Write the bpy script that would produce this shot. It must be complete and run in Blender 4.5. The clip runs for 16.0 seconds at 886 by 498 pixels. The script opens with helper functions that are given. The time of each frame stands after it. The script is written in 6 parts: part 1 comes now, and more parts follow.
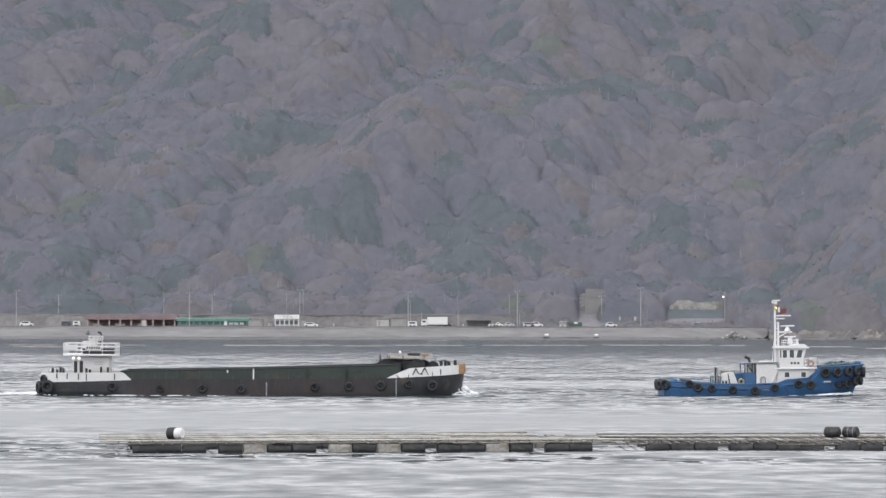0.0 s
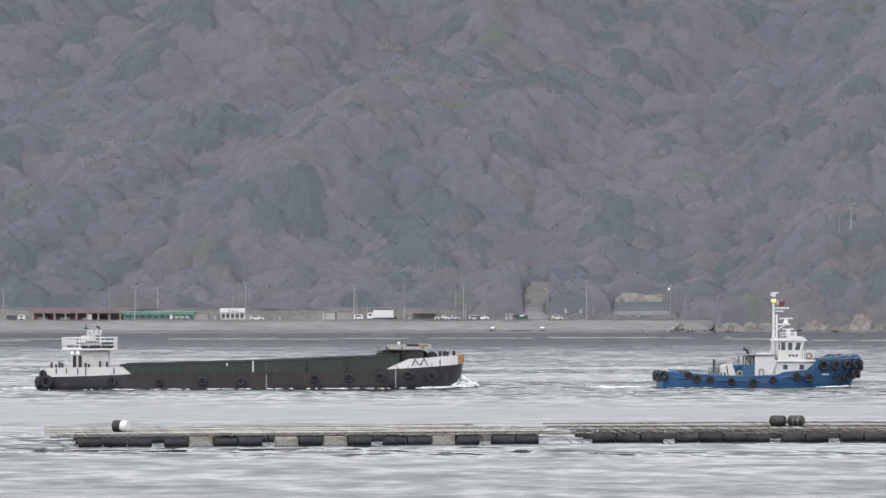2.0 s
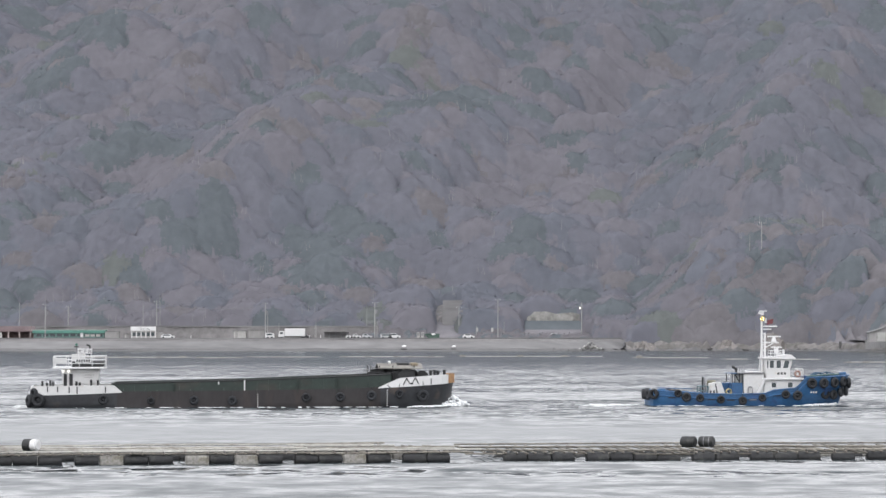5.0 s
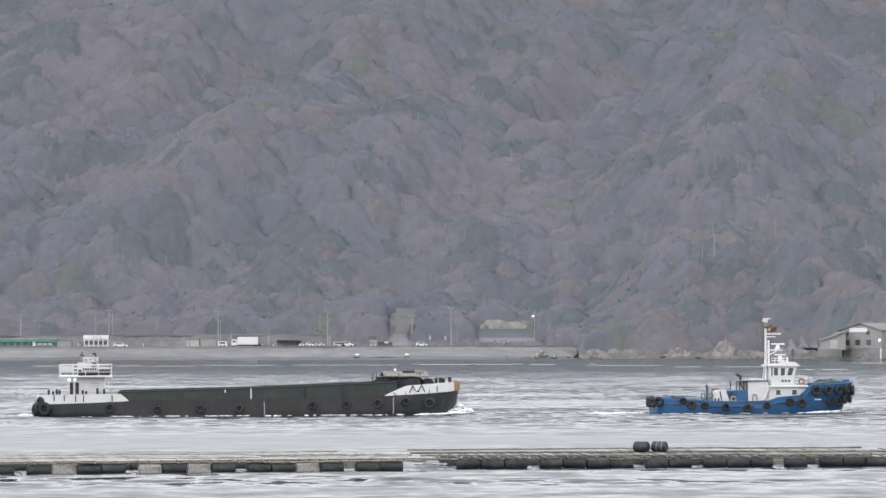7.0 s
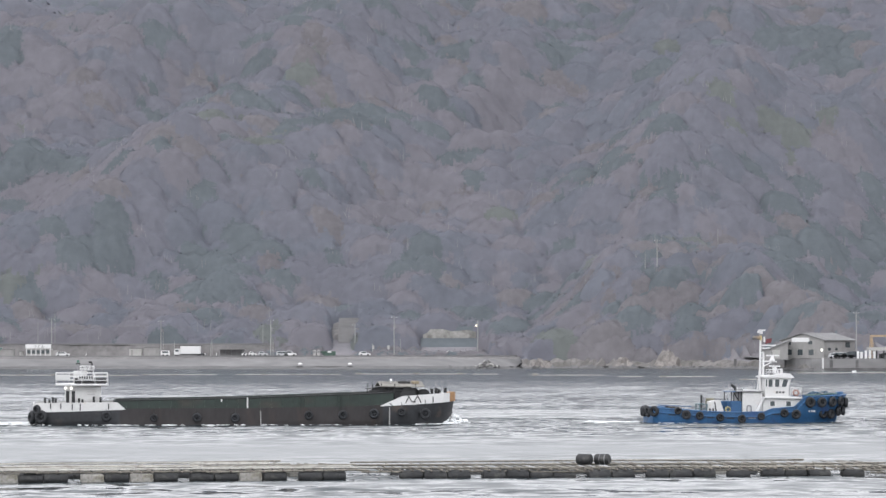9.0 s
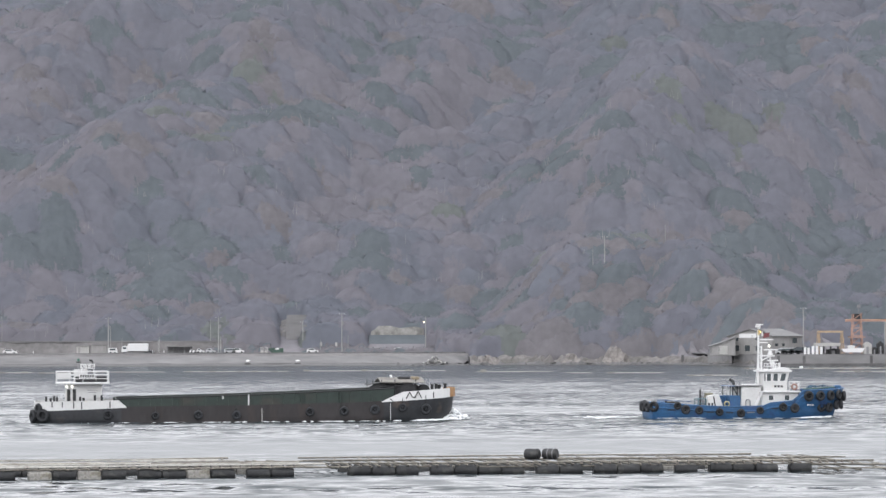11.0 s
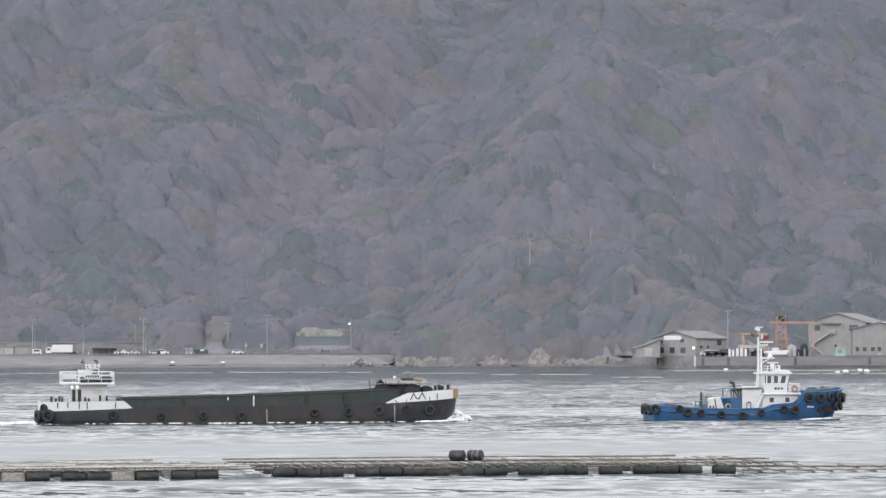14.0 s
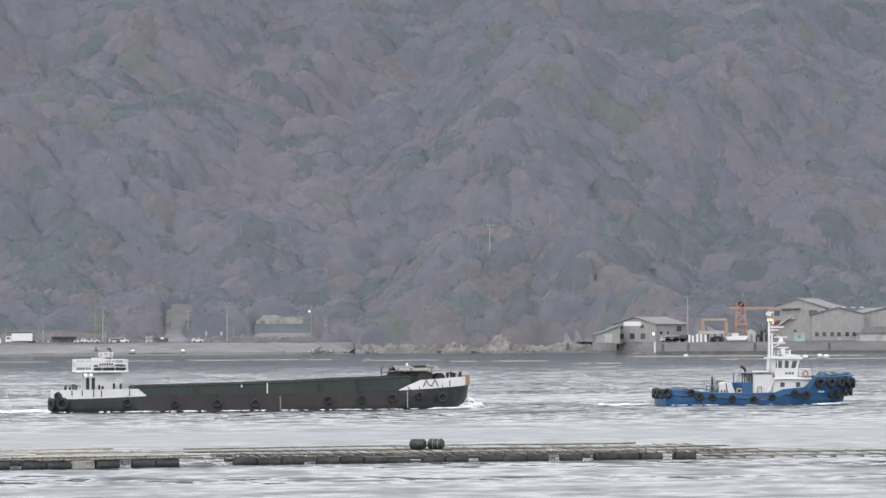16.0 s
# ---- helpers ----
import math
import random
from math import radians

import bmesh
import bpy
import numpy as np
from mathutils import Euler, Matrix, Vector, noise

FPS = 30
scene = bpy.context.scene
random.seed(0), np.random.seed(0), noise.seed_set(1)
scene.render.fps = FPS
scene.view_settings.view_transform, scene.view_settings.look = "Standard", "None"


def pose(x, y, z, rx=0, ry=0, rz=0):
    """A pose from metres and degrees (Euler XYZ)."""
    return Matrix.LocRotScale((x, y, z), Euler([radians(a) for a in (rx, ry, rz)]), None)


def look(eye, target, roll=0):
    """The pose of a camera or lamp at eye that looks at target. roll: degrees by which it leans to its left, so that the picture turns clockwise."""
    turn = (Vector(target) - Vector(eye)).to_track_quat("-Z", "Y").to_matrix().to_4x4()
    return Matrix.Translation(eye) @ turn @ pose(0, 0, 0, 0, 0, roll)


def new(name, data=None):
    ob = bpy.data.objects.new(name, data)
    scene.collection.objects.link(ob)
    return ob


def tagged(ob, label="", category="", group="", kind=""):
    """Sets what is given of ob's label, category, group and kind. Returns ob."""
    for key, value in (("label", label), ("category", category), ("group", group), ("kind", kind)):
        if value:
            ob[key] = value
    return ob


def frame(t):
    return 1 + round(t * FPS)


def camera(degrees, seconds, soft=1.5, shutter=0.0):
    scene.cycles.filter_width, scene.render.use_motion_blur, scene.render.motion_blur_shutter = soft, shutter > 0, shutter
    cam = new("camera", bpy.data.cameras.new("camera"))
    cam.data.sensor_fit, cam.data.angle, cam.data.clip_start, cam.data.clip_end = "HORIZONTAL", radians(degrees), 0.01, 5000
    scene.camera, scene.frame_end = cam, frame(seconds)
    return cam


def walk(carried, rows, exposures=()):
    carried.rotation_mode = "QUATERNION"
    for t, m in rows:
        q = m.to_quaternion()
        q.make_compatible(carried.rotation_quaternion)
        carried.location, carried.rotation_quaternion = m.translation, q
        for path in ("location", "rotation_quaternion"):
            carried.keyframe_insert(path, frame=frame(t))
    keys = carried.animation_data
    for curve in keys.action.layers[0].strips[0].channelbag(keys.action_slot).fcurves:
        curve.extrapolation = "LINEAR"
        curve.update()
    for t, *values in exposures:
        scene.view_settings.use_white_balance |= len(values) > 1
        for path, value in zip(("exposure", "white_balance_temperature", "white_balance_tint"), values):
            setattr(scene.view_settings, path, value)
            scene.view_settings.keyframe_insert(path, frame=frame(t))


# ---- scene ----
EYE = 7.1                      # camera height over the water
FOCAL = 784 / math.tan(radians(8.0))
cam = camera(16.0, 16.0, soft=1.5)
# seconds, pitch, lean, yaw of the hand-held pan
PAN = [
    (0.0, 1.217, -0.077, 3.753),
    (0.5, 1.175, -0.123, 3.458),
    (1.0, 1.132, -0.014, 3.181),
    (1.5, 1.084, -0.000, 2.958),
    (2.0, 1.090, 0.059, 2.771),
    (2.5, 1.167, 0.040, 2.438),
    (3.0, 1.271, 0.042, 2.124),
    (3.5, 1.315, 0.008, 1.881),
    (4.0, 1.319, 0.017, 1.611),
    (6.5, 1.606, 0.034, 0.556),
    (7.0, 1.574, 0.089, 0.309),
    (7.5, 1.603, 0.092, 0.071),
    (8.0, 1.623, 0.077, -0.178),
    (8.5, 1.721, 0.061, -0.425),
    (9.0, 1.745, 0.033, -0.724),
    (11.5, 1.676, 0.133, -1.900),
    (12.0, 1.699, 0.074, -2.169),
    (12.5, 1.735, 0.153, -2.479),
    (13.0, 1.720, 0.160, -2.671),
    (13.5, 1.716, 0.127, -2.842),
    (14.0, 1.710, 0.088, -3.029),
    (14.5, 1.718, 0.163, -3.203),
    (15.0, 1.642, 0.163, -3.388),
    (15.5, 1.551, 0.264, -3.566),
    (16.0, 1.470, 0.347, -3.753),
]
walk(cam, [(t, pose(0, 0, EYE, 90 + p, r, y)) for t, p, r, y in PAN], exposures=[(0.0, -0.36, 6250, 11), (4.2, -0.32, 6250, 11), (6.8, -0.24, 6200, 11), (13.0, -0.23, 6200, 11), (16.0, -0.25, 6200, 11)])

# ---------------------------------------------------------------- light
SUN_EL, SUN_AZ = radians(34), radians(215)
world = bpy.data.worlds.new("overcast_sky")
scene.world = world
world.use_nodes = True
wn, wl = world.node_tree.nodes, world.node_tree.links
sky = wn.new("ShaderNodeTexSky")
sky.sky_type, sky.sun_disc = "NISHITA", False
sky.sun_elevation, sky.sun_rotation = SUN_EL, SUN_AZ
sky.air_density, sky.dust_density, sky.ozone_density = 1.0, 6.0, 1.0
grey = wn.new("ShaderNodeHueSaturation")
grey.inputs["Saturation"].default_value = 0.22
wl.new(sky.outputs[0], grey.inputs["Color"])
deck = wn.new("ShaderNodeMix")                      # an even cloud deck over most of the sky
deck.data_type = "RGBA"
deck.inputs[0].default_value = 0.8
deck.inputs[7].default_value = (17.4, 17.1, 17.0, 1)
wl.new(grey.outputs[0], deck.inputs[6])
wl.new(deck.outputs[2], wn["Background"].inputs["Color"])
wn["Background"].inputs["Strength"].default_value = 0.15
sun = new("sun", bpy.data.lights.new("sun", "SUN"))
sun.data.energy, sun.data.angle, sun.data.color = 0.8, radians(35), (1.0, 0.97, 0.93)
sun.matrix_world = look((-110, -190, 148), (0, 0, 0))


# ---------------------------------------------------------------- materials
def mat(name, color, rough=0.6, metal=0.0, vary=0.25, scale=1.0, fine=8.0, bump=0.0, second=None, mix_at=0.55,
        mix_scale=0.6, squash=(1, 1, 1), per_piece=0.0, relief=0.05):
    """A procedural surface: base colour, broad and fine variation, optional stains of a second colour and relief."""
    m = bpy.data.materials.new(name)
    m.use_nodes = True
    n, l = m.node_tree.nodes, m.node_tree.links
    b = n["Principled BSDF"]
    b.inputs["Roughness"].default_value, b.inputs["Metallic"].default_value = rough, metal
    co = n.new("ShaderNodeTexCoord")
    mp = n.new("ShaderNodeMapping")
    mp.inputs["Scale"].default_value = squash
    l.new(co.outputs["Object"], mp.inputs["Vector"])

    def noise_at(s, detail=4.0):
        t = n.new("ShaderNodeTexNoise")
        t.inputs["Scale"].default_value, t.inputs["Detail"].default_value = s, detail
        l.new(mp.outputs[0], t.inputs["Vector"])
        return t.outputs["Fac"]

    def blend(kind, fac, a, c):
        x = n.new("ShaderNodeMix")
        x.data_type, x.blend_type = "RGBA", kind
        for sock, v in ((x.inputs[0], fac), (x.inputs[6], a), (x.inputs[7], c)):
            if isinstance(v, (int, float)):
                sock.default_value = v
            elif isinstance(v, tuple):
                sock.default_value = (*v, 1)
            else:
                l.new(v, sock)
        return x.outputs[2]

    def ramp(fac, lo, hi, a=0.0, c=1.0):
        r = n.new("ShaderNodeMapRange")
        r.inputs[1].default_value, r.inputs[2].default_value = lo, hi
        r.inputs[3].default_value, r.inputs[4].default_value = a, c
        l.new(fac, r.inputs[0])
        return r.outputs[0]

    col = tuple(color)
    if second:
        col = blend("MIX", ramp(noise_at(mix_scale, 6.0), mix_at - 0.06, mix_at + 0.06), col, tuple(second))
    for s in (scale, fine):
        g = ramp(noise_at(s), 0.3, 0.7, 1 - vary, 1 + vary * 0.6)
        col = blend("MULTIPLY", 1.0, col, g)
    if per_piece:
        o = n.new("ShaderNodeObjectInfo")
        col = blend("MULTIPLY", 1.0, col, ramp(o.outputs["Random"], 0, 1, 1 - per_piece, 1 + per_piece * 0.6))
    l.new(col, b.inputs["Base Color"])
    if bump:
        bp = n.new("ShaderNodeBump")
        bp.inputs["Strength"].default_value, bp.inputs["Distance"].default_value = bump, relief
        l.new(noise_at(fine * 1.5), bp.inputs["Height"])
        l.new(bp.outputs[0], b.inputs["Normal"])
    return m


def water_material():
    m = bpy.data.materials.new("sea_water")
    m.use_nodes = True
    n, l = m.node_tree.nodes, m.node_tree.links
    b = n["Principled BSDF"]
    b.inputs["Base Color"].default_value = (0.035, 0.045, 0.05, 1)
    b.inputs["IOR"].default_value = 1.333
    co = n.new("ShaderNodeTexCoord")

    def layer(sx, sy, detail, rough=0.55, turn=0.0):
        mp = n.new("ShaderNodeMapping")
        mp.inputs["Scale"].default_value = (sx, sy, 1)
        mp.inputs["Rotation"].default_value = (0, 0, radians(turn))
        l.new(co.outputs["Object"], mp.inputs["Vector"])
        t = n.new("ShaderNodeTexNoise")
        t.inputs["Scale"].default_value, t.inputs["Detail"].default_value = 1.0, detail
        t.inputs["Roughness"].default_value = rough
        l.new(mp.outputs[0], t.inputs["Vector"])
        return t.outputs["Fac"]

    def calc(op, a, c):
        x = n.new("ShaderNodeMath")
        x.operation = op
        for k, v in enumerate((a, c)):
            if isinstance(v, (int, float)):
                x.inputs[k].default_value = v
            else:
                l.new(v, x.inputs[k])
        return x.outputs[0]

    def span(fac, lo, hi, a, c):
        r = n.new("ShaderNodeMapRange")
        r.inputs[1].default_value, r.inputs[2].default_value = lo, hi
        r.inputs[3].default_value, r.inputs[4].default_value = a, c
        l.new(fac, r.inputs[0])
        return r.outputs[0]

    def tilt(sx, sy, detail, rough, turn):
        """Ripple slopes as a random vector around zero."""
        mp = n.new("ShaderNodeMapping")
        mp.inputs["Scale"].default_value = (sx, sy, 1)
        mp.inputs["Rotation"].default_value = (0, 0, radians(turn))
        l.new(co.outputs["Object"], mp.inputs["Vector"])
        t = n.new("ShaderNodeTexNoise")
        t.inputs["Scale"].default_value, t.inputs["Detail"].default_value = 1.0, detail
        t.inputs["Roughness"].default_value = rough
        l.new(mp.outputs[0], t.inputs["Vector"])
        v = n.new("ShaderNodeVectorMath")
        v.operation = "SUBTRACT"
        l.new(t.outputs["Color"], v.inputs[0])
        v.inputs[1].default_value = (0.5, 0.5, 0.5)
        return v.outputs[0]

    def scaled(vec, k):
        v = n.new("ShaderNodeVectorMath")
        v.operation = "SCALE"
        l.new(vec, v.inputs[0])
        if isinstance(k, (int, float)):
            v.inputs["Scale"].default_value = k
        else:
            l.new(k, v.inputs["Scale"])
        return v.outputs[0]

    def plus(a, c):
        v = n.new("ShaderNodeVectorMath")
        v.operation = "ADD"
        for k, q in enumerate((a, c)):
            if isinstance(q, tuple):
                v.inputs[k].default_value = q
            else:
                l.new(q, v.inputs[k])
        return v.outputs[0]

    # wind ripple in patches, slick calm bands between them, sheltered water under the far hills
    pos = n.new("ShaderNodeSeparateXYZ")
    l.new(co.outputs["Object"], pos.inputs[0])
    lee = span(pos.outputs["Y"], 310, 620, 1.0, 0.2)
    band = layer(0.004, 0.026, 2.0, turn=2)
    slick = span(band, 0.38, 0.47, 0.25, 1.0)
    wander = calc("ADD", pos.outputs["Y"], calc("MULTIPLY", calc("SUBTRACT", layer(0.008, 0.03, 3.0, turn=-2), 0.5), 70))
    calm = calc("MAXIMUM", span(wander, 168, 178, 1.0, 0.13), span(wander, 238, 305, 0.15, 1.0))
    near = span(pos.outputs["Y"], 150, 160, 0.16, 0.75)
    rough_water = calc("MULTIPLY", calc("MULTIPLY", calc("MULTIPLY", slick, lee), calm), near)
    waves = plus(scaled(tilt(0.10, 0.18, 1.0, 0.5, 1), 1.05), plus(scaled(tilt(0.40, 0.36, 1.5, 0.5, -1), 2.0), scaled(tilt(0.9, 0.75, 2.0, 0.6, 3), 1.2)))
    lean = n.new("ShaderNodeCombineXYZ")               # crests turn their faces to the shore
    l.new(calc("MULTIPLY", lee, -0.165), lean.inputs[1])
    lean.inputs[2].default_value = 1.0
    up = plus(scaled(waves, rough_water), lean.outputs[0])
    flat = n.new("ShaderNodeVectorMath")
    flat.operation = "NORMALIZE"
    l.new(up, flat.inputs[0])
    l.new(flat.outputs[0], b.inputs["Normal"])
    l.new(span(rough_water, 0.1, 1.0, 0.16, 0.04), b.inputs["Roughness"])
    return m


WHITE = mat("white_paint", (0.55, 0.55, 0.545), 0.45, vary=0.06, scale=0.5, fine=5, second=(0.50, 0.44, 0.38), mix_at=0.69, mix_scale=1.3)
WHITE_CLEAN = mat("clean_white_paint", (0.63, 0.63, 0.63), 0.35, vary=0.04, scale=0.8, fine=6)
BLUE = mat("blue_hull_paint", (0.025, 0.090, 0.205), 0.4, vary=0.18, scale=0.5, fine=4, second=(0.03, 0.06, 0.16), mix_at=0.62, mix_scale=0.9)
BLACK_HULL = mat("black_hull_paint", (0.020, 0.022, 0.026), 0.55, vary=0.3, scale=0.4, fine=3, second=(0.06, 0.045, 0.038), mix_at=0.63, mix_scale=0.8)
BROWN_HULL = mat("rusty_brown_hull", (0.025, 0.022, 0.023), 0.7, vary=0.25, scale=0.4, fine=3, second=(0.042, 0.030, 0.027), mix_at=0.60, mix_scale=0.5, squash=(1, 1, 0.35))
GREEN = mat("dark_green_coaming", (0.016, 0.028, 0.023), 0.65, vary=0.2, scale=0.35, fine=3, second=(0.028, 0.028, 0.023), mix_at=0.57, mix_scale=0.5, squash=(0.6, 1, 1))
RUBBER = mat("tyre_rubber", (0.020, 0.022, 0.026), 0.8, vary=0.3, scale=2, fine=12, bump=0.2, per_piece=0.3)
RUST = mat("orange_rust", (0.42, 0.25, 0.12), 0.8, vary=0.3, scale=2, fine=9, second=(0.26, 0.13, 0.06), mix_scale=2)
DARK = mat("dark_steel", (0.03, 0.031, 0.033), 0.6, 0.2, vary=0.3, scale=2, fine=9)
STEEL = mat("grey_steel", (0.22, 0.22, 0.23), 0.5, 0.3, vary=0.2, scale=2, fine=9)
GLASS = mat("dark_window_glass", (0.05, 0.062, 0.068), 0.06, vary=0.1)
AMBER = mat("amber_beacon_glass", (0.8, 0.45, 0.05), 0.2, vary=0.02)
AMBER.node_tree.nodes["Principled BSDF"].inputs["Emission Color"].default_value = (1.0, 0.55, 0.08, 1)
AMBER.node_tree.nodes["Principled BSDF"].inputs["Emission Strength"].default_value = 30
FOAM = mat("white_foam", (0.82, 0.84, 0.85), 0.9, vary=0.12, scale=1.2, fine=6)
BAMBOO = mat("weathered_bamboo", (0.25, 0.235, 0.20), 0.75, vary=0.3, scale=0.8, fine=9, second=(0.17, 0.15, 0.13), mix_at=0.56, mix_scale=1.1, per_piece=0.35)
BAMBOO_PALE = mat("bleached_bamboo", (0.42, 0.41, 0.38), 0.7, vary=0.2, scale=0.8, fine=9, second=(0.3, 0.28, 0.25), mix_at=0.6, mix_scale=1.1, per_piece=0.2)
FLOAT_BLACK = mat("black_float_cover", (0.018, 0.019, 0.021), 0.6, vary=0.35, scale=2, fine=8, second=(0.04, 0.04, 0.038), mix_at=0.6, mix_scale=2.0, bump=0.3, per_piece=0.3)
FLOAT_PALE = mat("bare_polystyrene", (0.29, 0.28, 0.26), 0.9, vary=0.3, scale=2.5, fine=9, second=(0.16, 0.15, 0.12), mix_at=0.57, mix_scale=2.6, bump=0.4, per_piece=0.25)
# Haze over the distant hill is painted into these four pale bluish colours
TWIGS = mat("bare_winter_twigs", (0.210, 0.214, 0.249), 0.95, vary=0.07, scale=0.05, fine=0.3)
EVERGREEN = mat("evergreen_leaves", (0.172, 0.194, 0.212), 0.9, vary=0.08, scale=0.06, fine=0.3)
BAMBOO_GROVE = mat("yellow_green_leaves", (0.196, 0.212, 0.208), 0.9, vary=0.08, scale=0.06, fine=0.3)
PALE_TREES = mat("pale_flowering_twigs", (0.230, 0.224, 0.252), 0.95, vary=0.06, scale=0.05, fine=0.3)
BARK_PALE = mat("pale_bark", (0.32, 0.31, 0.31), 0.9, vary=0.1)


def let_light_through(m, share):
    """Porous foliage: part of the light passes through to the other side."""
    n, l = m.node_tree.nodes, m.node_tree.links
    b = n["Principled BSDF"]
    tr = n.new("ShaderNodeBsdfTranslucent")
    l.new(b.inputs["Base Color"].links[0].from_socket, tr.inputs["Color"])
    mx = n.new("ShaderNodeMixShader")
    mx.inputs[0].default_value = share
    l.new(b.outputs[0], mx.inputs[1]), l.new(tr.outputs[0], mx.inputs[2])
    l.new(mx.outputs[0], n["Material Output"].inputs["Surface"])
    b.inputs["Specular IOR Level"].default_value = 0.1


for foliage in (TWIGS, EVERGREEN, BAMBOO_GROVE, PALE_TREES):
    let_light_through(foliage, 0.4)
# Grey twigs, base colour lifted and blued for haze as well
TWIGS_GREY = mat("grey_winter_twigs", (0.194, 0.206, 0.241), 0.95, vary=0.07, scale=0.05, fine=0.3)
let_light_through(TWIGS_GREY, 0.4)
# Nearer headland: a warmer tone with less haze in the colour
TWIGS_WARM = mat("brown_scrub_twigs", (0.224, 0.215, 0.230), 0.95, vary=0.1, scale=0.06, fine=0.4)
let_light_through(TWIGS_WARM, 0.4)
# Ground between the crowns, its colour drawn to the same hazy grey
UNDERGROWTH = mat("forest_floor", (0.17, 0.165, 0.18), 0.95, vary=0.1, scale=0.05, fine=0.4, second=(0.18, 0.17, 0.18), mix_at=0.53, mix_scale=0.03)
# Haze is mixed into the grey of the shore concrete and tidal stone
CONCRETE = mat("weathered_concrete", (0.192, 0.190, 0.192), 0.9, vary=0.18, scale=0.06, fine=0.5, second=(0.155, 0.153, 0.155), mix_at=0.56, mix_scale=0.08, squash=(0.3, 1, 1))
WET = mat("wet_tidal_stone", (0.10, 0.098, 0.10), 0.7, vary=0.25, scale=0.1, fine=0.8)
ASPHALT = mat("grey_asphalt", (0.08, 0.08, 0.08), 0.9, vary=0.2, scale=0.1, fine=1.0)
# Dry grass shifted to the hill's tone, with haze in its colour
SCRUB = mat("dry_grass_bank", (0.158, 0.152, 0.152), 0.95, vary=0.22, scale=0.08, fine=0.6, second=(0.135, 0.13, 0.13), mix_at=0.52, mix_scale=0.06)
PALE_ROCK = mat("pale_bare_rock", (0.215, 0.20, 0.19), 0.95, vary=0.25, scale=0.3, fine=1.2, bump=0.5, second=(0.19, 0.175, 0.165), mix_at=0.54, mix_scale=0.3)
CLIFF = mat("bare_cliff_rock", (0.165, 0.157, 0.152), 0.95, vary=0.2, scale=0.12, fine=0.7, bump=0.5, second=(0.13, 0.125, 0.118), mix_at=0.54, mix_scale=0.15)
SEA = water_material()


# ---------------------------------------------------------------- mesh helpers
def mesh_object(name, bm, material, smooth=False):
    me = bpy.data.meshes.new(name)
    bm.to_mesh(me)
    bm.free()
    for m in (material if isinstance(material, (list, tuple)) else [material]):
        me.materials.append(m)
    if smooth:
        me.shade_smooth()
    return new(name, me)


def part(name, bm, material, parent, label="", smooth=False):
    ob = mesh_object(name, bm, material, smooth)
    ob.parent = parent
    if label:
        ob["label"] = label
    return ob


def again(src, parent, m):
    """One more of an alike piece, on the same mesh."""
    ob = new(src.name.split(".")[0], src.data)
    ob.parent = parent
    ob.matrix_basis = m
    return ob


def thing(name, label, category, m=None, group="", kind=""):
    ob = new(name)
    ob.empty_display_size = 0.5
    if m is not None:
        ob.matrix_basis = m
    return tagged(ob, label, category, group, kind)


def box(bm, x0, x1, y0, y1, z0, z1, bevel=0.0):
    v = bmesh.ops.create_cube(bm, size=1, matrix=Matrix.LocRotScale(((x0 + x1) / 2, (y0 + y1) / 2, (z0 + z1) / 2), None, (x1 - x0, y1 - y0, z1 - z0)))["verts"]
    if bevel:
        bmesh.ops.bevel(bm, geom=list({e for w in v for e in w.link_edges}), offset=bevel, segments=2, affect="EDGES", profile=0.5)
    return bm


def rod(bm, a, b, r, r2=None, seg=8):
    a, b = Vector(a), Vector(b)
    d = b - a
    m = Matrix.Translation((a + b) / 2) @ d.to_track_quat("Z", "Y").to_matrix().to_4x4()
    bmesh.ops.create_cone(bm, cap_ends=True, segments=seg, radius1=r, radius2=r if r2 is None else r2, depth=d.length, matrix=m)
    return bm


def prism(bm, outline, lo, hi, axis="y"):
    """Extrudes an (a, b) outline along an axis: y gives x,z outlines; z gives x,y; x gives y,z."""
    def at(a, b, c):
        return {"y": (a, c, b), "z": (a, b, c), "x": (c, a, b)}[axis]
    p = [bm.verts.new(at(a, b, lo)) for a, b in outline]
    q = [bm.verts.new(at(a, b, hi)) for a, b in outline]
    n = len(p)
    bm.faces.new(p[::-1]), bm.faces.new(q)
    for i in range(n):
        bm.faces.new((p[i], p[(i + 1) % n], q[(i + 1) % n], q[i]))
    bmesh.ops.recalc_face_normals(bm, faces=bm.faces)
    return bm


def torus(bm, big, small, m=None, seg=18, ring=8):
    rows = []
    for i in range(seg):
        a = 2 * math.pi * i / seg
        rows.append([bm.verts.new((m or Matrix()) @ Vector(((big + small * math.cos(2 * math.pi * j / ring)) * math.cos(a), small * 1.25 * math.sin(2 * math.pi * j / ring), (big + small * math.cos(2 * math.pi * j / ring)) * math.sin(a)))) for j in range(ring)])
    for i in range(seg):
        for j in range(ring):
            bm.faces.new((rows[i][j], rows[i][(j + 1) % ring], rows[(i + 1) % seg][(j + 1) % ring], rows[(i + 1) % seg][j]))
    bmesh.ops.recalc_face_normals(bm, faces=bm.faces)
    return bm


def B():
    return bmesh.new()


def far(u, dist):
    """The x of a bearing on the far shore at that distance (bearings in focal units)."""
    return u / FOCAL * dist


# ---------------------------------------------------------------- sea and land
def smooth01(t):
    t = np.clip(t, 0, 1)
    return t * t * (3 - 2 * t)


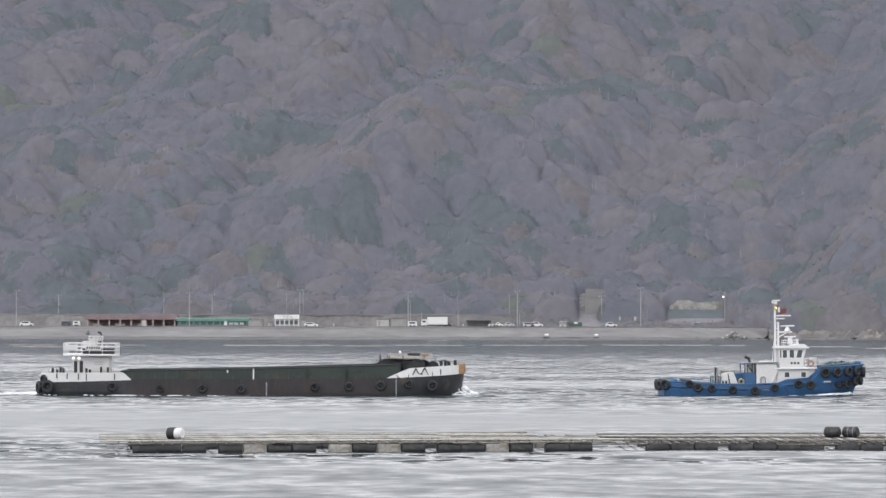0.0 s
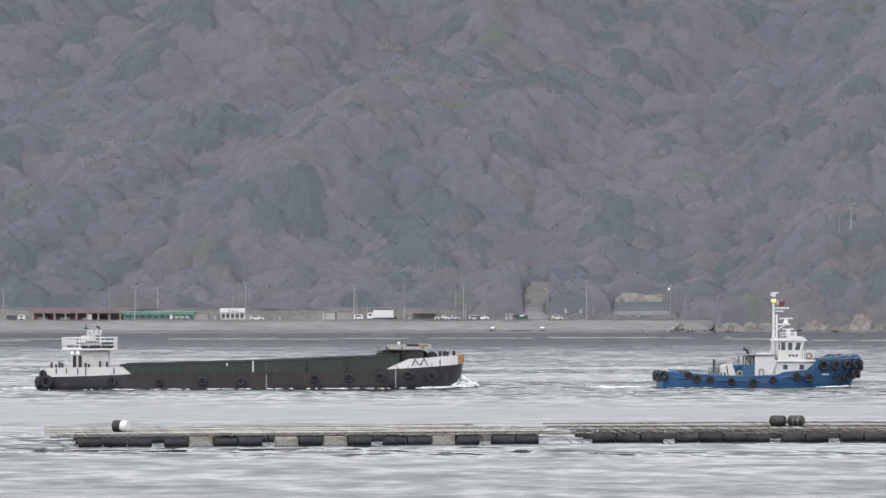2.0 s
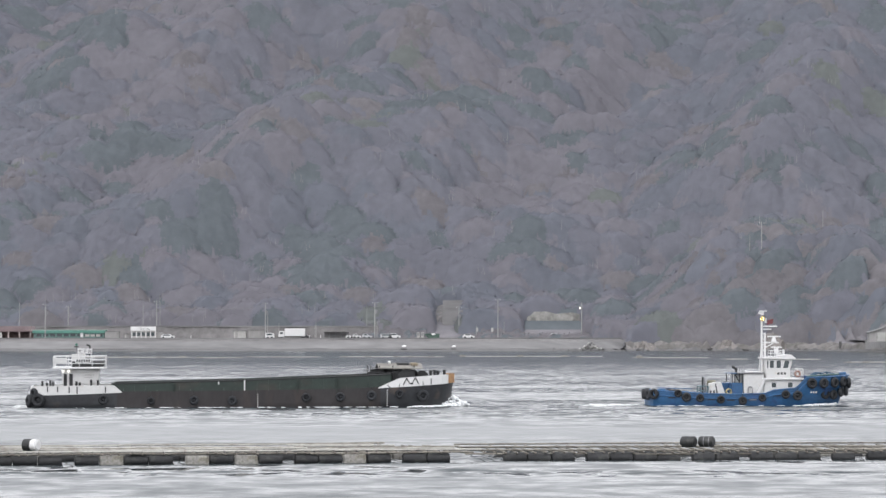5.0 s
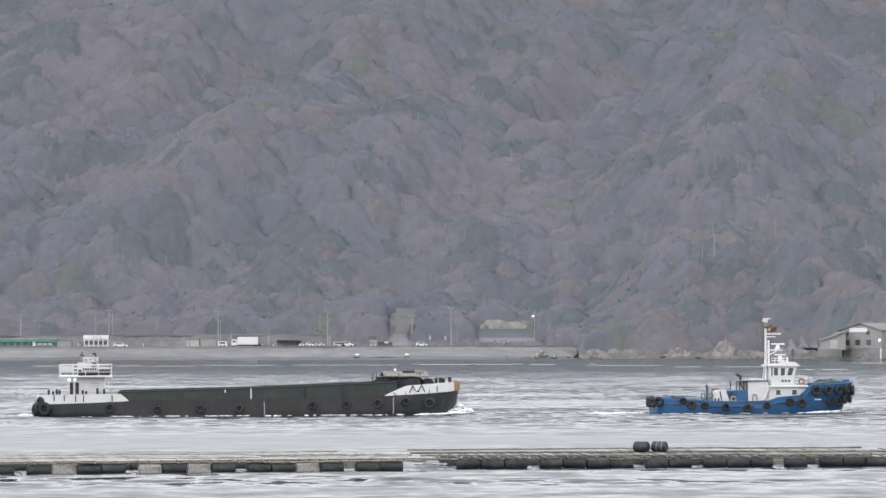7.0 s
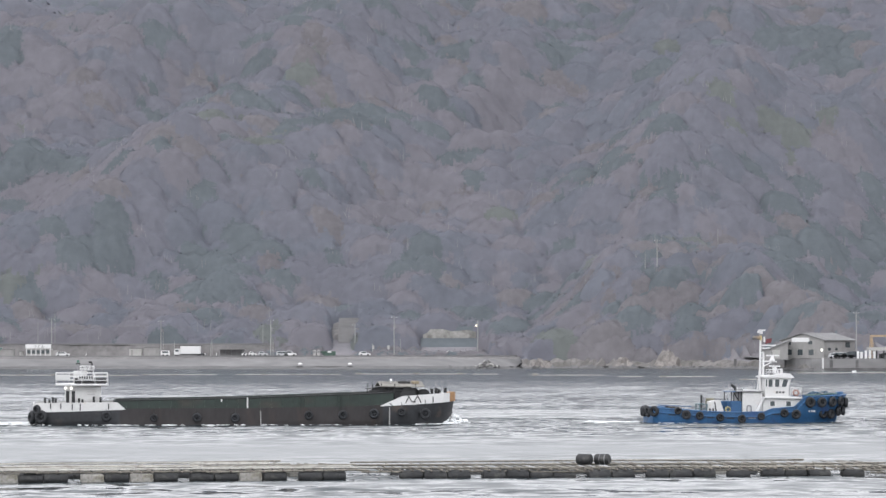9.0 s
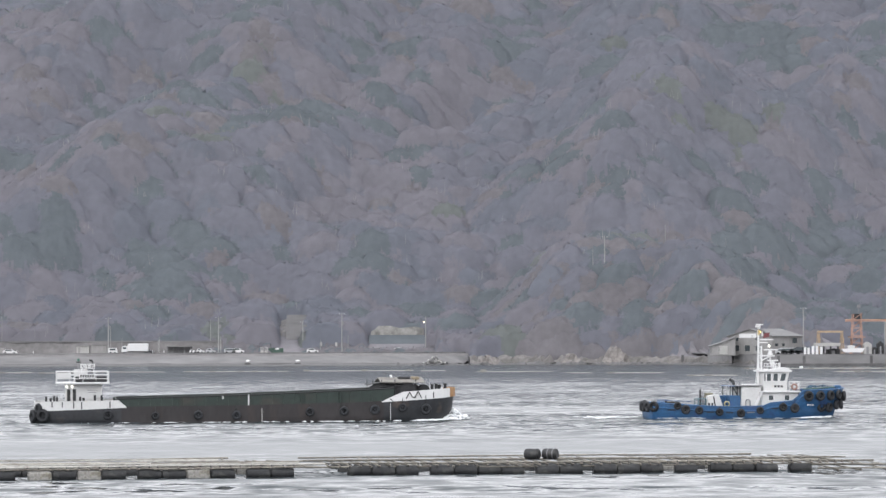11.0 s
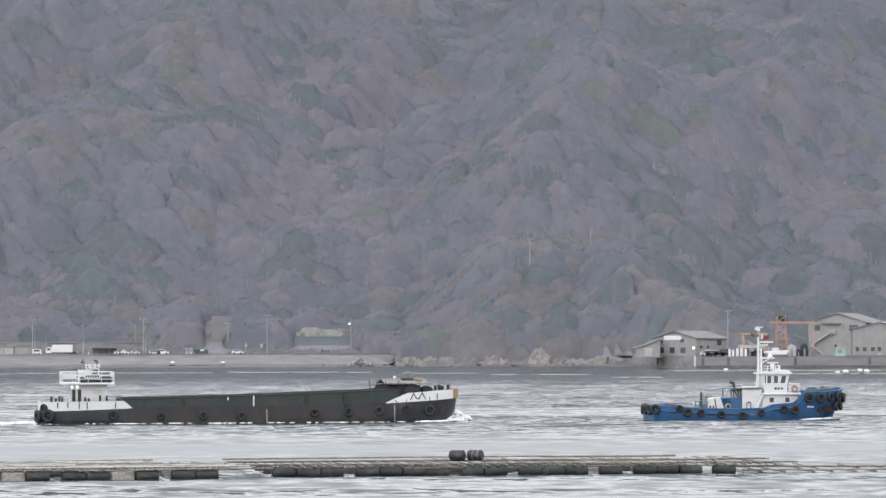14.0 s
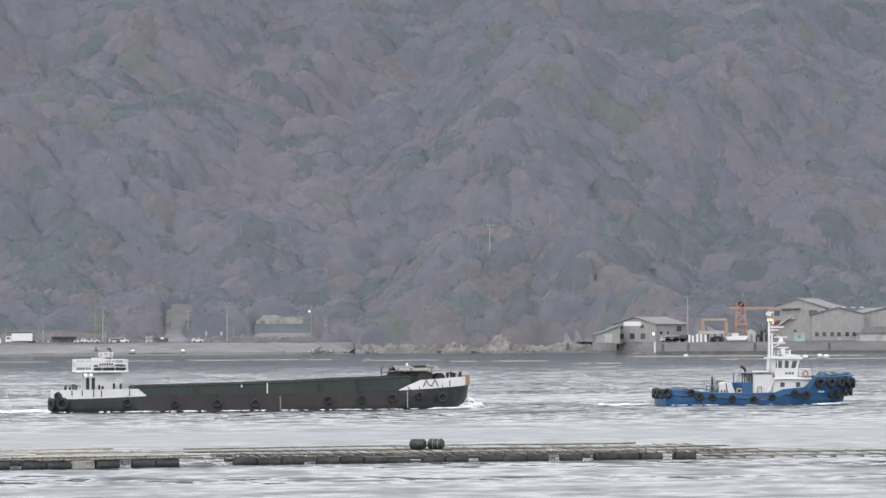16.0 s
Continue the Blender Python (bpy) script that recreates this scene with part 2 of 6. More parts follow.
def wave_field(x, y, seed, octaves):
    """A smooth sum of rotated sines, as broad natural relief."""
    rng = np.random.default_rng(seed)
    out = np.zeros_like(x)
    for size, amp in octaves:
        for _ in range(4):
            a, ph = rng.uniform(0, 2 * np.pi, 2)
            k = 2 * np.pi / size * rng.uniform(0.7, 1.4)
            out += amp * 0.5 * np.sin(k * (x * np.cos(a) + y * np.sin(a)) + ph)
    return out


def ridge(x, y, a, b, width, height):
    """A spur of the mountain along the line a-b."""
    a, b = np.array(a), np.array(b)
    d = b - a
    t = np.clip(((x - a[0]) * d[0] + (y - a[1]) * d[1]) / (d @ d), 0, 1)
    r = np.hypot(x - a[0] - t * d[0], y - a[1] - t * d[1])
    return height * np.exp(-(r / width) ** 2)


def shore(x):
    """Distance of the sea wall's foot."""
    return 942 + 12 * smooth01((x + 10) / 60) + 8 * np.sin(x / 31.0) * smooth01((x - 25) / 20) * smooth01((115 - x) / 15) - 84 * smooth01((x - 96) / 18)


def knoll_height(x, y):
    """The wooded headland beside the works yard, steep to the sea, sloping down behind the sheds."""
    turn = smooth01((x - 80) / 16)                          # the foot leaves the shore and runs on behind the sheds
    d = y - (shore(x) * (1 - turn) + (958 - 46 * smooth01((x - 92) / 46)) * turn)
    dome = 31 * np.exp(-(np.abs(x - 86) / np.where(x > 86, 43, 36)) ** np.where(x > 86, 2.6, 3.6) * 0.9) * smooth01((d + 1) / 46) * smooth01((170 - d) / 90)
    foot = smooth01(dome / 1.5)
    return 3.2 * foot - 3 * (1 - foot) + dome + wave_field(x, y, 9, ((24, 1.2), (11, 0.5))) * smooth01(dome / 6)


def land(x, y):
    """Ground height over the land."""
    d = y - shore(x)
    back = y - 948                                          # behind the coastal strip
    slope = 0.46 * np.maximum(0, back - 42) - 0.00022 * np.maximum(0, back - 42) ** 2
    slope = np.where(back > 900, 0.46 * 858 - 0.00022 * 858 ** 2, slope)
    rise = smooth01((back - 45) / 60)
    h = 3.6 + slope - 5.0 * smooth01((16 - d) / 8) * (1 - smooth01((x - 30) / 8) * smooth01((126 - x) / 8))
    h = h + rise * (wave_field(x, y, 5, ((170, 9), (75, 5.0), (38, 1.8))))
    h = h + rise * (ridge(x, y, (-95, 1330), (-190, 1120), 38, 15) + ridge(x, y, (60, 1400), (-30, 1110), 42, 13) + ridge(x, y, (250, 1400), (150, 1120), 44, 16)
                    + ridge(x, y, (-10, 1300), (-90, 1080), 26, 12) + ridge(x, y, (130, 1330), (96, 1090), 30, 12) - ridge(x, y, (150, 1060), (175, 1250), 34, 14))
    knoll = knoll_height(x, y)
    bank = 6.5 * (1 - smooth01((d + 0.5) / 9)) * smooth01((x - 36) / 7) * smooth01((106 - x) / 6)   # the headland's foot drops to the rocks
    return np.maximum(h, knoll) - bank


def grid_mesh(name, xs, ys, fn, material):
    X, Y = np.meshgrid(xs, ys)
    Z = fn(X, Y)
    co = np.stack([X, Y, Z], -1).reshape(-1, 3)
    w = len(xs)
    i = (np.arange(len(ys) - 1)[:, None] * w + np.arange(w - 1)[None]).ravel()
    quads = np.stack([i, i + 1, i + w + 1, i + w], 1)
    me = bpy.data.meshes.new(name)
    me.vertices.add(len(co)), me.vertices.foreach_set("co", co.ravel())
    me.loops.add(quads.size), me.loops.foreach_set("vertex_index", quads.ravel())
    me.polygons.add(len(quads)), me.polygons.foreach_set("loop_start", np.arange(0, quads.size, 4))
    me.update(), me.validate()
    me.materials.append(material)
    me.shade_smooth()
    return new(name, me)


def build_water():
    bm = B()
    for x0, x1, y0, y1 in ((-4500, 4500, -3000, 4500),):
        bm.faces.new([bm.verts.new(p) for p in ((x0, y0, 0), (x1, y0, 0), (x1, y1, 0), (x0, y1, 0))])
    return tagged(mesh_object("water", bm, SEA), "grey rippled sea water under an overcast sky", "sea", kind="structure")


def build_land():
    xs = np.concatenate([np.arange(-900, -300, 25), np.arange(-300, 300, 3.0), np.arange(300, 901, 25)])
    ys_rel = np.concatenate([np.arange(0, 60, 3.0), np.arange(60, 460, 5), np.arange(460, 1200, 30)])
    X, D = np.meshgrid(xs, ys_rel)
    ob = grid_mesh("ground", xs, ys_rel, lambda x, d: land(x, d + shore(x) + 1) - 1.1 * smooth01((x - 30) / 6) * smooth01((70 - d) / 10) * (x < 118), UNDERGROWTH)
    co = np.empty(len(ob.data.vertices) * 3)
    ob.data.vertices.foreach_get("co", co)
    co = co.reshape(-1, 3)
    co[:, 1] += shore(co[:, 0]) + 1
    ob.data.vertices.foreach_set("co", co.ravel())
    ob.data.update()
    tagged(ob, "steep hillside with haze-tinted brown winter undergrowth", "hillside", kind="structure")


def triangles(name, co, material, label, category):
    """Many loose triangles as one object."""
    co = np.asarray(co, dtype=np.float32).reshape(-1, 3)
    me = bpy.data.meshes.new(name)
    me.vertices.add(len(co)), me.vertices.foreach_set("co", co.ravel())
    me.loops.add(len(co)), me.loops.foreach_set("vertex_index", np.arange(len(co)))
    me.polygons.add(len(co) // 3), me.polygons.foreach_set("loop_start", np.arange(0, len(co), 3))
    me.update()
    me.materials.append(material)
    return tagged(new(name, me), label, category, kind="stuff")


def cleared(x, y):
    """Places with no trees: cuttings, the old wall, the works yard, gullies."""
    out = ((x > 6.0) & (x < 23.4) & (y < 1002.5))
    return out


def canopy(name, label, x0, x1, y0, y1, cell, trees, kind_of, keep, seed, materials, per_cell, size, sharp=2.6):
    """Woods as one billowing canopy: crowns (x, y, radius, height) that melt into each other, roughened by twig clumps."""
    rng = np.random.default_rng(seed)
    xs, ys = np.arange(x0, x1, cell), np.arange(y0, y1, cell)
    nx, ny = len(xs), len(ys)
    heap = np.full((ny, nx), math.exp(sharp * 0.6))
    top, who = np.zeros((ny, nx)), np.zeros((ny, nx), int)
    for t, (x, y, r, tall) in enumerate(zip(*trees)):
        i0, i1 = max(0, int((x - 1.45 * r - x0) / cell)), min(nx, int((x + 1.45 * r - x0) / cell) + 2)
        j0, j1 = max(0, int((y - r - y0) / cell)), min(ny, int((y + r - y0) / cell) + 2)
        if i1 > i0 and j1 > j0:                              # crowns spread along the contour
            q = ((((xs[i0:i1] - x) / 1.45) ** 2)[None] + ((ys[j0:j1] - y) ** 2)[:, None]) / r ** 2
            h = tall * np.sqrt(np.maximum(1 - q, 0))
            heap[j0:j1, i0:i1] += np.where(q < 1, np.exp(sharp * h), 0)
            higher = h > top[j0:j1, i0:i1]
            top[j0:j1, i0:i1][higher], who[j0:j1, i0:i1][higher] = h[higher], t
    tree_kind = kind_of(trees[0], trees[1])

    def kind_at(x, y):
        """The species of the crown that stands there."""
        return tree_kind[who[np.clip(np.round((y - y0) / cell).astype(int), 0, ny - 1), np.clip(np.round((x - x0) / cell).astype(int), 0, nx - 1)]]
    X, Y = np.meshgrid(xs, ys)
    H = np.log(heap) / sharp
    for k in range(3):                                       # twig-scale lumps
        H = H + wave_field(X, Y, seed + k, ((2.6 * cell / 0.9, 0.10), (5.5 * cell / 0.9, 0.16)))
    ok = keep(X, Y)
    rim = ok.astype(float)                                   # crowns run down to the ground along every edge
    for k in range(3):
        pad = np.pad(rim, 1)
        rim = sum(pad[a:a + ny, b:b + nx] for a in range(3) for b in range(3)) / 9
    Z = land(X, Y) + H * smooth01(rim * 2 - 1) - 1.2 * (1 - smooth01(rim * 2 - 0.2))
    gy, gx = np.gradient(Z, cell)
    N = np.stack([-gx, -gy, np.ones_like(Z)], -1)
    N /= np.linalg.norm(N, axis=-1, keepdims=True)
    N = N * 0.8 + np.array([0, -0.10, 0.18])
    N /= np.linalg.norm(N, axis=-1, keepdims=True)
    co = np.stack([X, Y, Z], -1)
    co = co + rng.normal(size=co.shape) * np.array([0.2, 0.2, 0.07]) * cell
    q = (np.arange(ny - 1)[:, None] * nx + np.arange(nx - 1)[None])
    good = np.minimum(np.minimum(rim[:-1, :-1], rim[1:, :-1]), np.minimum(rim[:-1, 1:], rim[1:, 1:])) > 0.1
    q = q[good]
    quads = np.stack([q, q + 1, q + nx + 1, q + nx], 1)
    centre = co.reshape(-1, 3)[q]
    skin_kind = kind_at(centre[:, 0] + rng.normal(size=len(q)) * 0.4 * cell, centre[:, 1] + rng.normal(size=len(q)) * 0.4 * cell)
    # twig clumps lying loosely on the canopy
    n = int(len(q) * per_cell)
    pick = rng.integers(0, len(q), n)
    a, b = rng.random((2, n, 1))
    corner = [co.reshape(-1, 3)[quads[pick, k]] for k in range(4)]
    p = (corner[0] * (1 - a) + corner[1] * a) * (1 - b) + (corner[3] * (1 - a) + corner[2] * a) * b
    out = N.reshape(-1, 3)[q[pick]] + rng.normal(size=p.shape) * 0.08
    out /= np.linalg.norm(out, axis=-1, keepdims=True)
    p = p + out * (0.02 + 1.25 * rng.random((n, 1)) ** 2.2) * size / 0.5
    face = out + rng.normal(size=p.shape) * 0.28
    face /= np.linalg.norm(face, axis=-1, keepdims=True)
    side = np.cross(face, rng.normal(size=p.shape))
    side /= np.linalg.norm(side, axis=-1, keepdims=True)
    third = np.cross(face, side)
    s = size * (0.5 + 0.9 * rng.random((n, 1)))
    tri = np.stack([p - side * s * 0.6 - third * s * 0.4, p + side * s * 0.6 - third * s * 0.4, p + third * s * 0.7], 1).reshape(-1, 3)
    clump_kind = kind_at(p[:, 0] + rng.normal(size=n) * 0.8, p[:, 1] + rng.normal(size=n) * 0.8)
    verts = np.concatenate([co.reshape(-1, 3), tri]).astype(np.float32)
    loops = np.concatenate([quads.ravel(), nx * ny + np.arange(len(tri))])
    starts = np.concatenate([np.arange(len(quads)) * 4, quads.size + np.arange(n) * 3])
    me = bpy.data.meshes.new(name)
    me.vertices.add(len(verts)), me.vertices.foreach_set("co", verts.ravel())
    me.loops.add(len(loops)), me.loops.foreach_set("vertex_index", loops)
    me.polygons.add(len(starts)), me.polygons.foreach_set("loop_start", starts)
    me.polygons.foreach_set("material_index", np.concatenate([skin_kind, clump_kind]).astype(np.int32))
    for m in materials:
        me.materials.append(m)
    me.update()
    soft = me.attributes.new("custom_normal", "FLOAT_VECTOR", "POINT")        # soft shading over the crowns
    soft.data.foreach_set("vector", np.concatenate([N.reshape(-1, 3), np.repeat(out, 3, 0)]).astype(np.float32).ravel())
    return tagged(new(name, me), label, "woods", kind="stuff")


def build_forest():
    rng = np.random.default_rng(3)

    def scatter(x0, x1, y0, y1, step):
        u, d = np.meshgrid(np.arange(x0, x1, step), np.arange(y0, y1, step))
        return (u + rng.uniform(-0.45, 0.45, u.shape) * step).ravel(), (d + rng.uniform(-0.45, 0.45, u.shape) * step).ravel()

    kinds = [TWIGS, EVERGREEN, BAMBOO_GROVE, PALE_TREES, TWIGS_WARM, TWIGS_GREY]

    def species(x, y):
        """Stands of trees: broad patches that fray into each other."""
        chance = rng.random(len(x))
        patch = wave_field(x, y, 21, ((120, 0.9), (50, 0.7), (17, 0.7))) + rng.normal(size=len(x)) * 0.35
        pink = wave_field(x, y, 33, ((110, 1.0), (40, 0.7), (15, 0.7))) + rng.normal(size=len(x)) * 0.35
        k = np.where(pink > 0.7, 3, np.where(pink < -0.9, 5, 0))
        k = np.where(patch > 0.95, 1, k)
        k = np.where((patch < -1.6) & (chance < 0.75), 2, k)
        k = np.where((np.abs(x - 165) < 42) & (y < 1090) & (chance < 0.7), 1, k)
        k = np.where((np.abs(x + 92) < 17) & (y < 1030), 3, k)
        return np.where(rng.random(len(x)) < 0.25, rng.choice([0, 5, 3, 4, 1], len(x)), k)

    def wooded(x, y):
        return ~cleared(x, y) & (land(x, y) > np.where(x > 26, 3.0, 5.0)) & (y > np.where(x > 26, np.where(x > 112, 976, 962), 989)) & (np.abs(x) < y * 0.216 + 14) & ~((np.abs(x + 19.3) < 3.0) & (y < 1026))

    def stand(x0, x1, y0, y1, big, small):
        ax, ay = scatter(x0, x1, y0, y1, big)
        bx, by = scatter(x0, x1, y0, y1, small)
        ar, br = big * rng.uniform(0.42, 0.74, len(ax)), small * rng.uniform(0.4, 0.72, len(bx))
        return np.concatenate([ax, bx]), np.concatenate([ay, by]), np.concatenate([ar, br]), np.concatenate([ar * rng.uniform(0.95, 1.4, len(ax)), br * rng.uniform(0.7, 1.3, len(bx))])

    canopy("hillside_forest", "haze-tinted grey-brown bare winter woods with dull evergreen patches on the hillside", -300, 330, 958, 1392, 0.85, stand(-300, 330, 958, 1392, 8.6, 5.2), species, wooded, 50, kinds, 2.6, 0.42)
    canopy("upper_forest", "haze-tinted bare grey winter woods along the upper hillside", -380, 400, 1380, 1760, 3.6, stand(-380, 400, 1380, 1760, 14, 9), species, wooded, 51, kinds, 1.0, 1.8)

    def headland_kind(x, y):
        chance = rng.random(len(x))
        green = wave_field(x, y, 91, ((22, 1.0), (9, 0.6)))
        return np.where((green > 0.9) & (chance < 0.6), 1, np.where(chance < 0.2, 5, 4))
    canopy("headland_scrub", "haze-tinted brown scrub and low trees covering the headland", 30, 140, 905, 1060, 0.75, stand(34, 140, 905, 1060, 6.5, 3.4), headland_kind,
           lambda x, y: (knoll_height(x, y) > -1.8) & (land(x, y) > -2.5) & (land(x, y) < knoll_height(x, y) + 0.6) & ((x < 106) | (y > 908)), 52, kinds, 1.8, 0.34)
    # low bushes along the road bank
    bx, by = scatter(-230, 42, 968, 1003, 2.2)
    canopy("roadside_scrub", "haze-tinted low brown bushes along the road bank", -230, 42, 968, 1003, 0.7, (bx, by, rng.uniform(1.0, 1.9, len(bx)), rng.uniform(0.6, 1.5, len(bx))),
           lambda x, y: np.where(rng.random(len(x)) < 0.3, 1, 4), lambda x, y: ((y - shore(x) > 43) | (x > -46)) & ~((np.abs(x + 19) < 5) & (y > 972)) & ~((x > 5) & (x < 24) & (y > 988)) & (wave_field(x, y, 44, ((20, 0.6), (7, 0.5))) > -0.5), 53, kinds, 1.2, 0.35)
    # thin pale trunks and bare leaders that show among the crowns
    x, y = scatter(-230, 240, 1000, 1300, 13)
    keep = (np.abs(x) < y * 0.21) & ~cleared(x, y) & (rng.random(len(x)) < 0.35 + 0.25 * wave_field(x, y, 77, ((90, 1.0),)))
    x, y = np.repeat(x[keep], 3) + rng.normal(size=keep.sum() * 3) * 1.6, np.repeat(y[keep], 3) - 4.5
    z = land(x, y) + rng.uniform(3.0, 5.5, len(x))
    h, lean, w = rng.uniform(2.0, 4.5, len(x)), rng.normal(size=len(x)) * 0.5, 0.075
    foot = np.stack([x, y, z], -1)
    tip = foot + np.stack([lean, lean * 0, h], -1)
    off = np.array([w, 0, 0])
    triangles("bare_trunk", np.stack([foot - off, foot + off, tip], 1), BARK_PALE, "thin pale leafless trunks among the trees", "trunks")


# ---------------------------------------------------------------- boats
def hull_mesh(stations, rake=0.0, rake_from=0.0, rake_to=1.0):
    """Lofts a hull skin from stations (x, half_beam_at_rail, half_beam_at_water, rail_height, keel)."""
    bm = B()
    rows = []
    for x, bt, bw, zt, keel in stations:
        pts = [(bt, zt), (bt * 0.995 + bw * 0.005, zt * 0.66), (bt * 0.5 + bw * 0.5, zt * 0.3), (bw, 0.0), (bw * 0.93, -0.35), (bw * 0.6, keel), (0.0, keel - 0.05)]
        lean = rake * min(1.0, max(0.0, (x - rake_from) / (rake_to - rake_from)))
        ring = [(-b, z) for b, z in pts] + pts[::-1][1:]
        rows.append([bm.verts.new((x - lean * (1 - max(z, -0.4) / zt), b, z)) for b, z in ring])
    n = len(rows[0])
    for i in range(len(rows) - 1):
        for j in range(n - 1):
            bm.faces.new((rows[i][j], rows[i][j + 1], rows[i + 1][j + 1], rows[i + 1][j]))
    for r in (rows[0], rows[-1]):
        try:
            bm.faces.new(r)
        except ValueError:
            pass
    bmesh.ops.remove_doubles(bm, verts=bm.verts, dist=0.001)
    bmesh.ops.recalc_face_normals(bm, faces=bm.faces)
    return bm


def deck_mesh(stations, drop, inset=0.06):
    bm = B()
    left = [bm.verts.new((x, -max(bt - inset, 0.01), zt - drop)) for x, bt, bw, zt, k in stations]
    right = [bm.verts.new((x, max(bt - inset, 0.01), zt - drop)) for x, bt, bw, zt, k in stations]
    for i in range(len(left) - 1):
        bm.faces.new((left[i], left[i + 1], right[i + 1], right[i]))
    bmesh.ops.recalc_face_normals(bm, faces=bm.faces)
    return bm


def between(stations, x, k):
    xs = [s[0] for s in stations]
    return float(np.interp(x, xs, [s[k] for s in stations]))


def rail_cap(stations, r, side):
    bm = B()
    for a, b in zip(stations[:-1], stations[1:]):
        rod(bm, (a[0], side * a[1], a[3]), (b[0], side * b[1], b[3]), r, seg=6)
    return bm


def tyre_fender(parent, x, y, z, r, turn=0.0, src=[]):
    """A hung tyre; its disc faces out of the hull side."""
    if not src:
        bm = torus(B(), 0.34, 0.15)
        bmesh.ops.create_cone(bm, cap_ends=True, segments=14, radius1=0.24, radius2=0.24, depth=0.03, matrix=Matrix.Rotation(radians(90), 4, "X"))
        ob = mesh_object("tyre_fender", bm, RUBBER, True)
        src.append(ob)
    else:
        ob = new("tyre_fender", src[0].data)
    ob.parent = parent
    k = r / 0.49
    ob.matrix_basis = pose(x, y, z, 0, 0, turn) @ Matrix.Diagonal((k, k, k, 1))
    return ob


def hanging_rope(parent, a, b):
    part("rope", rod(B(), a, b, 0.03, seg=5), DARK, parent)


def railing(parent, pts, z0, height, bars=2, r=0.025, spacing=0.9, material=None):
    """Posts and bars along a polyline of (x, y) points."""
    material = material or WHITE_CLEAN
    for (x0, y0), (x1, y1) in zip(pts[:-1], pts[1:]):
        n = max(1, round(math.hypot(x1 - x0, y1 - y0) / spacing))
        for i in range(n + 1):
            x, y = x0 + (x1 - x0) * i / n, y0 + (y1 - y0) * i / n
            part("rail_post", rod(B(), (x, y, z0), (x, y, z0 + height), r, seg=6), material, parent)
        for k in range(bars):
            z = z0 + height * (k + 1) / bars
            part("rail_bar", rod(B(), (x0, y0, z), (x1, y1, z), r, seg=6), material, parent)


def window(parent, x0, x1, z0, z1, y, lean=0.0, name="window", glass=None):
    """A framed pane on a side facing -y."""
    w = part(name, prism(B(), [(x0 - 0.06, z0 - 0.06), (x1 + 0.06, z0 - 0.06), (x1 + 0.06 + lean, z1 + 0.06), (x0 - 0.06 + lean, z1 + 0.06)], y - 0.03, y + 0.02), WHITE_CLEAN, parent)
    part("pane", prism(B(), [(x0, z0), (x1, z0), (x1 + lean, z1), (x0 + lean, z1)], y - 0.045, y - 0.032), glass or GLASS, w)
    return w


def bars_of_writing(parent, x0, x1, z, h, y, n, material=None):
    w = (x1 - x0) / (n * 1.5 - 0.5)
    for i in range(n):
        a = x0 + i * w * 1.5
        part("lettering_bar", box(B(), a, a + w, y - 0.012, y, z, z + h), material or DARK, parent)


def foam_patch(name, parent, pieces, seed, spread):
    """Broken water as many small rounded lumps."""
    rng = np.random.default_rng(seed)
    bm = B()
    for _ in range(pieces):
        x, y, z, sx, sy, sz = spread(rng)
        bmesh.ops.create_icosphere(bm, subdivisions=1, radius=1, matrix=Matrix.LocRotScale((x, y, z), Euler((0, 0, rng.uniform(0, 3))), (sx, sy, sz)))
    ob = part(name, bm, FOAM, parent, "white broken water", True)
    ob["kind"] = "stuff"
    return ob


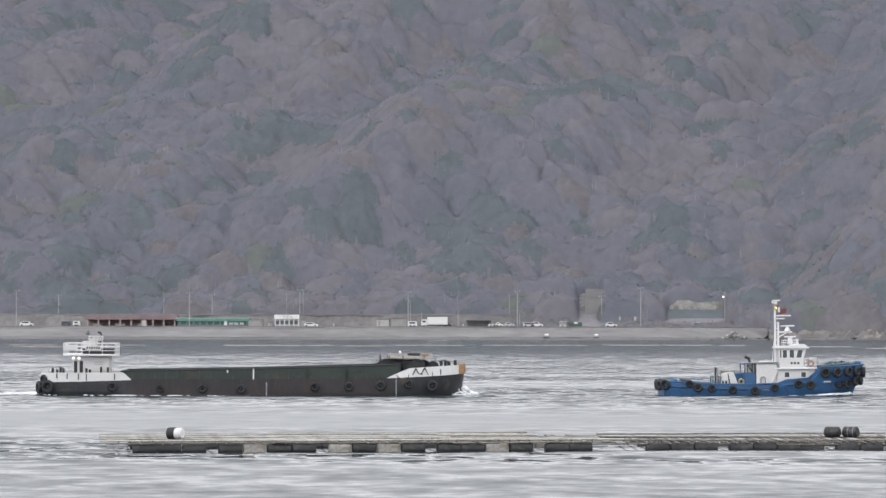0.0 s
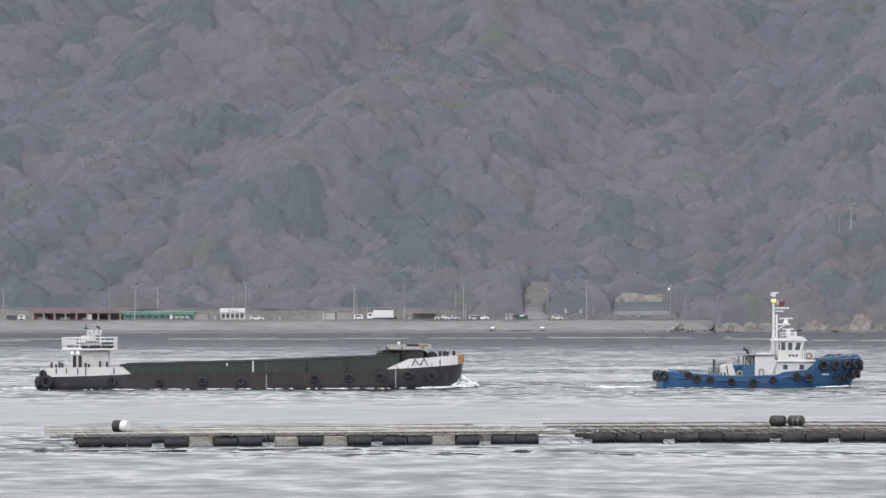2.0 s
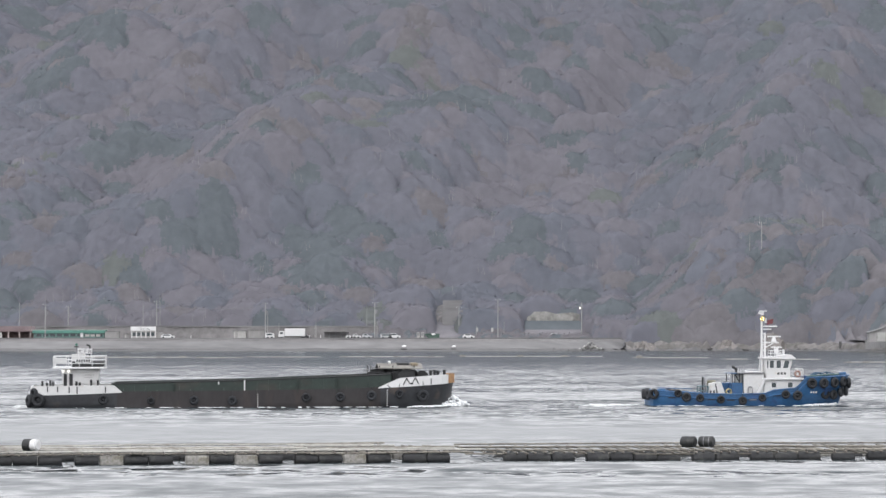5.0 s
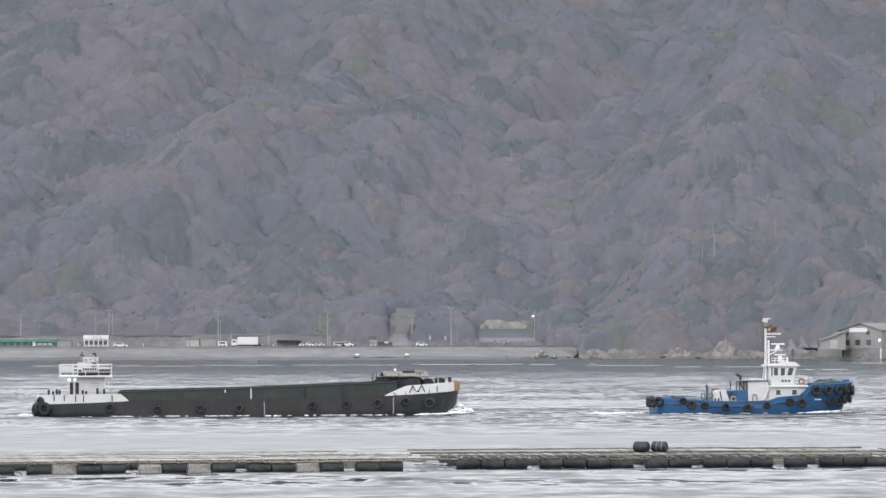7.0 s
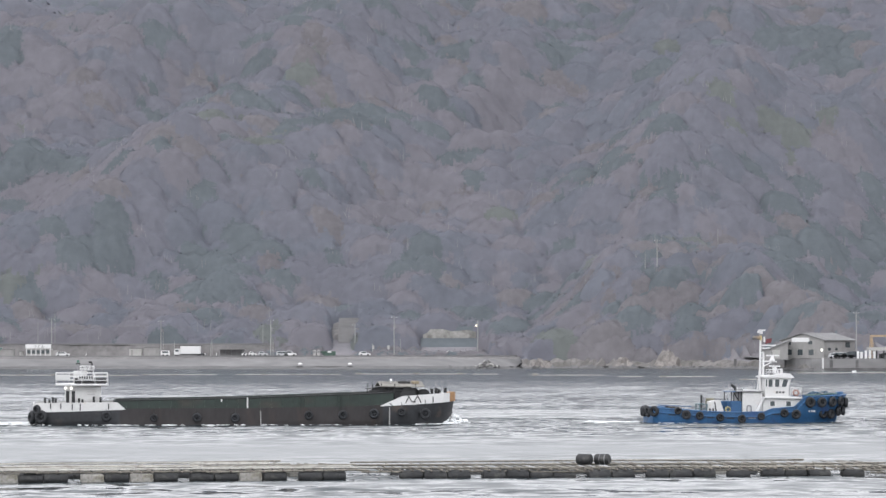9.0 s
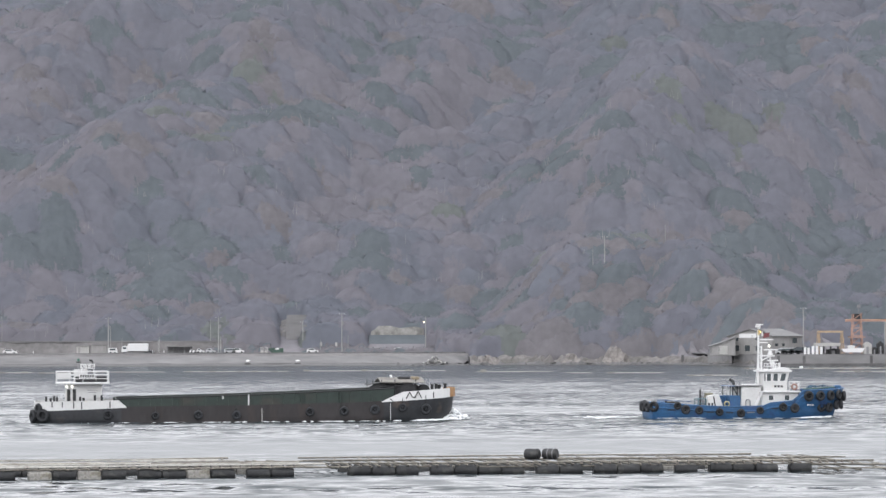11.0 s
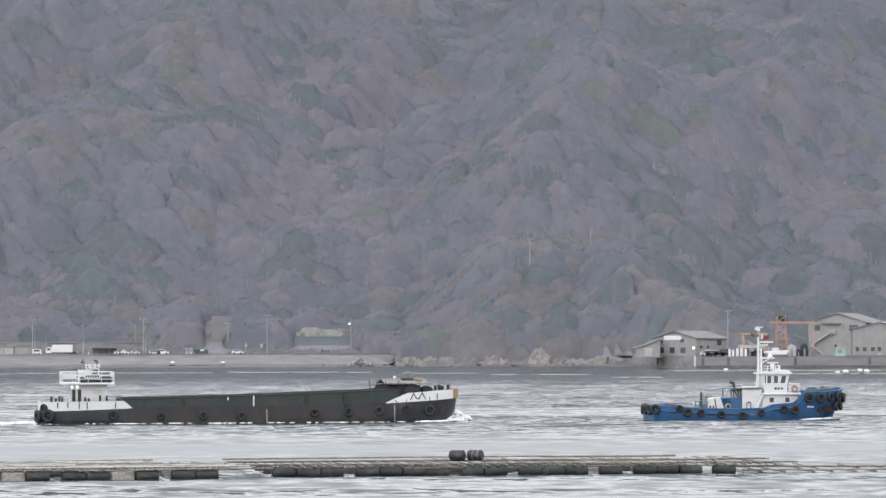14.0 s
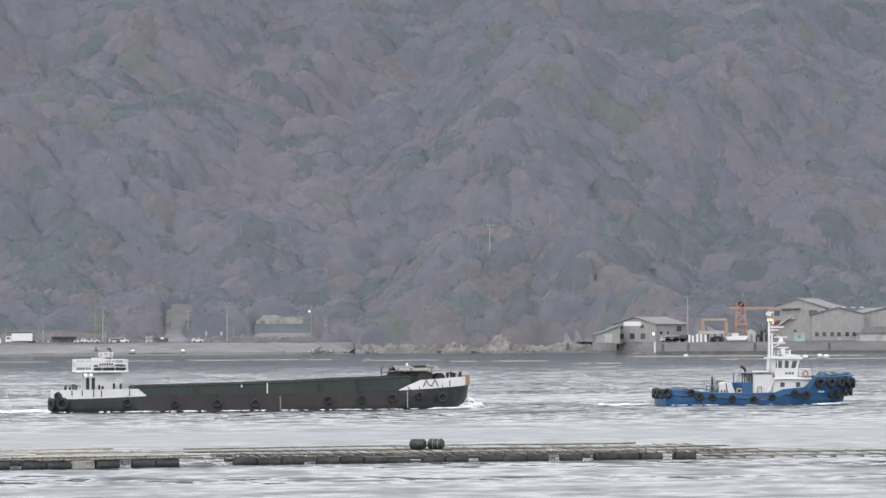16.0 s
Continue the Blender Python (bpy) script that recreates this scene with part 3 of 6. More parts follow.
def build_tug():
    def stretch(x):
        return x if x < 5 else 5 + (x - 5) * 1.26

    t = thing("tugboat", "blue-hulled tugboat with white wheelhouse, tall mast and tyre fenders", "tugboat")
    st = [(-8.75, 1.9, 1.5, 1.42, -0.5), (-8.55, 2.35, 2.0, 1.40, -0.8), (-7.4, 2.62, 2.45, 1.30, -1.4), (-4.0, 2.7, 2.6, 1.08, -1.8), (-1.0, 2.7, 2.62, 1.02, -1.9), (1.6, 2.7, 2.55, 1.08, -1.9),
          (2.4, 2.7, 2.5, 1.38, -1.9), (4.4, 2.68, 2.25, 1.55, -1.9), (5.0, 2.66, 2.1, 2.05, -1.9), (5.35, 2.64, 2.0, 2.52, -1.9), (7.0, 2.35, 1.25, 2.58, -1.7), (8.1, 1.65, 0.45, 2.64, -1.3), (8.75, 0.7, 0.08, 2.72, -0.9), (8.9, 0.05, 0.02, 2.74, -0.7)]
    st = [(stretch(x), *rest) for x, *rest in st]
    hull = part("hull", hull_mesh(st, 1.1, 6.0, 10.0), BLUE, t, "blue painted steel hull", True)
    hull.data.set_sharp_from_angle(angle=radians(40))
    part("deck", deck_mesh(st[:7], 0.55), mat("grey_blue_deck", (0.10, 0.14, 0.18), 0.8, vary=0.25, scale=1, fine=6), t)
    part("foredeck", deck_mesh(st[8:], 0.35), DARK, t)
    for s in (-1, 1):
        part("rubbing_strake", rail_cap(st, 0.07, s), BLUE, t)
        bm = B()
        for a, b in zip(st[1:9], st[2:10]):
            rod(bm, (a[0], s * (a[1] + 0.03), a[3] - 0.42), (b[0], s * (b[1] + 0.03), b[3] - 0.42), 0.075, seg=6)
        part("fender_bar", bm, BLUE, t)
    for x in (-6.9, -3.3, -1.5, 0.5, 2.7):          # freeing ports
        z = between(st, x, 3) - 0.5
        part("freeing_port", box(B(), x - 0.34, x + 0.34, -between(st, x, 1) - 0.02, -between(st, x, 1) + 0.04, z - 0.08, z + 0.05), DARK if x != 0.5 else STEEL, t)
    for x, z, r in ((-6.35, 1.12, 0.36), (-5.6, 0.78, 0.44), (-4.35, 0.70, 0.38), (-2.45, 0.55, 0.38), (-0.45, 0.45, 0.40), (1.35, 0.70, 0.36), (3.5, 1.0, 0.40), (4.6, 0.9, 0.45)):
        y = between(st, x, 1)
        for s in (-1, 1):
            tyre_fender(t, x, s * (y + 0.12), z, r)
        hanging_rope(t, (x, -y - 0.06, between(st, x, 3)), (x, -y - 0.1, z + r * 0.6))
    for x, y, z, r, turn in ((-8.5, -2.35, 1.05, 0.5, -38), (-8.85, -1.5, 1.0, 0.5, -75), (-8.9, 0.0, 1.0, 0.5, -90), (-8.85, 1.5, 1.0, 0.5, -105), (-8.4, 2.4, 1.05, 0.5, 218)):
        tyre_fender(t, x, y, z, r, turn)
    for x, z, r in ((5.75, 2.0, 0.50), (6.65, 2.02, 0.48), (7.5, 2.06, 0.48), (8.2, 2.12, 0.46), (8.75, 2.0, 0.50)):
        y = max(between(st, stretch(x), 1), 0.2)
        turn = {5.75: 10, 6.65: 20, 7.5: 38, 8.2: 55, 8.75: 80}[x]
        x = stretch(x)
        for s in (-1, 1):
            tyre_fender(t, x, s * (y + 0.1), z, r, turn if s < 0 else 180 - turn)
    for x, z, turn in ((6.85, 1.0, 25), (7.5, 0.95, 40), (8.1, 1.2, 58), (8.55, 1.25, 75)):
        x = stretch(x)
        y = max(between(st, x, 1) * 0.72, 0.2)
        for s in (-1, 1):
            tyre_fender(t, x, s * (y + 0.12), z, 0.46, turn if s < 0 else 180 - turn)
    bars_of_writing(t, 5.85, 6.45, 1.13, 0.13, -2.36, 3, WHITE_CLEAN)
    # lower deckhouse and its roof deck
    house = part("deckhouse", box(B(), 1.5, 4.95, -1.75, 1.75, 0.6, 2.32, 0.05), WHITE, t, "white steel deckhouse")
    part("roof_deck", box(B(), 1.35, 5.15, -2.0, 2.0, 2.32, 2.46, 0.03), WHITE_CLEAN, t)
    for x in (2.2, 2.35 + 1.35):
        window(house, x, x + 0.42, 1.62, 2.06, -1.75, name="porthole_window")
    # engine casing with its dark roof
    casing = part("engine_casing", box(B(), -0.35, 1.5, -1.65, 1.65, 0.5, 2.86, 0.06), WHITE, t, "white engine casing")
    part("casing_roof", box(B(), -0.95, 1.55, -1.8, 1.8, 2.88, 2.98, 0.02), STEEL, t)
    part("casing_trunk", box(B(), 0.1, 1.2, -0.8, 0.8, 2.98, 3.08, 0.02), WHITE_CLEAN, t)
    bm = B()
    rod(bm, (0.05, -1.72, 0.8), (0.05, -1.72, 1.55), 0.05, seg=6), rod(bm, (0.45, -1.72, 0.8), (0.45, -1.72, 1.55), 0.05, seg=6)
    rod(bm, (0.05, -1.72, 1.55), (0.15, -1.72, 1.66), 0.05, seg=6), rod(bm, (0.45, -1.72, 1.55), (0.35, -1.72, 1.66), 0.05, seg=6), rod(bm, (0.15, -1.72, 1.66), (0.35, -1.72, 1.66), 0.05, seg=6)
    part("vent_pipe", bm, STEEL, t)
    # blue locker with an open braced frame over it
    part("blue_locker", box(B(), -1.42, -0.42, -1.6, 1.6, 0.5, 2.05, 0.03), BLUE, t, "blue painted steel locker")
    for x in (-1.38, -0.46):
        for y in (-1.55, 1.55):
            part("frame_post", rod(B(), (x, y, 2.05), (x, y, 2.88), 0.05, seg=6), DARK, t)
    for a, b in (((-1.15, -1.55, 2.82), (-0.72, -1.55, 2.1)), ((-1.15, -1.55, 2.05), (-1.15, -1.55, 2.85)), ((-0.72, -1.55, 2.05), (-0.72, -1.55, 2.85))):
        part("frame_brace", rod(B(), a, b, 0.045, seg=6), DARK, t)
    part("white_box", box(B(), -1.3, -0.5, -0.9, 0.9, 2.05, 2.75, 0.04), WHITE, t)
    part("frame_roof", box(B(), -1.55, -0.40, -1.7, 1.7, 2.86, 2.93, 0.02), BLUE, t)
    bm = rod(B(), (-1.0, -0.5, 2.9), (-1.05, -0.5, 3.35), 0.12, seg=10)
    rod(bm, (-1.05, -0.5, 3.3), (-1.42, -0.5, 3.52), 0.12, 0.14, seg=10)
    part("exhaust_pipe", bm, DARK, t, "sooty black exhaust pipe")
    # white sloping hatch with its dark stripe
    hatch = part("sloping_hatch", prism(B(), [(-3.52, 0.5), (-1.98, 0.5), (-2.0, 0.95), (-2.42, 2.1), (-2.95, 2.08), (-3.42, 1.95)], -1.3, -0.2), WHITE, t, "white sloping winch cover")
    part("stripe", prism(B(), [(-2.98, 1.95), (-2.88, 1.98), (-2.72, 1.05), (-2.84, 1.05)], -1.315, -1.30), DARK, hatch)
    part("blue_bin", box(B(), -2.35, -1.45, 0.0, 1.2, 0.5, 2.0, 0.05), BLUE, t)
    for x in (-3.2, -2.9):
        part("bollard", rod(B(), (x, -1.75, 0.5), (x, -1.75, 1.35), 0.08), DARK, t)
    hose = mat("yellow_hose", (0.26, 0.23, 0.13), 0.7)
    part("hose_reel", torus(B(), 0.22, 0.08, pose(-1.55, -1.8, 1.25)), hose, t, "coiled yellow hose", True)
    part("hose_end", rod(B(), (-1.7, -1.9, 0.9), (-1.3, -1.9, 1.05), 0.09, seg=6), hose, t)
    # towing gear aft
    bm = B()
    for x, y in ((-4.35, -0.8), (-3.65, -0.8), (-4.35, 0.8), (-3.65, 0.8)):
        rod(bm, (x, y, 0.6), (x, y, 1.75), 0.06, seg=6)
    for y in (-0.8, 0.8):
        rod(bm, (-4.4, y, 1.72), (-3.6, y, 1.72), 0.05, seg=6), rod(bm, (-4.4, y, 1.3), (-3.6, y, 1.3), 0.04, seg=6)
    rod(bm, (-4.35, -0.8, 1.72), (-4.35, 0.8, 1.72), 0.05, seg=6)
    part("towing_frame", bm, mat("teal_grey_paint", (0.09, 0.15, 0.17), 0.6), t)
    part("towing_post", rod(B(), (-4.15, 0, 0.6), (-4.15, 0, 2.55), 0.09), DARK, t)
    part("towing_post", rod(B(), (-3.95, 0, 0.6), (-3.95, 0, 2.35), 0.06), STEEL, t)
    part("winch_drum", rod(B(), (-3.3, -0.6, 1.4), (-3.3, 0.6, 1.4), 0.38, seg=14), STEEL, t)
    part("winch_top", box(B(), -3.6, -2.9, 0.1, 0.9, 1.2, 2.25, 0.08), mat("olive_canvas", (0.2, 0.19, 0.14), 0.9), t)
    part("deck_hoop", rod(B(), (-8.1, -1.9, 1.62), (-5.0, -2.2, 1.5), 0.04, seg=6), BLUE, t)
    part("coiled_line", torus(B(), 0.3, 0.1, pose(-6.6, -1.2, 1.35, 90)), DARK, t, smooth=True)
    part("coiled_line", torus(B(), 0.3, 0.1, pose(-7.6, -1.0, 1.4, 90)), BLUE, t, smooth=True)
    # wheelhouse
    wh = part("wheelhouse", prism(B(), [(1.75, 2.46), (3.95, 2.46), (3.95, 3.3), (4.2, 4.22), (1.75, 4.22)], -1.4, 1.4), WHITE, t, "white wheelhouse with large windows")
    for x0, x1, lean in ((2.05, 2.42, 0.0), (2.66, 3.06, 0.02), (3.28, 3.72, 0.16)):
        window(wh, x0, x1, 3.38, 4.06, -1.4, lean)
    window(wh, 1.80, 1.92, 3.38, 4.06, -1.4, 0.0)
    bm = B()
    bm.faces.new([bm.verts.new(p) for p in ((3.985, -1.2, 3.35), (3.985, 1.2, 3.35), (4.18, 1.2, 4.1), (4.18, -1.2, 4.1))])
    bmesh.ops.solidify(bm, geom=bm.faces[:], thickness=0.02)
    part("front_window", bm, GLASS, wh)
    part("wheelhouse_roof", prism(B(), [(1.5, 4.22), (4.4, 4.20), (4.42, 4.27), (4.0, 4.60), (3.7, 4.62), (2.3, 4.40), (1.5, 4.36)], -1.6, 1.6), WHITE_CLEAN, wh)
    bars_of_writing(wh, 2.75, 3.55, 2.78, 0.2, -1.4, 3)
    bm = B()
    for x in (2.02, 2.4, 2.8, 3.15):
        for y in (-0.6, 0.6):
            rod(bm, (x, y, 4.4), (x, y, 4.95), 0.03, seg=6)
    for z in (4.72, 4.95):
        for y in (-0.6, 0.6):
            rod(bm, (2.0, y, z), (3.2, y, z), 0.03, seg=6)
        for x in (2.02, 3.15):
            rod(bm, (x, -0.6, z), (x, 0.6, z), 0.03, seg=6)
    part("roof_rack", bm, WHITE_CLEAN, t)
    part("searchlight", rod(B(), (2.2, -0.4, 4.62), (2.55, -0.4, 4.62), 0.16, seg=12), STEEL, t)
    part("radar_pedestal", rod(B(), (2.62, 0, 4.5), (2.62, 0, 5.18), 0.16, 0.22, seg=12), WHITE_CLEAN, t)
    part("radar_scanner", box(B(), 2.1, 3.15, -0.08, 0.08, 5.2, 5.32, 0.03), WHITE_CLEAN, t)
    part("antenna_dome", rod(B(), (3.3, 0.3, 4.6), (3.3, 0.3, 5.05), 0.1, seg=10), WHITE_CLEAN, t)
    railing(t, [(5.08, 1.9), (5.08, -1.9), (4.05, -1.9)], 2.46, 0.85, 3, 0.025, 0.5)
    # Added ring that supplies the orange tint of the rails
    part("life_ring", torus(B(), 0.24, 0.07, pose(4.55, -1.98, 2.85)), mat("orange_ring", (0.32, 0.17, 0.13), 0.6), t, "dull orange ring in place of orange-tinted rails", True)
    part("ladder", prism(B(), [(0.55, 0.6), (0.8, 0.6), (1.62, 2.3), (1.4, 2.3)], -1.95, -1.75), WHITE_CLEAN, t, "white sloping ladder")
    # mast
    mx = 1.42
    for dx, h in ((-0.14, 8.35), (0.14, 6.6)):
        part("mast_pole", rod(B(), (mx + dx, 0, 2.4), (mx + dx, 0, h), 0.12, 0.09, 10), WHITE_CLEAN, t)
    for z in np.arange(3.0, 6.6, 0.5):
        part("mast_rung", rod(B(), (mx - 0.14, 0, z), (mx + 0.14, 0, z), 0.04, seg=6), WHITE_CLEAN, t)
    part("mast_stay", rod(B(), (0.95, -0.2, 2.9), (mx - 0.1, -0.1, 6.6), 0.035, seg=5), WHITE_CLEAN, t)
    part("mast_head", box(B(), mx - 0.3, mx + 0.22, -0.22, 0.22, 8.1, 8.2, 0.02), STEEL, t)
    part("mast_light", box(B(), mx - 0.22, mx - 0.02, -0.16, 0.16, 7.62, 8.08, 0.05), mat("yellow_lamp_case", (0.6, 0.5, 0.25), 0.4), t, "yellowish lamp housing")
    beacon = part("beacon", rod(B(), (0, 0, -0.02), (0, 0, 0.34), 0.10, 0.10, 10), STEEL, t, "turning amber beacon")
    part("lens", rod(B(), (0, -0.02, 0.16), (0, -0.13, 0.16), 0.15, 0.17, 14), AMBER, beacon, "amber lit lens")
    hood = B()
    for k in range(14):
        a, b = 2 * math.pi * k / 14, 2 * math.pi * (k + 1) / 14
        rim = [(0.19 * math.cos(a), 0.16 + 0.19 * math.sin(a)), (0.19 * math.cos(b), 0.16 + 0.19 * math.sin(b))]
        hood.faces.new([hood.verts.new((x, y, z)) for (x, z), y in ((rim[0], 0.0), (rim[1], 0.0), (rim[1], -0.75), (rim[0], -0.75))])
    bmesh.ops.solidify(hood, geom=hood.faces[:], thickness=0.012)
    part("hood", hood, STEEL, beacon)
    part("mast_light", rod(B(), (mx + 0.22, 0, 7.5), (mx + 0.22, 0, 7.95), 0.09), WHITE_CLEAN, t)
    part("top_bar", box(B(), mx - 0.38, mx + 0.32, -0.06, 0.06, 8.52, 8.62, 0.02), WHITE_CLEAN, t)
    part("top_post", rod(B(), (mx, 0, 8.1), (mx, 0, 8.55), 0.06), WHITE_CLEAN, t)
    part("top_box", box(B(), mx - 0.42, mx - 0.05, -0.12, 0.12, 8.3, 8.48, 0.03), WHITE_CLEAN, t)
    for z, x1, h in ((7.12, 1.28, 0.12), (6.86, 0.75, 0.1), (5.62, 1.4, 0.14)):
        part("mast_arm", box(B(), mx, mx + x1, -0.1, 0.1, z, z + h, 0.02), WHITE_CLEAN, t)
    part("radar_scanner", box(B(), mx + 0.38, mx + 1.62, -0.08, 0.08, 6.18, 6.30, 0.03), WHITE_CLEAN, t)
    part("radar_gearbox", rod(B(), (mx + 0.98, 0, 5.76), (mx + 0.98, 0, 6.18), 0.28, 0.12, 12), WHITE_CLEAN, t)
    part("arm_brace", rod(B(), (mx + 0.1, 0, 5.2), (mx + 0.9, 0, 5.62), 0.05, seg=6), WHITE_CLEAN, t)
    part("whip_antenna", rod(B(), (mx - 0.62, 0, 6.55), (mx - 0.74, 0, 7.6), 0.03, seg=5), STEEL, t)
    part("antenna_arm", rod(B(), (mx - 0.66, 0, 6.58), (mx, 0, 6.62), 0.035, seg=5), STEEL, t)
    part("flag", prism(B(), [(mx + 0.3, 7.3), (mx + 0.85, 7.42), (mx + 0.95, 7.85), (mx + 0.4, 7.75)], -0.02, 0.0), mat("faded_red_flag", (0.17, 0.05, 0.055), 0.8), t, "faded red signal flag")
    # bow gear
    gear = mat("blue_grey_gear", (0.05, 0.10, 0.16), 0.6)
    for x, y, h in ((5.8, -0.9, 0.35), (6.4, 0.6, 0.45), (7.2, -0.5, 0.5), (7.9, 0.2, 0.35), (6.9, 0.9, 0.4)):
        bm = rod(B(), (x, y, 2.2), (x, y, 2.55 + h), 0.1, seg=8)
        rod(bm, (x - 0.3, y, 2.45 + h), (x + 0.3, y, 2.45 + h), 0.06, seg=6)
        part("bow_bollard", bm, gear, t)
    part("bow_winch", box(B(), 8.0, 8.6, -0.4, 0.4, 2.6, 3.0, 0.1), BLUE, t)
    part("bow_line", rod(B(), (5.3, -1.2, 2.62), (8.4, -0.5, 2.82), 0.07, seg=6), mat("green_net", (0.10, 0.16, 0.15), 0.9), t)
    # set the houses and masts at their places along the deck
    for ob in t.children:
        n = ob.name.split(".")[0]
        ob.location.x += {"deckhouse": 0.2, "roof_deck": 0.2, "engine_casing": 0.2, "casing_roof": 0.2, "casing_trunk": 0.3, "vent_pipe": 0.2, "blue_locker": 0.2, "frame_post": 0.2, "frame_brace": 0.2, "white_box": 0.35, "frame_roof": 0.2, "exhaust_pipe": 0.4, "sloping_hatch": 0.25,
                          "blue_bin": 0.4, "towing_frame": 0.35, "towing_post": 0.5, "winch_drum": 0.4, "winch_top": 0.5, "wheelhouse": 0.25, "roof_rack": 0.5, "searchlight": 0.45, "radar_pedestal": 0.55, "radar_scanner": 0.55, "antenna_dome": 0.6,
                          "rail_post": 0.2, "rail_bar": 0.2, "life_ring": 0.2, "ladder": 0.2, "mast_pole": 0.55, "mast_rung": 0.55, "mast_stay": 0.55, "mast_head": 0.55, "mast_light": 0.55, "top_bar": 0.55, "top_post": 0.55, "top_box": 0.55, "mast_arm": 0.55,
                          "radar_gearbox": 0.55, "arm_brace": 0.55, "whip_antenna": 0.55, "antenna_arm": 0.55, "flag": 0.55, "bow_bollard": 0.6, "bow_winch": 1.0, "bow_line": 0.5}.get(n, 0.0)
    # broken water
    foam_patch("bow_foam", t, 60, 11, lambda r: ((lambda q: (8.5 - q * 3.2, -between(st, 8.5 - q * 3.2, 2) - 0.1 - q * 0.5 - r.uniform(0, 0.25), r.uniform(0.0, 0.16) * (1 - q) , r.uniform(0.12, 0.4), r.uniform(0.1, 0.25), r.uniform(0.04, 0.13)))(r.random())))
    foam_patch("side_foam", t, 16, 12, lambda r: (r.uniform(-8.5, 6), -2.75 - r.uniform(0, 0.6), 0.0, r.uniform(0.15, 0.7), r.uniform(0.1, 0.3), r.uniform(0.02, 0.05)))
    foam_patch("wake_foam", t, 30, 13, lambda r: ((lambda q: (-9 - q * 6, r.normal() * (1.2 + q * 1.4), 0.0, r.uniform(0.2, 0.8), r.uniform(0.2, 0.5), r.uniform(0.02, 0.12) * (1 - 0.6 * q)))(r.random())))
    return t, beacon


def build_barge():
    t = thing("barge", "long dark cargo barge with green coaming and white bulwarks", "barge")
    st = [(-18.55, 3.4, 2.8, 1.92, -0.5), (-18.2, 4.0, 3.7, 1.95, -0.9), (-17.0, 4.3, 4.2, 1.96, -1.2), (-11.0, 4.3, 4.3, 1.45, -1.4), (0.0, 4.3, 4.3, 1.50, -1.4), (10.0, 4.3, 4.3, 1.66, -1.4),
          (13.0, 4.3, 4.2, 1.90, -1.4), (16.0, 4.0, 3.7, 2.2, -1.3), (17.6, 3.1, 2.7, 2.35, -1.2), (18.4, 1.9, 1.6, 2.45, -1.1), (18.65, 0.8, 0.6, 2.5, -1.0)]
    st[0:3] = [(-18.55, 3.4, 2.8, 1.3, -0.5), (-18.2, 4.0, 3.7, 1.3, -0.9), (-17.0, 4.3, 4.2, 1.3, -1.2)]
    st.insert(3, (-11.2, 4.3, 4.3, 1.36, -1.4))
    st = [(s[0] if s[0] < 16 else 16 + (s[0] - 16) * 1.24, *s[1:]) for s in st]
    aft = [s for s in st if s[0] <= -11.0]
    mid = [s for s in st if -11.1 <= s[0] <= 10.1] + [(12.4, 4.3, 4.24, 1.80, -1.4)]
    fore = [(12.4, 4.3, 4.24, 1.80, -1.4)] + [s for s in st if s[0] > 12.5]
    for name, rows, material, label in (("stern_hull", aft, BLACK_HULL, "black painted stern hull"), ("hull", mid, BROWN_HULL, "rust-brown hull side"), ("bow_hull", fore, BLACK_HULL, "black bow hull streaked with rust")):
        ob = part(name, hull_mesh(rows, 0.45, 16.0, 19.5), material, t, label, True)
        ob.data.set_sharp_from_angle(angle=radians(40))
    part("deck", deck_mesh(st, 0.02), DARK, t)
    # hold coaming, open on top
    def top(x):
        return float(np.interp(x, [-11.4, 0, 11.4, 13.4], [2.16, 2.40, 2.80, 2.92]))
    xs = np.linspace(-11.4, 13.3, 26)
    for s in (-1, 1):
        n = len(xs)
        for i in range(n - 1):
            a, b = xs[i], xs[i + 1]
            o = s * 4.12
            bm = B()
            v = [bm.verts.new(p) for p in ((a, o, 1.2), (b - 0.012, o, 1.2), (b - 0.012, o - s * 0.05, top(b)), (a, o - s * 0.05, top(a)), (a, o - s * 0.25, 1.2), (b - 0.012, o - s * 0.25, 1.2), (b - 0.012, o - s * 0.25, top(b)), (a, o - s * 0.25, top(a)))]
            for f in ((0, 1, 2, 3), (7, 6, 5, 4), (3, 2, 6, 7), (0, 3, 7, 4), (1, 5, 6, 2)):
                bm.faces.new([v[k] for k in f])
            bmesh.ops.recalc_face_normals(bm, faces=bm.faces)
            part("coaming_plate", bm, GREEN, t)
        bm = B()
        for a, b in zip(xs[:-1], xs[1:]):
            rod(bm, (a, s * 4.08, top(a)), (b, s * 4.08, top(b)), 0.06, seg=6)
        part("coaming_rim", bm, DARK, t)
    for x in (-11.4, 13.3):
        part("bulkhead", box(B(), x - 0.1, x + 0.1, -4.0, 4.0, 1.2, top(x)), GREEN, t)
    part("hold_floor", box(B(), -11.3, 13.2, -3.85, 3.85, 1.3, 1.5), DARK, t)
    for x, z0, z1 in ((0.3, 1.5, 2.42), (-2.0, 2.05, 2.3)):
        part("white_ladder", box(B(), x - 0.06, x + 0.06, -4.22, -4.14, z0, z1), WHITE, t)
    for x in (-6.0, 5.0, 8.5):
        part("coaming_stay", box(B(), x - 0.05, x + 0.05, -4.3, -4.12, 1.3, top(x) - 0.1), GREEN, t)
    for x, top_z in ((1.47, 1.15), (13.0, 1.65)):
        y = between(st, x, 1)
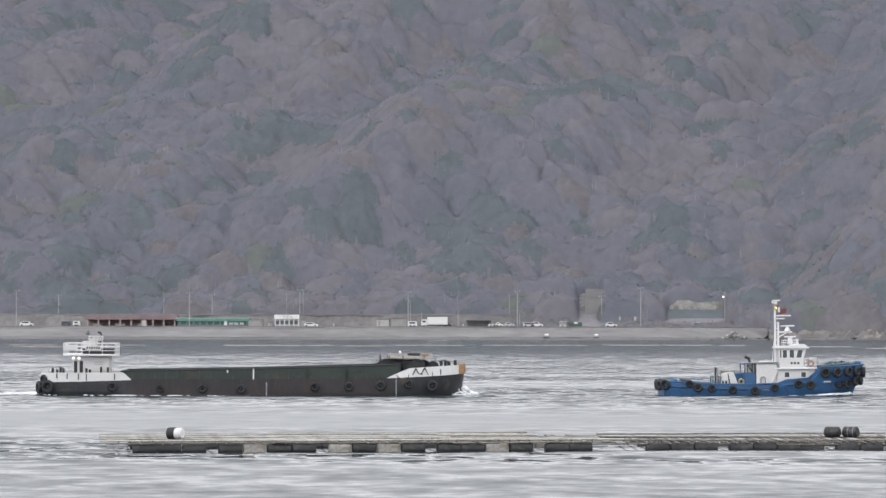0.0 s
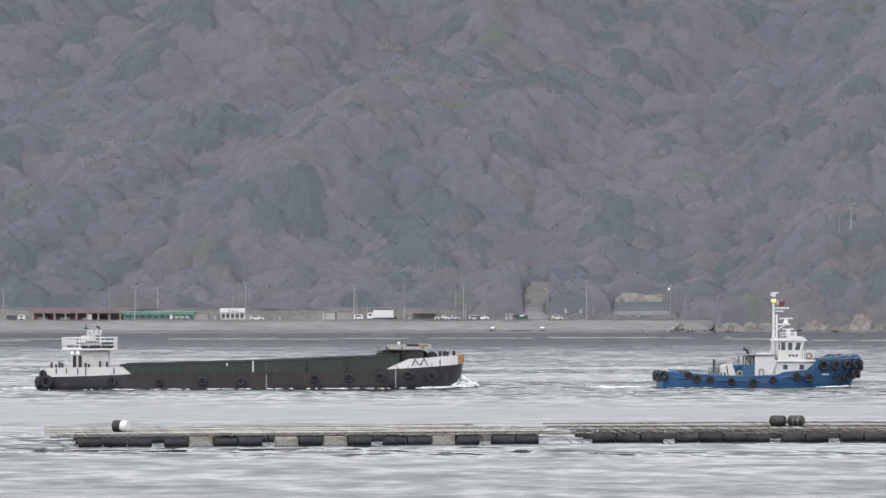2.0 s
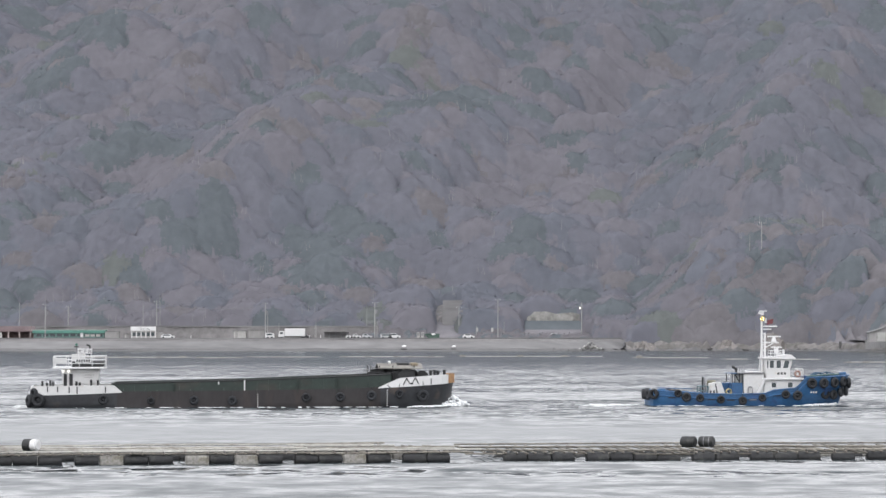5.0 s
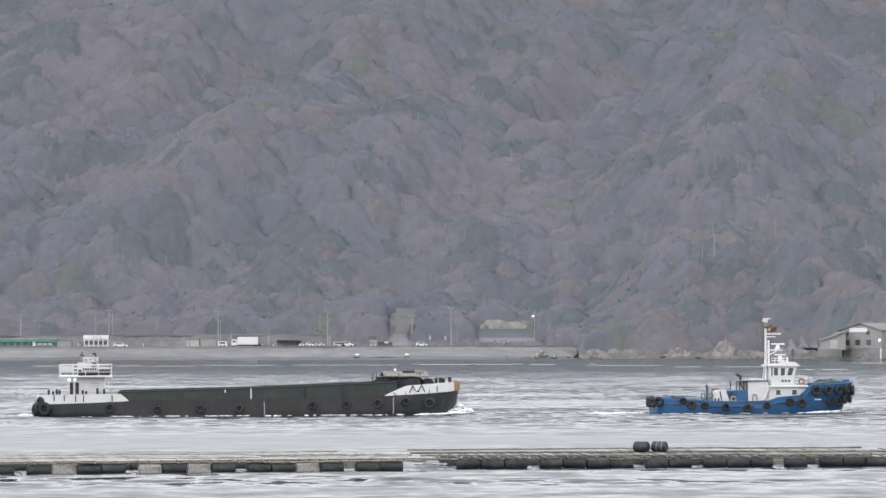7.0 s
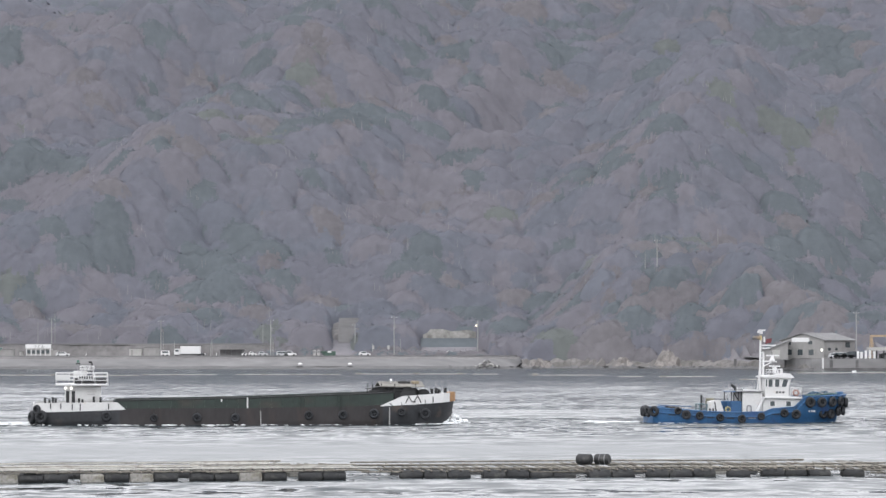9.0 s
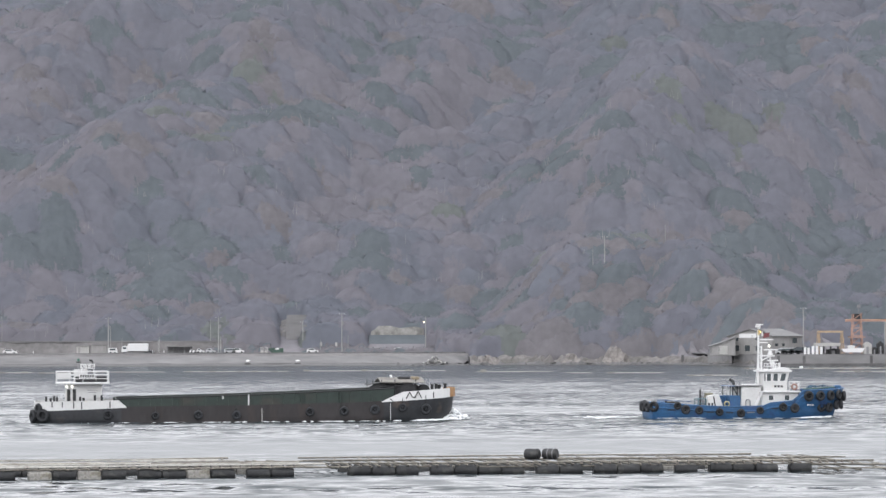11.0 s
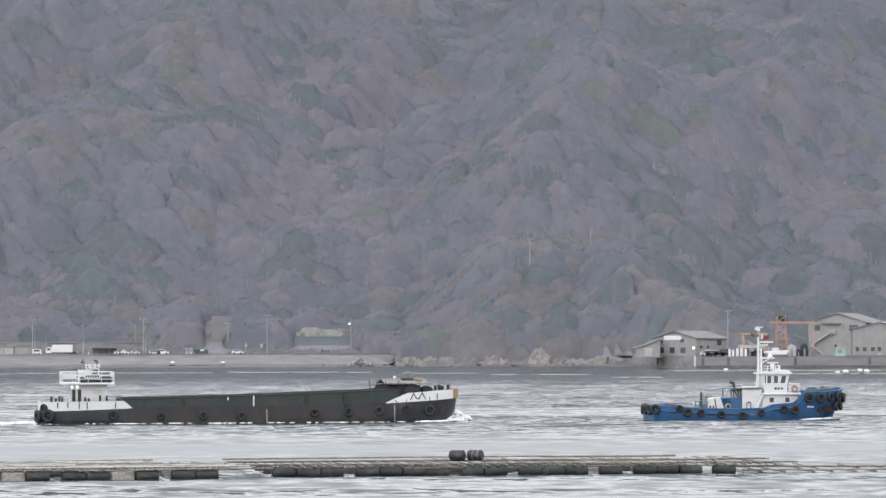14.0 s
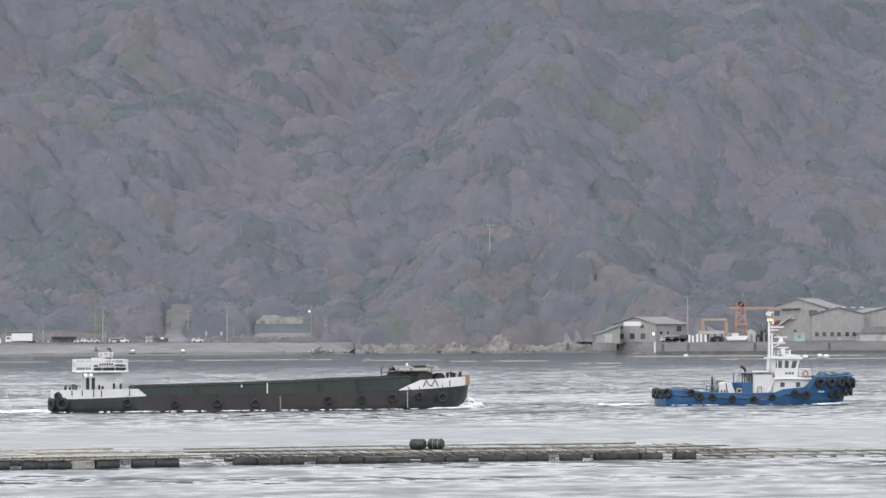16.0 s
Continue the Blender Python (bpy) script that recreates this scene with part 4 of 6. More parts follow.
        for k in range(7 if top_z < 1.3 else 9):
            part("draught_mark", box(B(), x - 0.045, x + 0.045, -y - 0.03, -y + 0.03, 0.08 + k * 0.17, 0.16 + k * 0.17), WHITE, t)
    # white bulwarks
    def bulwark(name, xs, lo, hi, material, label, s):
        bm = B()
        rows = []
        for x, a, b in zip(xs, lo, hi):
            y = between(st, x, 1)
            rows.append([bm.verts.new((x, s * (y + 0.035), a)), bm.verts.new((x, s * (y + 0.03), b)), bm.verts.new((x, s * (y - 0.06), b)), bm.verts.new((x, s * (y - 0.06), a))])
        for p, q in zip(rows[:-1], rows[1:]):
            for j in range(4):
                bm.faces.new((p[j], p[(j + 1) % 4], q[(j + 1) % 4], q[j]))
        bm.faces.new(rows[0]), bm.faces.new(rows[-1][::-1])
        bmesh.ops.recalc_face_normals(bm, faces=bm.faces)
        part(name, bm, material, t, label)
    for s in (-1, 1):
        bulwark("stern_bulwark", (-18.55, -18.2, -17, -14, -11.25, -10.55), (1.1, 1.12, 1.14, 1.22, 1.32, 1.36), (1.92, 1.94, 1.96, 1.99, 2.02, 1.42), WHITE, "white stern bulwark", s)
        bulwark("bow_bulwark", (12.2, 13.0, 14.2, 15.0, 16.0, 17.2, 18.0, 18.66), (1.66, 1.70, 1.76, 1.80, 1.86, 1.94, 1.99, 2.05), (1.70, 2.08, 2.58, 2.62, 2.70, 2.78, 2.82, 2.86), WHITE_CLEAN, "white bow bulwark", s)
        bulwark("rusty_stem_plate", (18.66, 18.98, 19.28), (2.05, 2.08, 2.12), (2.88, 2.9, 2.92), RUST, "rusted orange stem plate", s)
        bulwark("dark_bulwark", (11.4, 12.2, 13.0, 14.0), (1.5, 1.6, 1.7, 1.78), (2.5, 2.55, 2.55, 2.5), DARK, "", s) if s > 0 else None
    part("stern_plate", box(B(), -18.62, -18.54, -3.4, 3.4, 1.0, 1.92), WHITE, t)
    part("stem_plate", box(B(), 19.22, 19.34, -0.8, 0.8, 2.1, 2.92), RUST, t)
    for x in (-17.1, -16.2, -15.2, -14.5, -12.0):
        part("rust_streak", box(B(), x - 0.05, x + 0.05, -4.355, -4.33, 1.2 + 0.3 * random.random(), 1.9), DARK, t)
    for a, b in (((14.75, 2.55), (14.45, 1.95)), ((14.75, 2.55), (15.0, 2.1)), ((15.55, 2.62), (15.2, 2.0)), ((15.55, 2.62), (15.85, 2.0)), ((15.0, 2.1), (15.35, 2.05)), ((17.0, 2.5), (17.0, 2.0)), ((13.0, 1.95), (13.3, 1.68))):
        part("hanging_line", rod(B(), (a[0], -between(st, a[0], 1) - 0.07, a[1]), (b[0], -between(st, b[0], 1) - 0.07, b[1]), 0.045, seg=5), DARK, t)
    for x, z, r in ((-4.2, 0.66, 0.42), (-0.8, 0.62, 0.42), (5.75, 0.86, 0.42), (8.8, 0.9, 0.42), (11.6, 1.0, 0.46), (14.1, 1.15, 0.40), (16.25, 0.98, 0.52), (-12.2, 0.75, 0.46), (-8.0, 0.62, 0.36)):
        y = between(st, x, 1)
        for s in (-1, 1):
            tyre_fender(t, x, s * (y + 0.1), z, r)
        hanging_rope(t, (x, -y - 0.05, between(st, x, 3)), (x, -y - 0.08, z + r * 0.6))
    for x, y, z, r, turn in ((-17.9, -4.15, 0.7, 0.62, -25), (-18.75, -3.2, 0.62, 0.6, -70), (-18.3, -3.9, 1.35, 0.45, -50), (-18.8, 0, 0.6, 0.6, -90), (-18.3, 3.8, 0.7, 0.6, 215)):
        tyre_fender(t, x, y, z, r, turn)
    # stern house
    house = part("stern_house", box(B(), -16.1, -12.9, -2.4, 2.4, 1.3, 3.46, 0.05), WHITE, t, "white box-shaped stern house")
    part("house_deck", box(B(), -16.9, -12.2, -3.1, 3.1, 3.46, 3.62, 0.03), WHITE_CLEAN, t)
    for x in (-16.0, -15.5):
        part("door", box(B(), x, x + 0.3, -2.44, -2.39, 1.6, 3.0), DARK, house, "flat dark panel at the doorway")
    part("vent_slot", box(B(), -14.2, -13.3, -2.44, -2.40, 2.88, 2.92), STEEL, house)
    part("vent_slot", box(B(), -14.15, -13.4, -2.44, -2.40, 2.68, 2.72), STEEL, house)
    for x, z, h in ((-14.6, 2.0, 0.35), (-14.3, 2.0, 0.25), (-13.3, 2.0, 0.5), (-12.7, 2.0, 0.45), (-17.6, 1.9, 0.5), (-17.2, 1.9, 0.35), (-16.9, 1.9, 0.55), (-16.65, 1.9, 0.45)):
        part("deck_fitting", box(B(), x - 0.1, x + 0.1, -3.0, -2.7, 1.3, z + h, 0.03), DARK, t)
    lampm = mat("lamp_glass", (0.9, 0.88, 0.8), 0.2)
    lampm.node_tree.nodes["Principled BSDF"].inputs["Emission Color"].default_value = (1, 0.95, 0.85, 1)
    lampm.node_tree.nodes["Principled BSDF"].inputs["Emission Strength"].default_value = 1.5
    for x in (-16.05, -15.55):
        part("deck_lamp", rod(B(), (x, -2.65, 3.24), (x, -2.5, 3.26), 0.12, seg=10), lampm, t, "lit white deck lamp")
    railing(t, [(-16.85, -3.05), (-12.25, -3.05), (-12.25, 3.05), (-16.85, 3.05), (-16.85, -3.05)], 3.62, 0.95, 3, 0.03, 1.1)
    part("canvas_dodger", box(B(), -16.85, -15.6, -3.12, -3.06, 3.95, 4.45), WHITE, t, "white canvas dodger")
    part("canvas_dodger", box(B(), -16.9, -16.84, -3.0, 2.0, 3.95, 4.45), WHITE, t)
    part("console", box(B(), -15.5, -14.3, -1.2, 1.0, 3.62, 4.75, 0.05), WHITE, t, "white steering console")
    part("stowed_gear", box(B(), -15.3, -12.5, -2.4, 1.5, 3.62, 4.12, 0.08), DARK, t, "dark stowed gear")
    plate = part("number_board", box(B(), -14.9, -13.5, -3.16, -3.12, 4.0, 4.36), WHITE_CLEAN, t, "white board with dark number bars")
    bars_of_writing(plate, -14.8, -13.6, 4.07, 0.22, -3.165, 6)
    sign = part("name_board", box(B(), -14.95, -13.65, -1.35, -1.29, 4.80, 5.24, 0.01), WHITE_CLEAN, t, "white name board with black characters")
    cu = bpy.data.curves.new("characters", "FONT")
    cu.body, cu.size, cu.extrude, cu.align_x = "大千丸", 0.42, 0.01, "CENTER"
    letters = new("characters", cu)
    bpy.context.view_layer.update()
    me = bpy.data.meshes.new_from_object(letters.evaluated_get(bpy.context.evaluated_depsgraph_get()))
    bpy.data.objects.remove(letters)
    me.materials.clear()
    me.materials.append(DARK)
    ob = new("characters", me)
    ob.parent, ob.matrix_basis = sign, pose(-14.3, -1.365, 4.86, 90, 0, 0)
    for x in (-14.85, -13.75):
        part("sign_post", rod(B(), (x, -1.25, 3.62), (x, -1.25, 4.85), 0.04, seg=6), WHITE_CLEAN, t)
    part("mast", rod(B(), (-15.2, 0, 3.6), (-15.2, 0, 5.75), 0.07, 0.05), STEEL, t)
    part("mast_arm", box(B(), -15.4, -15.0, -0.1, 0.1, 5.35, 5.45), DARK, t)
    part("mast_lamp", rod(B(), (-15.2, 0, 5.5), (-15.2, 0, 5.7), 0.11), mat("green_lamp", (0.05, 0.16, 0.12), 0.3), t)
    part("horn_pipe", rod(B(), (-13.95, -1.0, 4.6), (-13.9, -1.0, 5.5), 0.06), DARK, t)
    part("horn_pipe", rod(B(), (-13.9, -1.0, 5.5), (-14.2, -1.0, 5.58), 0.09), DARK, t)
    # bow shed and machinery
    tarp = mat("beige_sheet_roof", (0.22, 0.21, 0.19), 0.85, vary=0.2, scale=0.8, fine=5, second=(0.15, 0.145, 0.13), mix_scale=0.9)
    part("shed_roof", prism(B(), [(-2.6, 3.44), (0, 3.84), (2.6, 3.44), (2.6, 3.36), (0, 3.76), (-2.6, 3.36)], 12.1, 16.1, axis="x"), tarp, t, "weathered beige shed roof")
    for x in (11.4, 12.2, 13.4, 15.3):
        for y in (-2.4, 2.4):
            part("shed_post", rod(B(), (x, y, 2.0), (x, y, 3.66), 0.05, seg=6), DARK, t)
    part("side_awning", prism(B(), [(11.2, 3.18), (12.4, 3.36), (12.4, 3.42), (11.2, 3.24)], -2.5, 0.5), DARK, t)
    part("side_screen", box(B(), 11.35, 12.1, -2.45, -2.40, 2.2, 3.1), DARK, t)
    part("hanging_gear", box(B(), 13.6, 15.1, -2.2, 1.0, 2.2, 3.3, 0.12), DARK, t)
    part("tarpaulin_bundle", box(B(), 13.7, 14.8, -1.2, 0.4, 3.66, 3.90, 0.08), DARK, t)
    part("tarpaulin_bundle", box(B(), 14.95, 15.6, -1.4, 0.5, 3.56, 3.90, 0.12), mat("tan_tarpaulin", (0.25, 0.21, 0.15), 0.9), t)
    part("roof_buoy", rod(B(), (13.0, -1.6, 3.86), (13.0, -1.4, 4.0), 0.12, seg=10), WHITE_CLEAN, t)
    for x, y, r in ((11.9, -1.5, 0.6), (13.2, -1.2, 0.55), (14.5, -1.6, 0.6), (15.2, 0.8, 0.5), (16.0, -1.0, 0.42), (12.6, 1.2, 0.6)):
        bm = rod(B(), (x, y - 0.7, 2.65), (x, y + 0.7, 2.65), r, seg=14)
        rod(bm, (x, y - 0.8, 2.65), (x, y - 0.7, 2.65), r * 1.25, seg=14), rod(bm, (x, y + 0.7, 2.65), (x, y + 0.8, 2.65), r * 1.25, seg=14)
        box(bm, x - 0.5, x + 0.5, y - 0.9, y + 0.9, 1.6, 2.4, 0.03)
        part("winch_machinery", bm, DARK, t, "dark greasy winch")
    part("engine_box", box(B(), 11.5, 13.4, -2.0, 1.8, 1.8, 2.75, 0.05), mat("dull_green_machine", (0.04, 0.055, 0.05), 0.7), t)
    part("engine_box", box(B(), 13.7, 15.0, -1.9, 1.8, 1.8, 3.0, 0.05), DARK, t)
    part("rail_bar", rod(B(), (11.3, -2.4, 3.0), (15.3, -2.4, 3.05), 0.035, seg=6), DARK, t)
    for x, h in ((16.6, 3.15), (17.0, 3.2), (17.3, 3.1), (17.9, 3.2)):
        part("bollard", rod(B(), (x, -1.8 + (x - 16.6) * 0.6, 1.8), (x, -1.8 + (x - 16.6) * 0.6, h), 0.14, seg=10), DARK, t)
        part("bollard_cap", rod(B(), (x, -1.8 + (x - 16.6) * 0.6, h), (x, -1.8 + (x - 16.6) * 0.6, h + 0.06), 0.2, seg=10), DARK, t)
    # broken water
    for ob in t.children:
        n = ob.name.split(".")[0]
        ob.location.x += {"stern_house": 0.25, "house_deck": 0.2, "deck_lamp": 0.25, "rail_post": 0.2, "rail_bar": 0.2, "canvas_dodger": 0.2, "console": 0.4, "stowed_gear": 0.3, "number_board": 0.2, "name_board": 0.4, "sign_post": 0.4, "mast": 0.5, "mast_arm": 0.5,
                          "mast_lamp": 0.5, "horn_pipe": 0.45, "shed_roof": 0.25, "shed_post": 0.25, "tarpaulin_bundle": 0.4, "roof_buoy": 0.4, "winch_machinery": 0.4, "engine_box": 0.3, "bollard": 0.5, "bollard_cap": 0.5}.get(n, 0.0)
    def bow_wave(r):
        q = r.random() ** 1.3                                   # 0 at the stem, 1 well down the side
        side = -1 if r.random() < 0.7 else 1
        ahead = r.random() ** 2 * 1.7 * (1 - q)
        z = r.random() ** 1.4 * 1.05 * max(0.0, 1 - q * 2.2) * (1 - ahead / 2.0)
        k = r.uniform(0.06, 0.22)
        return 19.0 + ahead - q * 3.6, side * (0.15 + 3.9 * q ** 0.7 + r.uniform(0, 0.5)), z, k * 1.5, k * 1.2, k * (0.9 if z > 0.2 else 0.5)
    foam_patch("bow_foam", t, 520, 21, bow_wave)
    foam_patch("side_foam", t, 60, 22, lambda r: (r.uniform(-18.5, 17), -4.4 - r.uniform(0, 0.9) ** 1.5, 0.0, r.uniform(0.15, 0.8), r.uniform(0.1, 0.3), r.uniform(0.02, 0.07)))
    foam_patch("wake_foam", t, 130, 23, lambda r: ((lambda q: (-18.8 - q * 16, r.normal() * (2.2 + q * 1.5), 0.0, r.uniform(0.3, 1.1), r.uniform(0.2, 0.6), r.uniform(0.02, 0.10) * (1 - 0.7 * q)))(r.random() ** 1.4)))
    return t


COURSE = 6.0


def course(s):
    """A point on the boats' common course, s metres from its middle."""
    return s * math.cos(radians(COURSE)), 286.8 + s * math.sin(radians(COURSE))


BARGE_ROWS = [
    (0.0, -36.28, -0.045, -0.35),
    (0.5, -35.09, -0.048, -0.25),
    (1.0, -33.89, -0.020, 0.03),
    (1.5, -32.70, -0.018, 0.23),
    (2.0, -31.50, 0.025, 0.17),
    (2.5, -30.31, 0.012, 0.19),
    (3.0, -29.12, 0.037, 0.08),
    (3.5, -27.92, 0.008, -0.09),
    (4.0, -26.73, -0.018, -0.05),
    (6.5, -20.78, 0.021, 0.29),
    (7.0, -19.59, 0.015, 0.17),
    (7.5, -18.40, 0.011, -0.06),
    (8.0, -17.21, -0.010, -0.20),
    (8.5, -16.02, -0.008, -0.25),
    (9.0, -14.83, 0.001, -0.18),
    (11.5, -8.87, -0.005, 0.18),
    (12.0, -7.68, 0.011, -0.02),
    (12.5, -6.49, -0.011, -0.05),
    (13.0, -5.29, -0.020, -0.11),
    (13.5, -4.10, -0.028, -0.03),
    (14.0, -2.90, 0.019, 0.08),
    (14.5, -1.71, 0.021, 0.09),
    (15.0, -0.51, 0.030, 0.08),
    (15.5, 0.68, 0.005, 0.05),
    (16.0, 1.88, 0.013, -0.03),
]
TUG_ROWS = [
    (0.0, 9.23, -0.030, 0.54),
    (0.5, 10.43, -0.030, 0.31),
    (1.0, 11.63, -0.059, -0.35),
    (1.5, 12.82, -0.042, -0.57),
    (2.0, 14.02, -0.029, -0.15),
    (2.5, 15.21, 0.040, -0.06),
    (3.0, 16.41, 0.095, -0.14),
    (3.5, 17.60, 0.065, -0.40),
    (4.0, 18.80, 0.025, -0.33),
    (6.5, 24.77, 0.029, 0.38),
    (7.0, 25.97, 0.027, 0.12),
    (7.5, 27.17, -0.018, 0.33),
    (8.0, 28.36, -0.010, -0.12),
    (8.5, 29.56, -0.055, -0.18),
    (9.0, 30.76, -0.089, -0.71),
    (11.5, 36.77, 0.059, -0.16),
    (12.0, 37.97, 0.069, 0.08),
    (12.5, 39.18, 0.042, 0.29),
    (13.0, 40.39, 0.022, 0.33),
    (13.5, 41.59, -0.044, 0.32),
    (14.0, 42.80, -0.038, 0.11),
    (14.5, 44.01, -0.057, 0.29),
    (15.0, 45.22, 0.015, 0.33),
    (15.5, 46.44, 0.005, 0.13),
    (16.0, 47.65, 0.008, -0.42),
]


def motions():
    walk(water, [(0.0, pose(0, 0, 0)), (16.0, pose(-4.5, -5.5, 0))])      # ripples drift with the breeze
    for boat, rows, ahead in ((barge, BARGE_ROWS, 0.15), (tug, TUG_ROWS, 0.42)):
        keys = []
        for t, s, heave, pitch in rows:
            x, y = course(s)
            keys.append((t, pose(x + ahead, y, heave, 0, -pitch, COURSE)))
        walk(boat, keys)
    turn_time = 11 / 9                                   # the amber beacon on the tug's mast goes round
    first = 2.0 - 2 * turn_time
    keys = [(first + k * turn_time / 8, pose(1.85, 0, 7.7, 0, 0, 45 * k - COURSE)) for k in range(1, 120)]
    walk(beacon, [(0.0, pose(1.85, 0, 7.7, 0, 0, 45 * -first / turn_time * 8 - COURSE))] + [k for k in keys if 0.02 < k[0] < 15.98] + [(16.0, pose(1.85, 0, 7.7, 0, 0, 45 * (16 - first) / turn_time * 8 - COURSE))])
    raft_motions()


# ---------------------------------------------------------------- oyster rafts
def build_rafts():
    rng = random.Random(8)
    # alike pieces
    bm = B()                                              # bamboo pole along x with swollen nodes
    rings = []
    for k in range(12):
        for dx, r in ((0.0, 0.05), (0.36, 0.05), (0.39, 0.062), (0.42, 0.05)):
            rings.append([bm.verts.new((-4.8 + (k * 0.8 + dx * 1.9), r * math.cos(q * math.pi / 3), r * math.sin(q * math.pi / 3))) for q in range(6)])
    for a, b in zip(rings[:-1], rings[1:]):
        for q in range(6):
            bm.faces.new((a[q], a[(q + 1) % 6], b[(q + 1) % 6], b[q]))
    bm.faces.new(rings[0]), bm.faces.new(rings[-1])
    bmesh.ops.recalc_face_normals(bm, faces=bm.faces)
    long_pole = mesh_object("long_pole", bm, BAMBOO, True)
    pale = long_pole.data.copy()
    pale.materials[0] = BAMBOO_PALE
    cross = mesh_object("cross_pole", rod(B(), (0, -0.45, 0), (0, 9.7, 0), 0.05, 0.038, 7), BAMBOO, True)
    bm = rod(B(), (-0.62, 0, 0), (0.62, 0, 0), 0.31, None, 14)
    bmesh.ops.bevel(bm, geom=[e for e in bm.edges if abs(e.verts[0].co.x - e.verts[1].co.x) < 0.01], offset=0.06, segments=2, affect="EDGES")
    for x in (-0.3, 0.3):
        rod(bm, (x - 0.02, 0, 0), (x + 0.02, 0, 0), 0.325, None, 14)
    black = mesh_object("float", bm, FLOAT_BLACK, True)
    black.data.set_sharp_from_angle(angle=radians(50))
    bm = box(B(), -0.6, 0.6, -0.3, 0.3, -0.3, 0.3, 0.09)
    pale_float = mesh_object("float", bm, FLOAT_PALE, True)
    lash = mesh_object("lashing", torus(B(), 0.075, 0.022, None, 10, 5), DARK)
    templates = [long_pole, cross, black, pale_float, lash]

    def raft(label, x, y, turn, length, pattern, low=0.0, rows=(0.0, 4.5, 8.8), start=1.6, stop=1.6, gap=0.5, inner=0.08, poles=((-0.12, 0.50, 0), (0.1, 0.61, 1), (0.5, 0.60, 1), (2.9, 0.60, 1), (4.4, 0.62, 0), (5.9, 0.62, 1), (8.6, 0.62, 1), (9.2, 0.64, 0))):
        t = thing("oyster_raft", label, "raft", pose(x, y, 0, 0, 0, turn), "oyster rafts")
        for yi, z, is_pale in poles:
            px = 0.0
            end = length - (3.8 if yi > 5 else 0)
            while px < end - 1:
                ln = min(9.6, end - px + rng.uniform(-0.8, 0.3))
                ob = again(long_pole, t, pose(px + ln / 2 + rng.uniform(-0.2, 0.2), yi + rng.uniform(-0.08, 0.08), z - low + rng.uniform(-0.02, 0.03), 0, rng.uniform(-0.35, 0.35), rng.uniform(-0.5, 0.5)) @ Matrix.Diagonal((ln / 9.6, 1, 1, 1)))
                if is_pale:
                    ob.data = pale
                px += ln - 0.5
        px = 0.9
        while px < length - 0.6:
            s = rng.uniform(0.9, 1.05)
            again(cross, t, pose(px, rng.uniform(-0.3, 0.25), 0.50 - low + rng.uniform(-0.02, 0.03), rng.uniform(-0.3, 0.3), 0, rng.uniform(-1.5, 1.5)) @ Matrix.Diagonal((1, s, 1, 1)))
            if rng.random() < 0.8:
                again(lash, t, pose(px, -0.12, 0.54 - low, 0, 0, 90))
            px += gap * rng.uniform(0.8, 1.25)
        if pattern:
            for k, yr in enumerate(rows):
                px, i = start, 0
                while px < length - stop - 1.2:
                    c = pattern[i % len(pattern)] if k == 0 else ("b" if rng.random() < 0.75 else "p")
                    i += 1
                    if c == " ":
                        px += 0.6
                        continue
                    again(black if c == "b" else pale_float, t, pose(px + 0.63, yr + rng.uniform(-0.08, 0.08), (0.17 if c == "b" else 0.13) - (inner if k else 0) + rng.uniform(-0.03, 0.03), rng.uniform(0, 360) if c == "b" else rng.uniform(-8, 8), rng.uniform(-2, 2), rng.uniform(-3, 3)))
                    px += 1.28
        return t

    a = raft("weathered bamboo oyster raft on black and pale floats", -28.3, 161.6, 11.0, 27.2, "bbb bpbb pbpb bbpb bbb bbb bbb", stop=0.3)
    b = raft("brown bamboo oyster raft on black floats carrying two drums", -2.1, 168.0, 6.3, 30.4, "bbb bbbb bb bbb b bbb bb b bb", start=1.9, stop=3.0, inner=0.24, poles=((-0.10, 0.40, 0), (0.05, 0.585, 0), (4.35, 0.60, 0), (4.7, 0.59, 1), (8.9, 0.62, 0)))
    c = raft("low half-sunken bamboo raft frame awash in the water", 25.6, 171.6, 2.0, 26.0, "", 0.46, gap=1.3, poles=((-0.1, 0.60, 0), (3.9, 0.64, 0), (4.1, 0.64, 0)))

    # loose drums
    drums = []

    def drum(label, x, y, z, turn, face, band):
        t = thing("float_drum", label, "drum", pose(x, y, z, 0, 0, turn), "drums on the rafts")
        bm = rod(B(), (-0.42, 0, 0), (0.42, 0, 0), 0.30, None, 20)
        bmesh.ops.bevel(bm, geom=[e for e in bm.edges if abs(e.verts[0].co.x - e.verts[1].co.x) < 0.01], offset=0.07, segments=3, affect="EDGES")
        part("body", bm, face, t, smooth=True).data.set_sharp_from_angle(angle=radians(60))
        part("band", rod(B(), (-0.1, 0, 0), (-0.06, 0, 0), 0.308, None, 20), band, t)
        if face is FLOAT_BLACK:
            part("band", rod(B(), (0.2, 0, 0), (0.24, 0, 0), 0.308, None, 20), band, t)
        return t
    drums.append((drum("black plastic float drum lying on the raft", 9.9, 172.4, 0.92, -28, FLOAT_BLACK, DARK), 9.9, 172.4, -28, "B"))
    drums.append((drum("black plastic float drum with scuffed end", 10.9, 172.6, 0.92, -28, FLOAT_BLACK, STEEL), 10.9, 172.6, -28, "B"))
    tw = drum("white polystyrene float drum in half black cover", -24.9, 164.9, 0.92, -28, WHITE_CLEAN, DARK)
    bm = rod(B(), (-0.43, 0, 0), (0.05, 0, 0), 0.315, None, 20)
    part("cover", bm, FLOAT_BLACK, tw, "black half cover", True).data.set_sharp_from_angle(angle=radians(60))
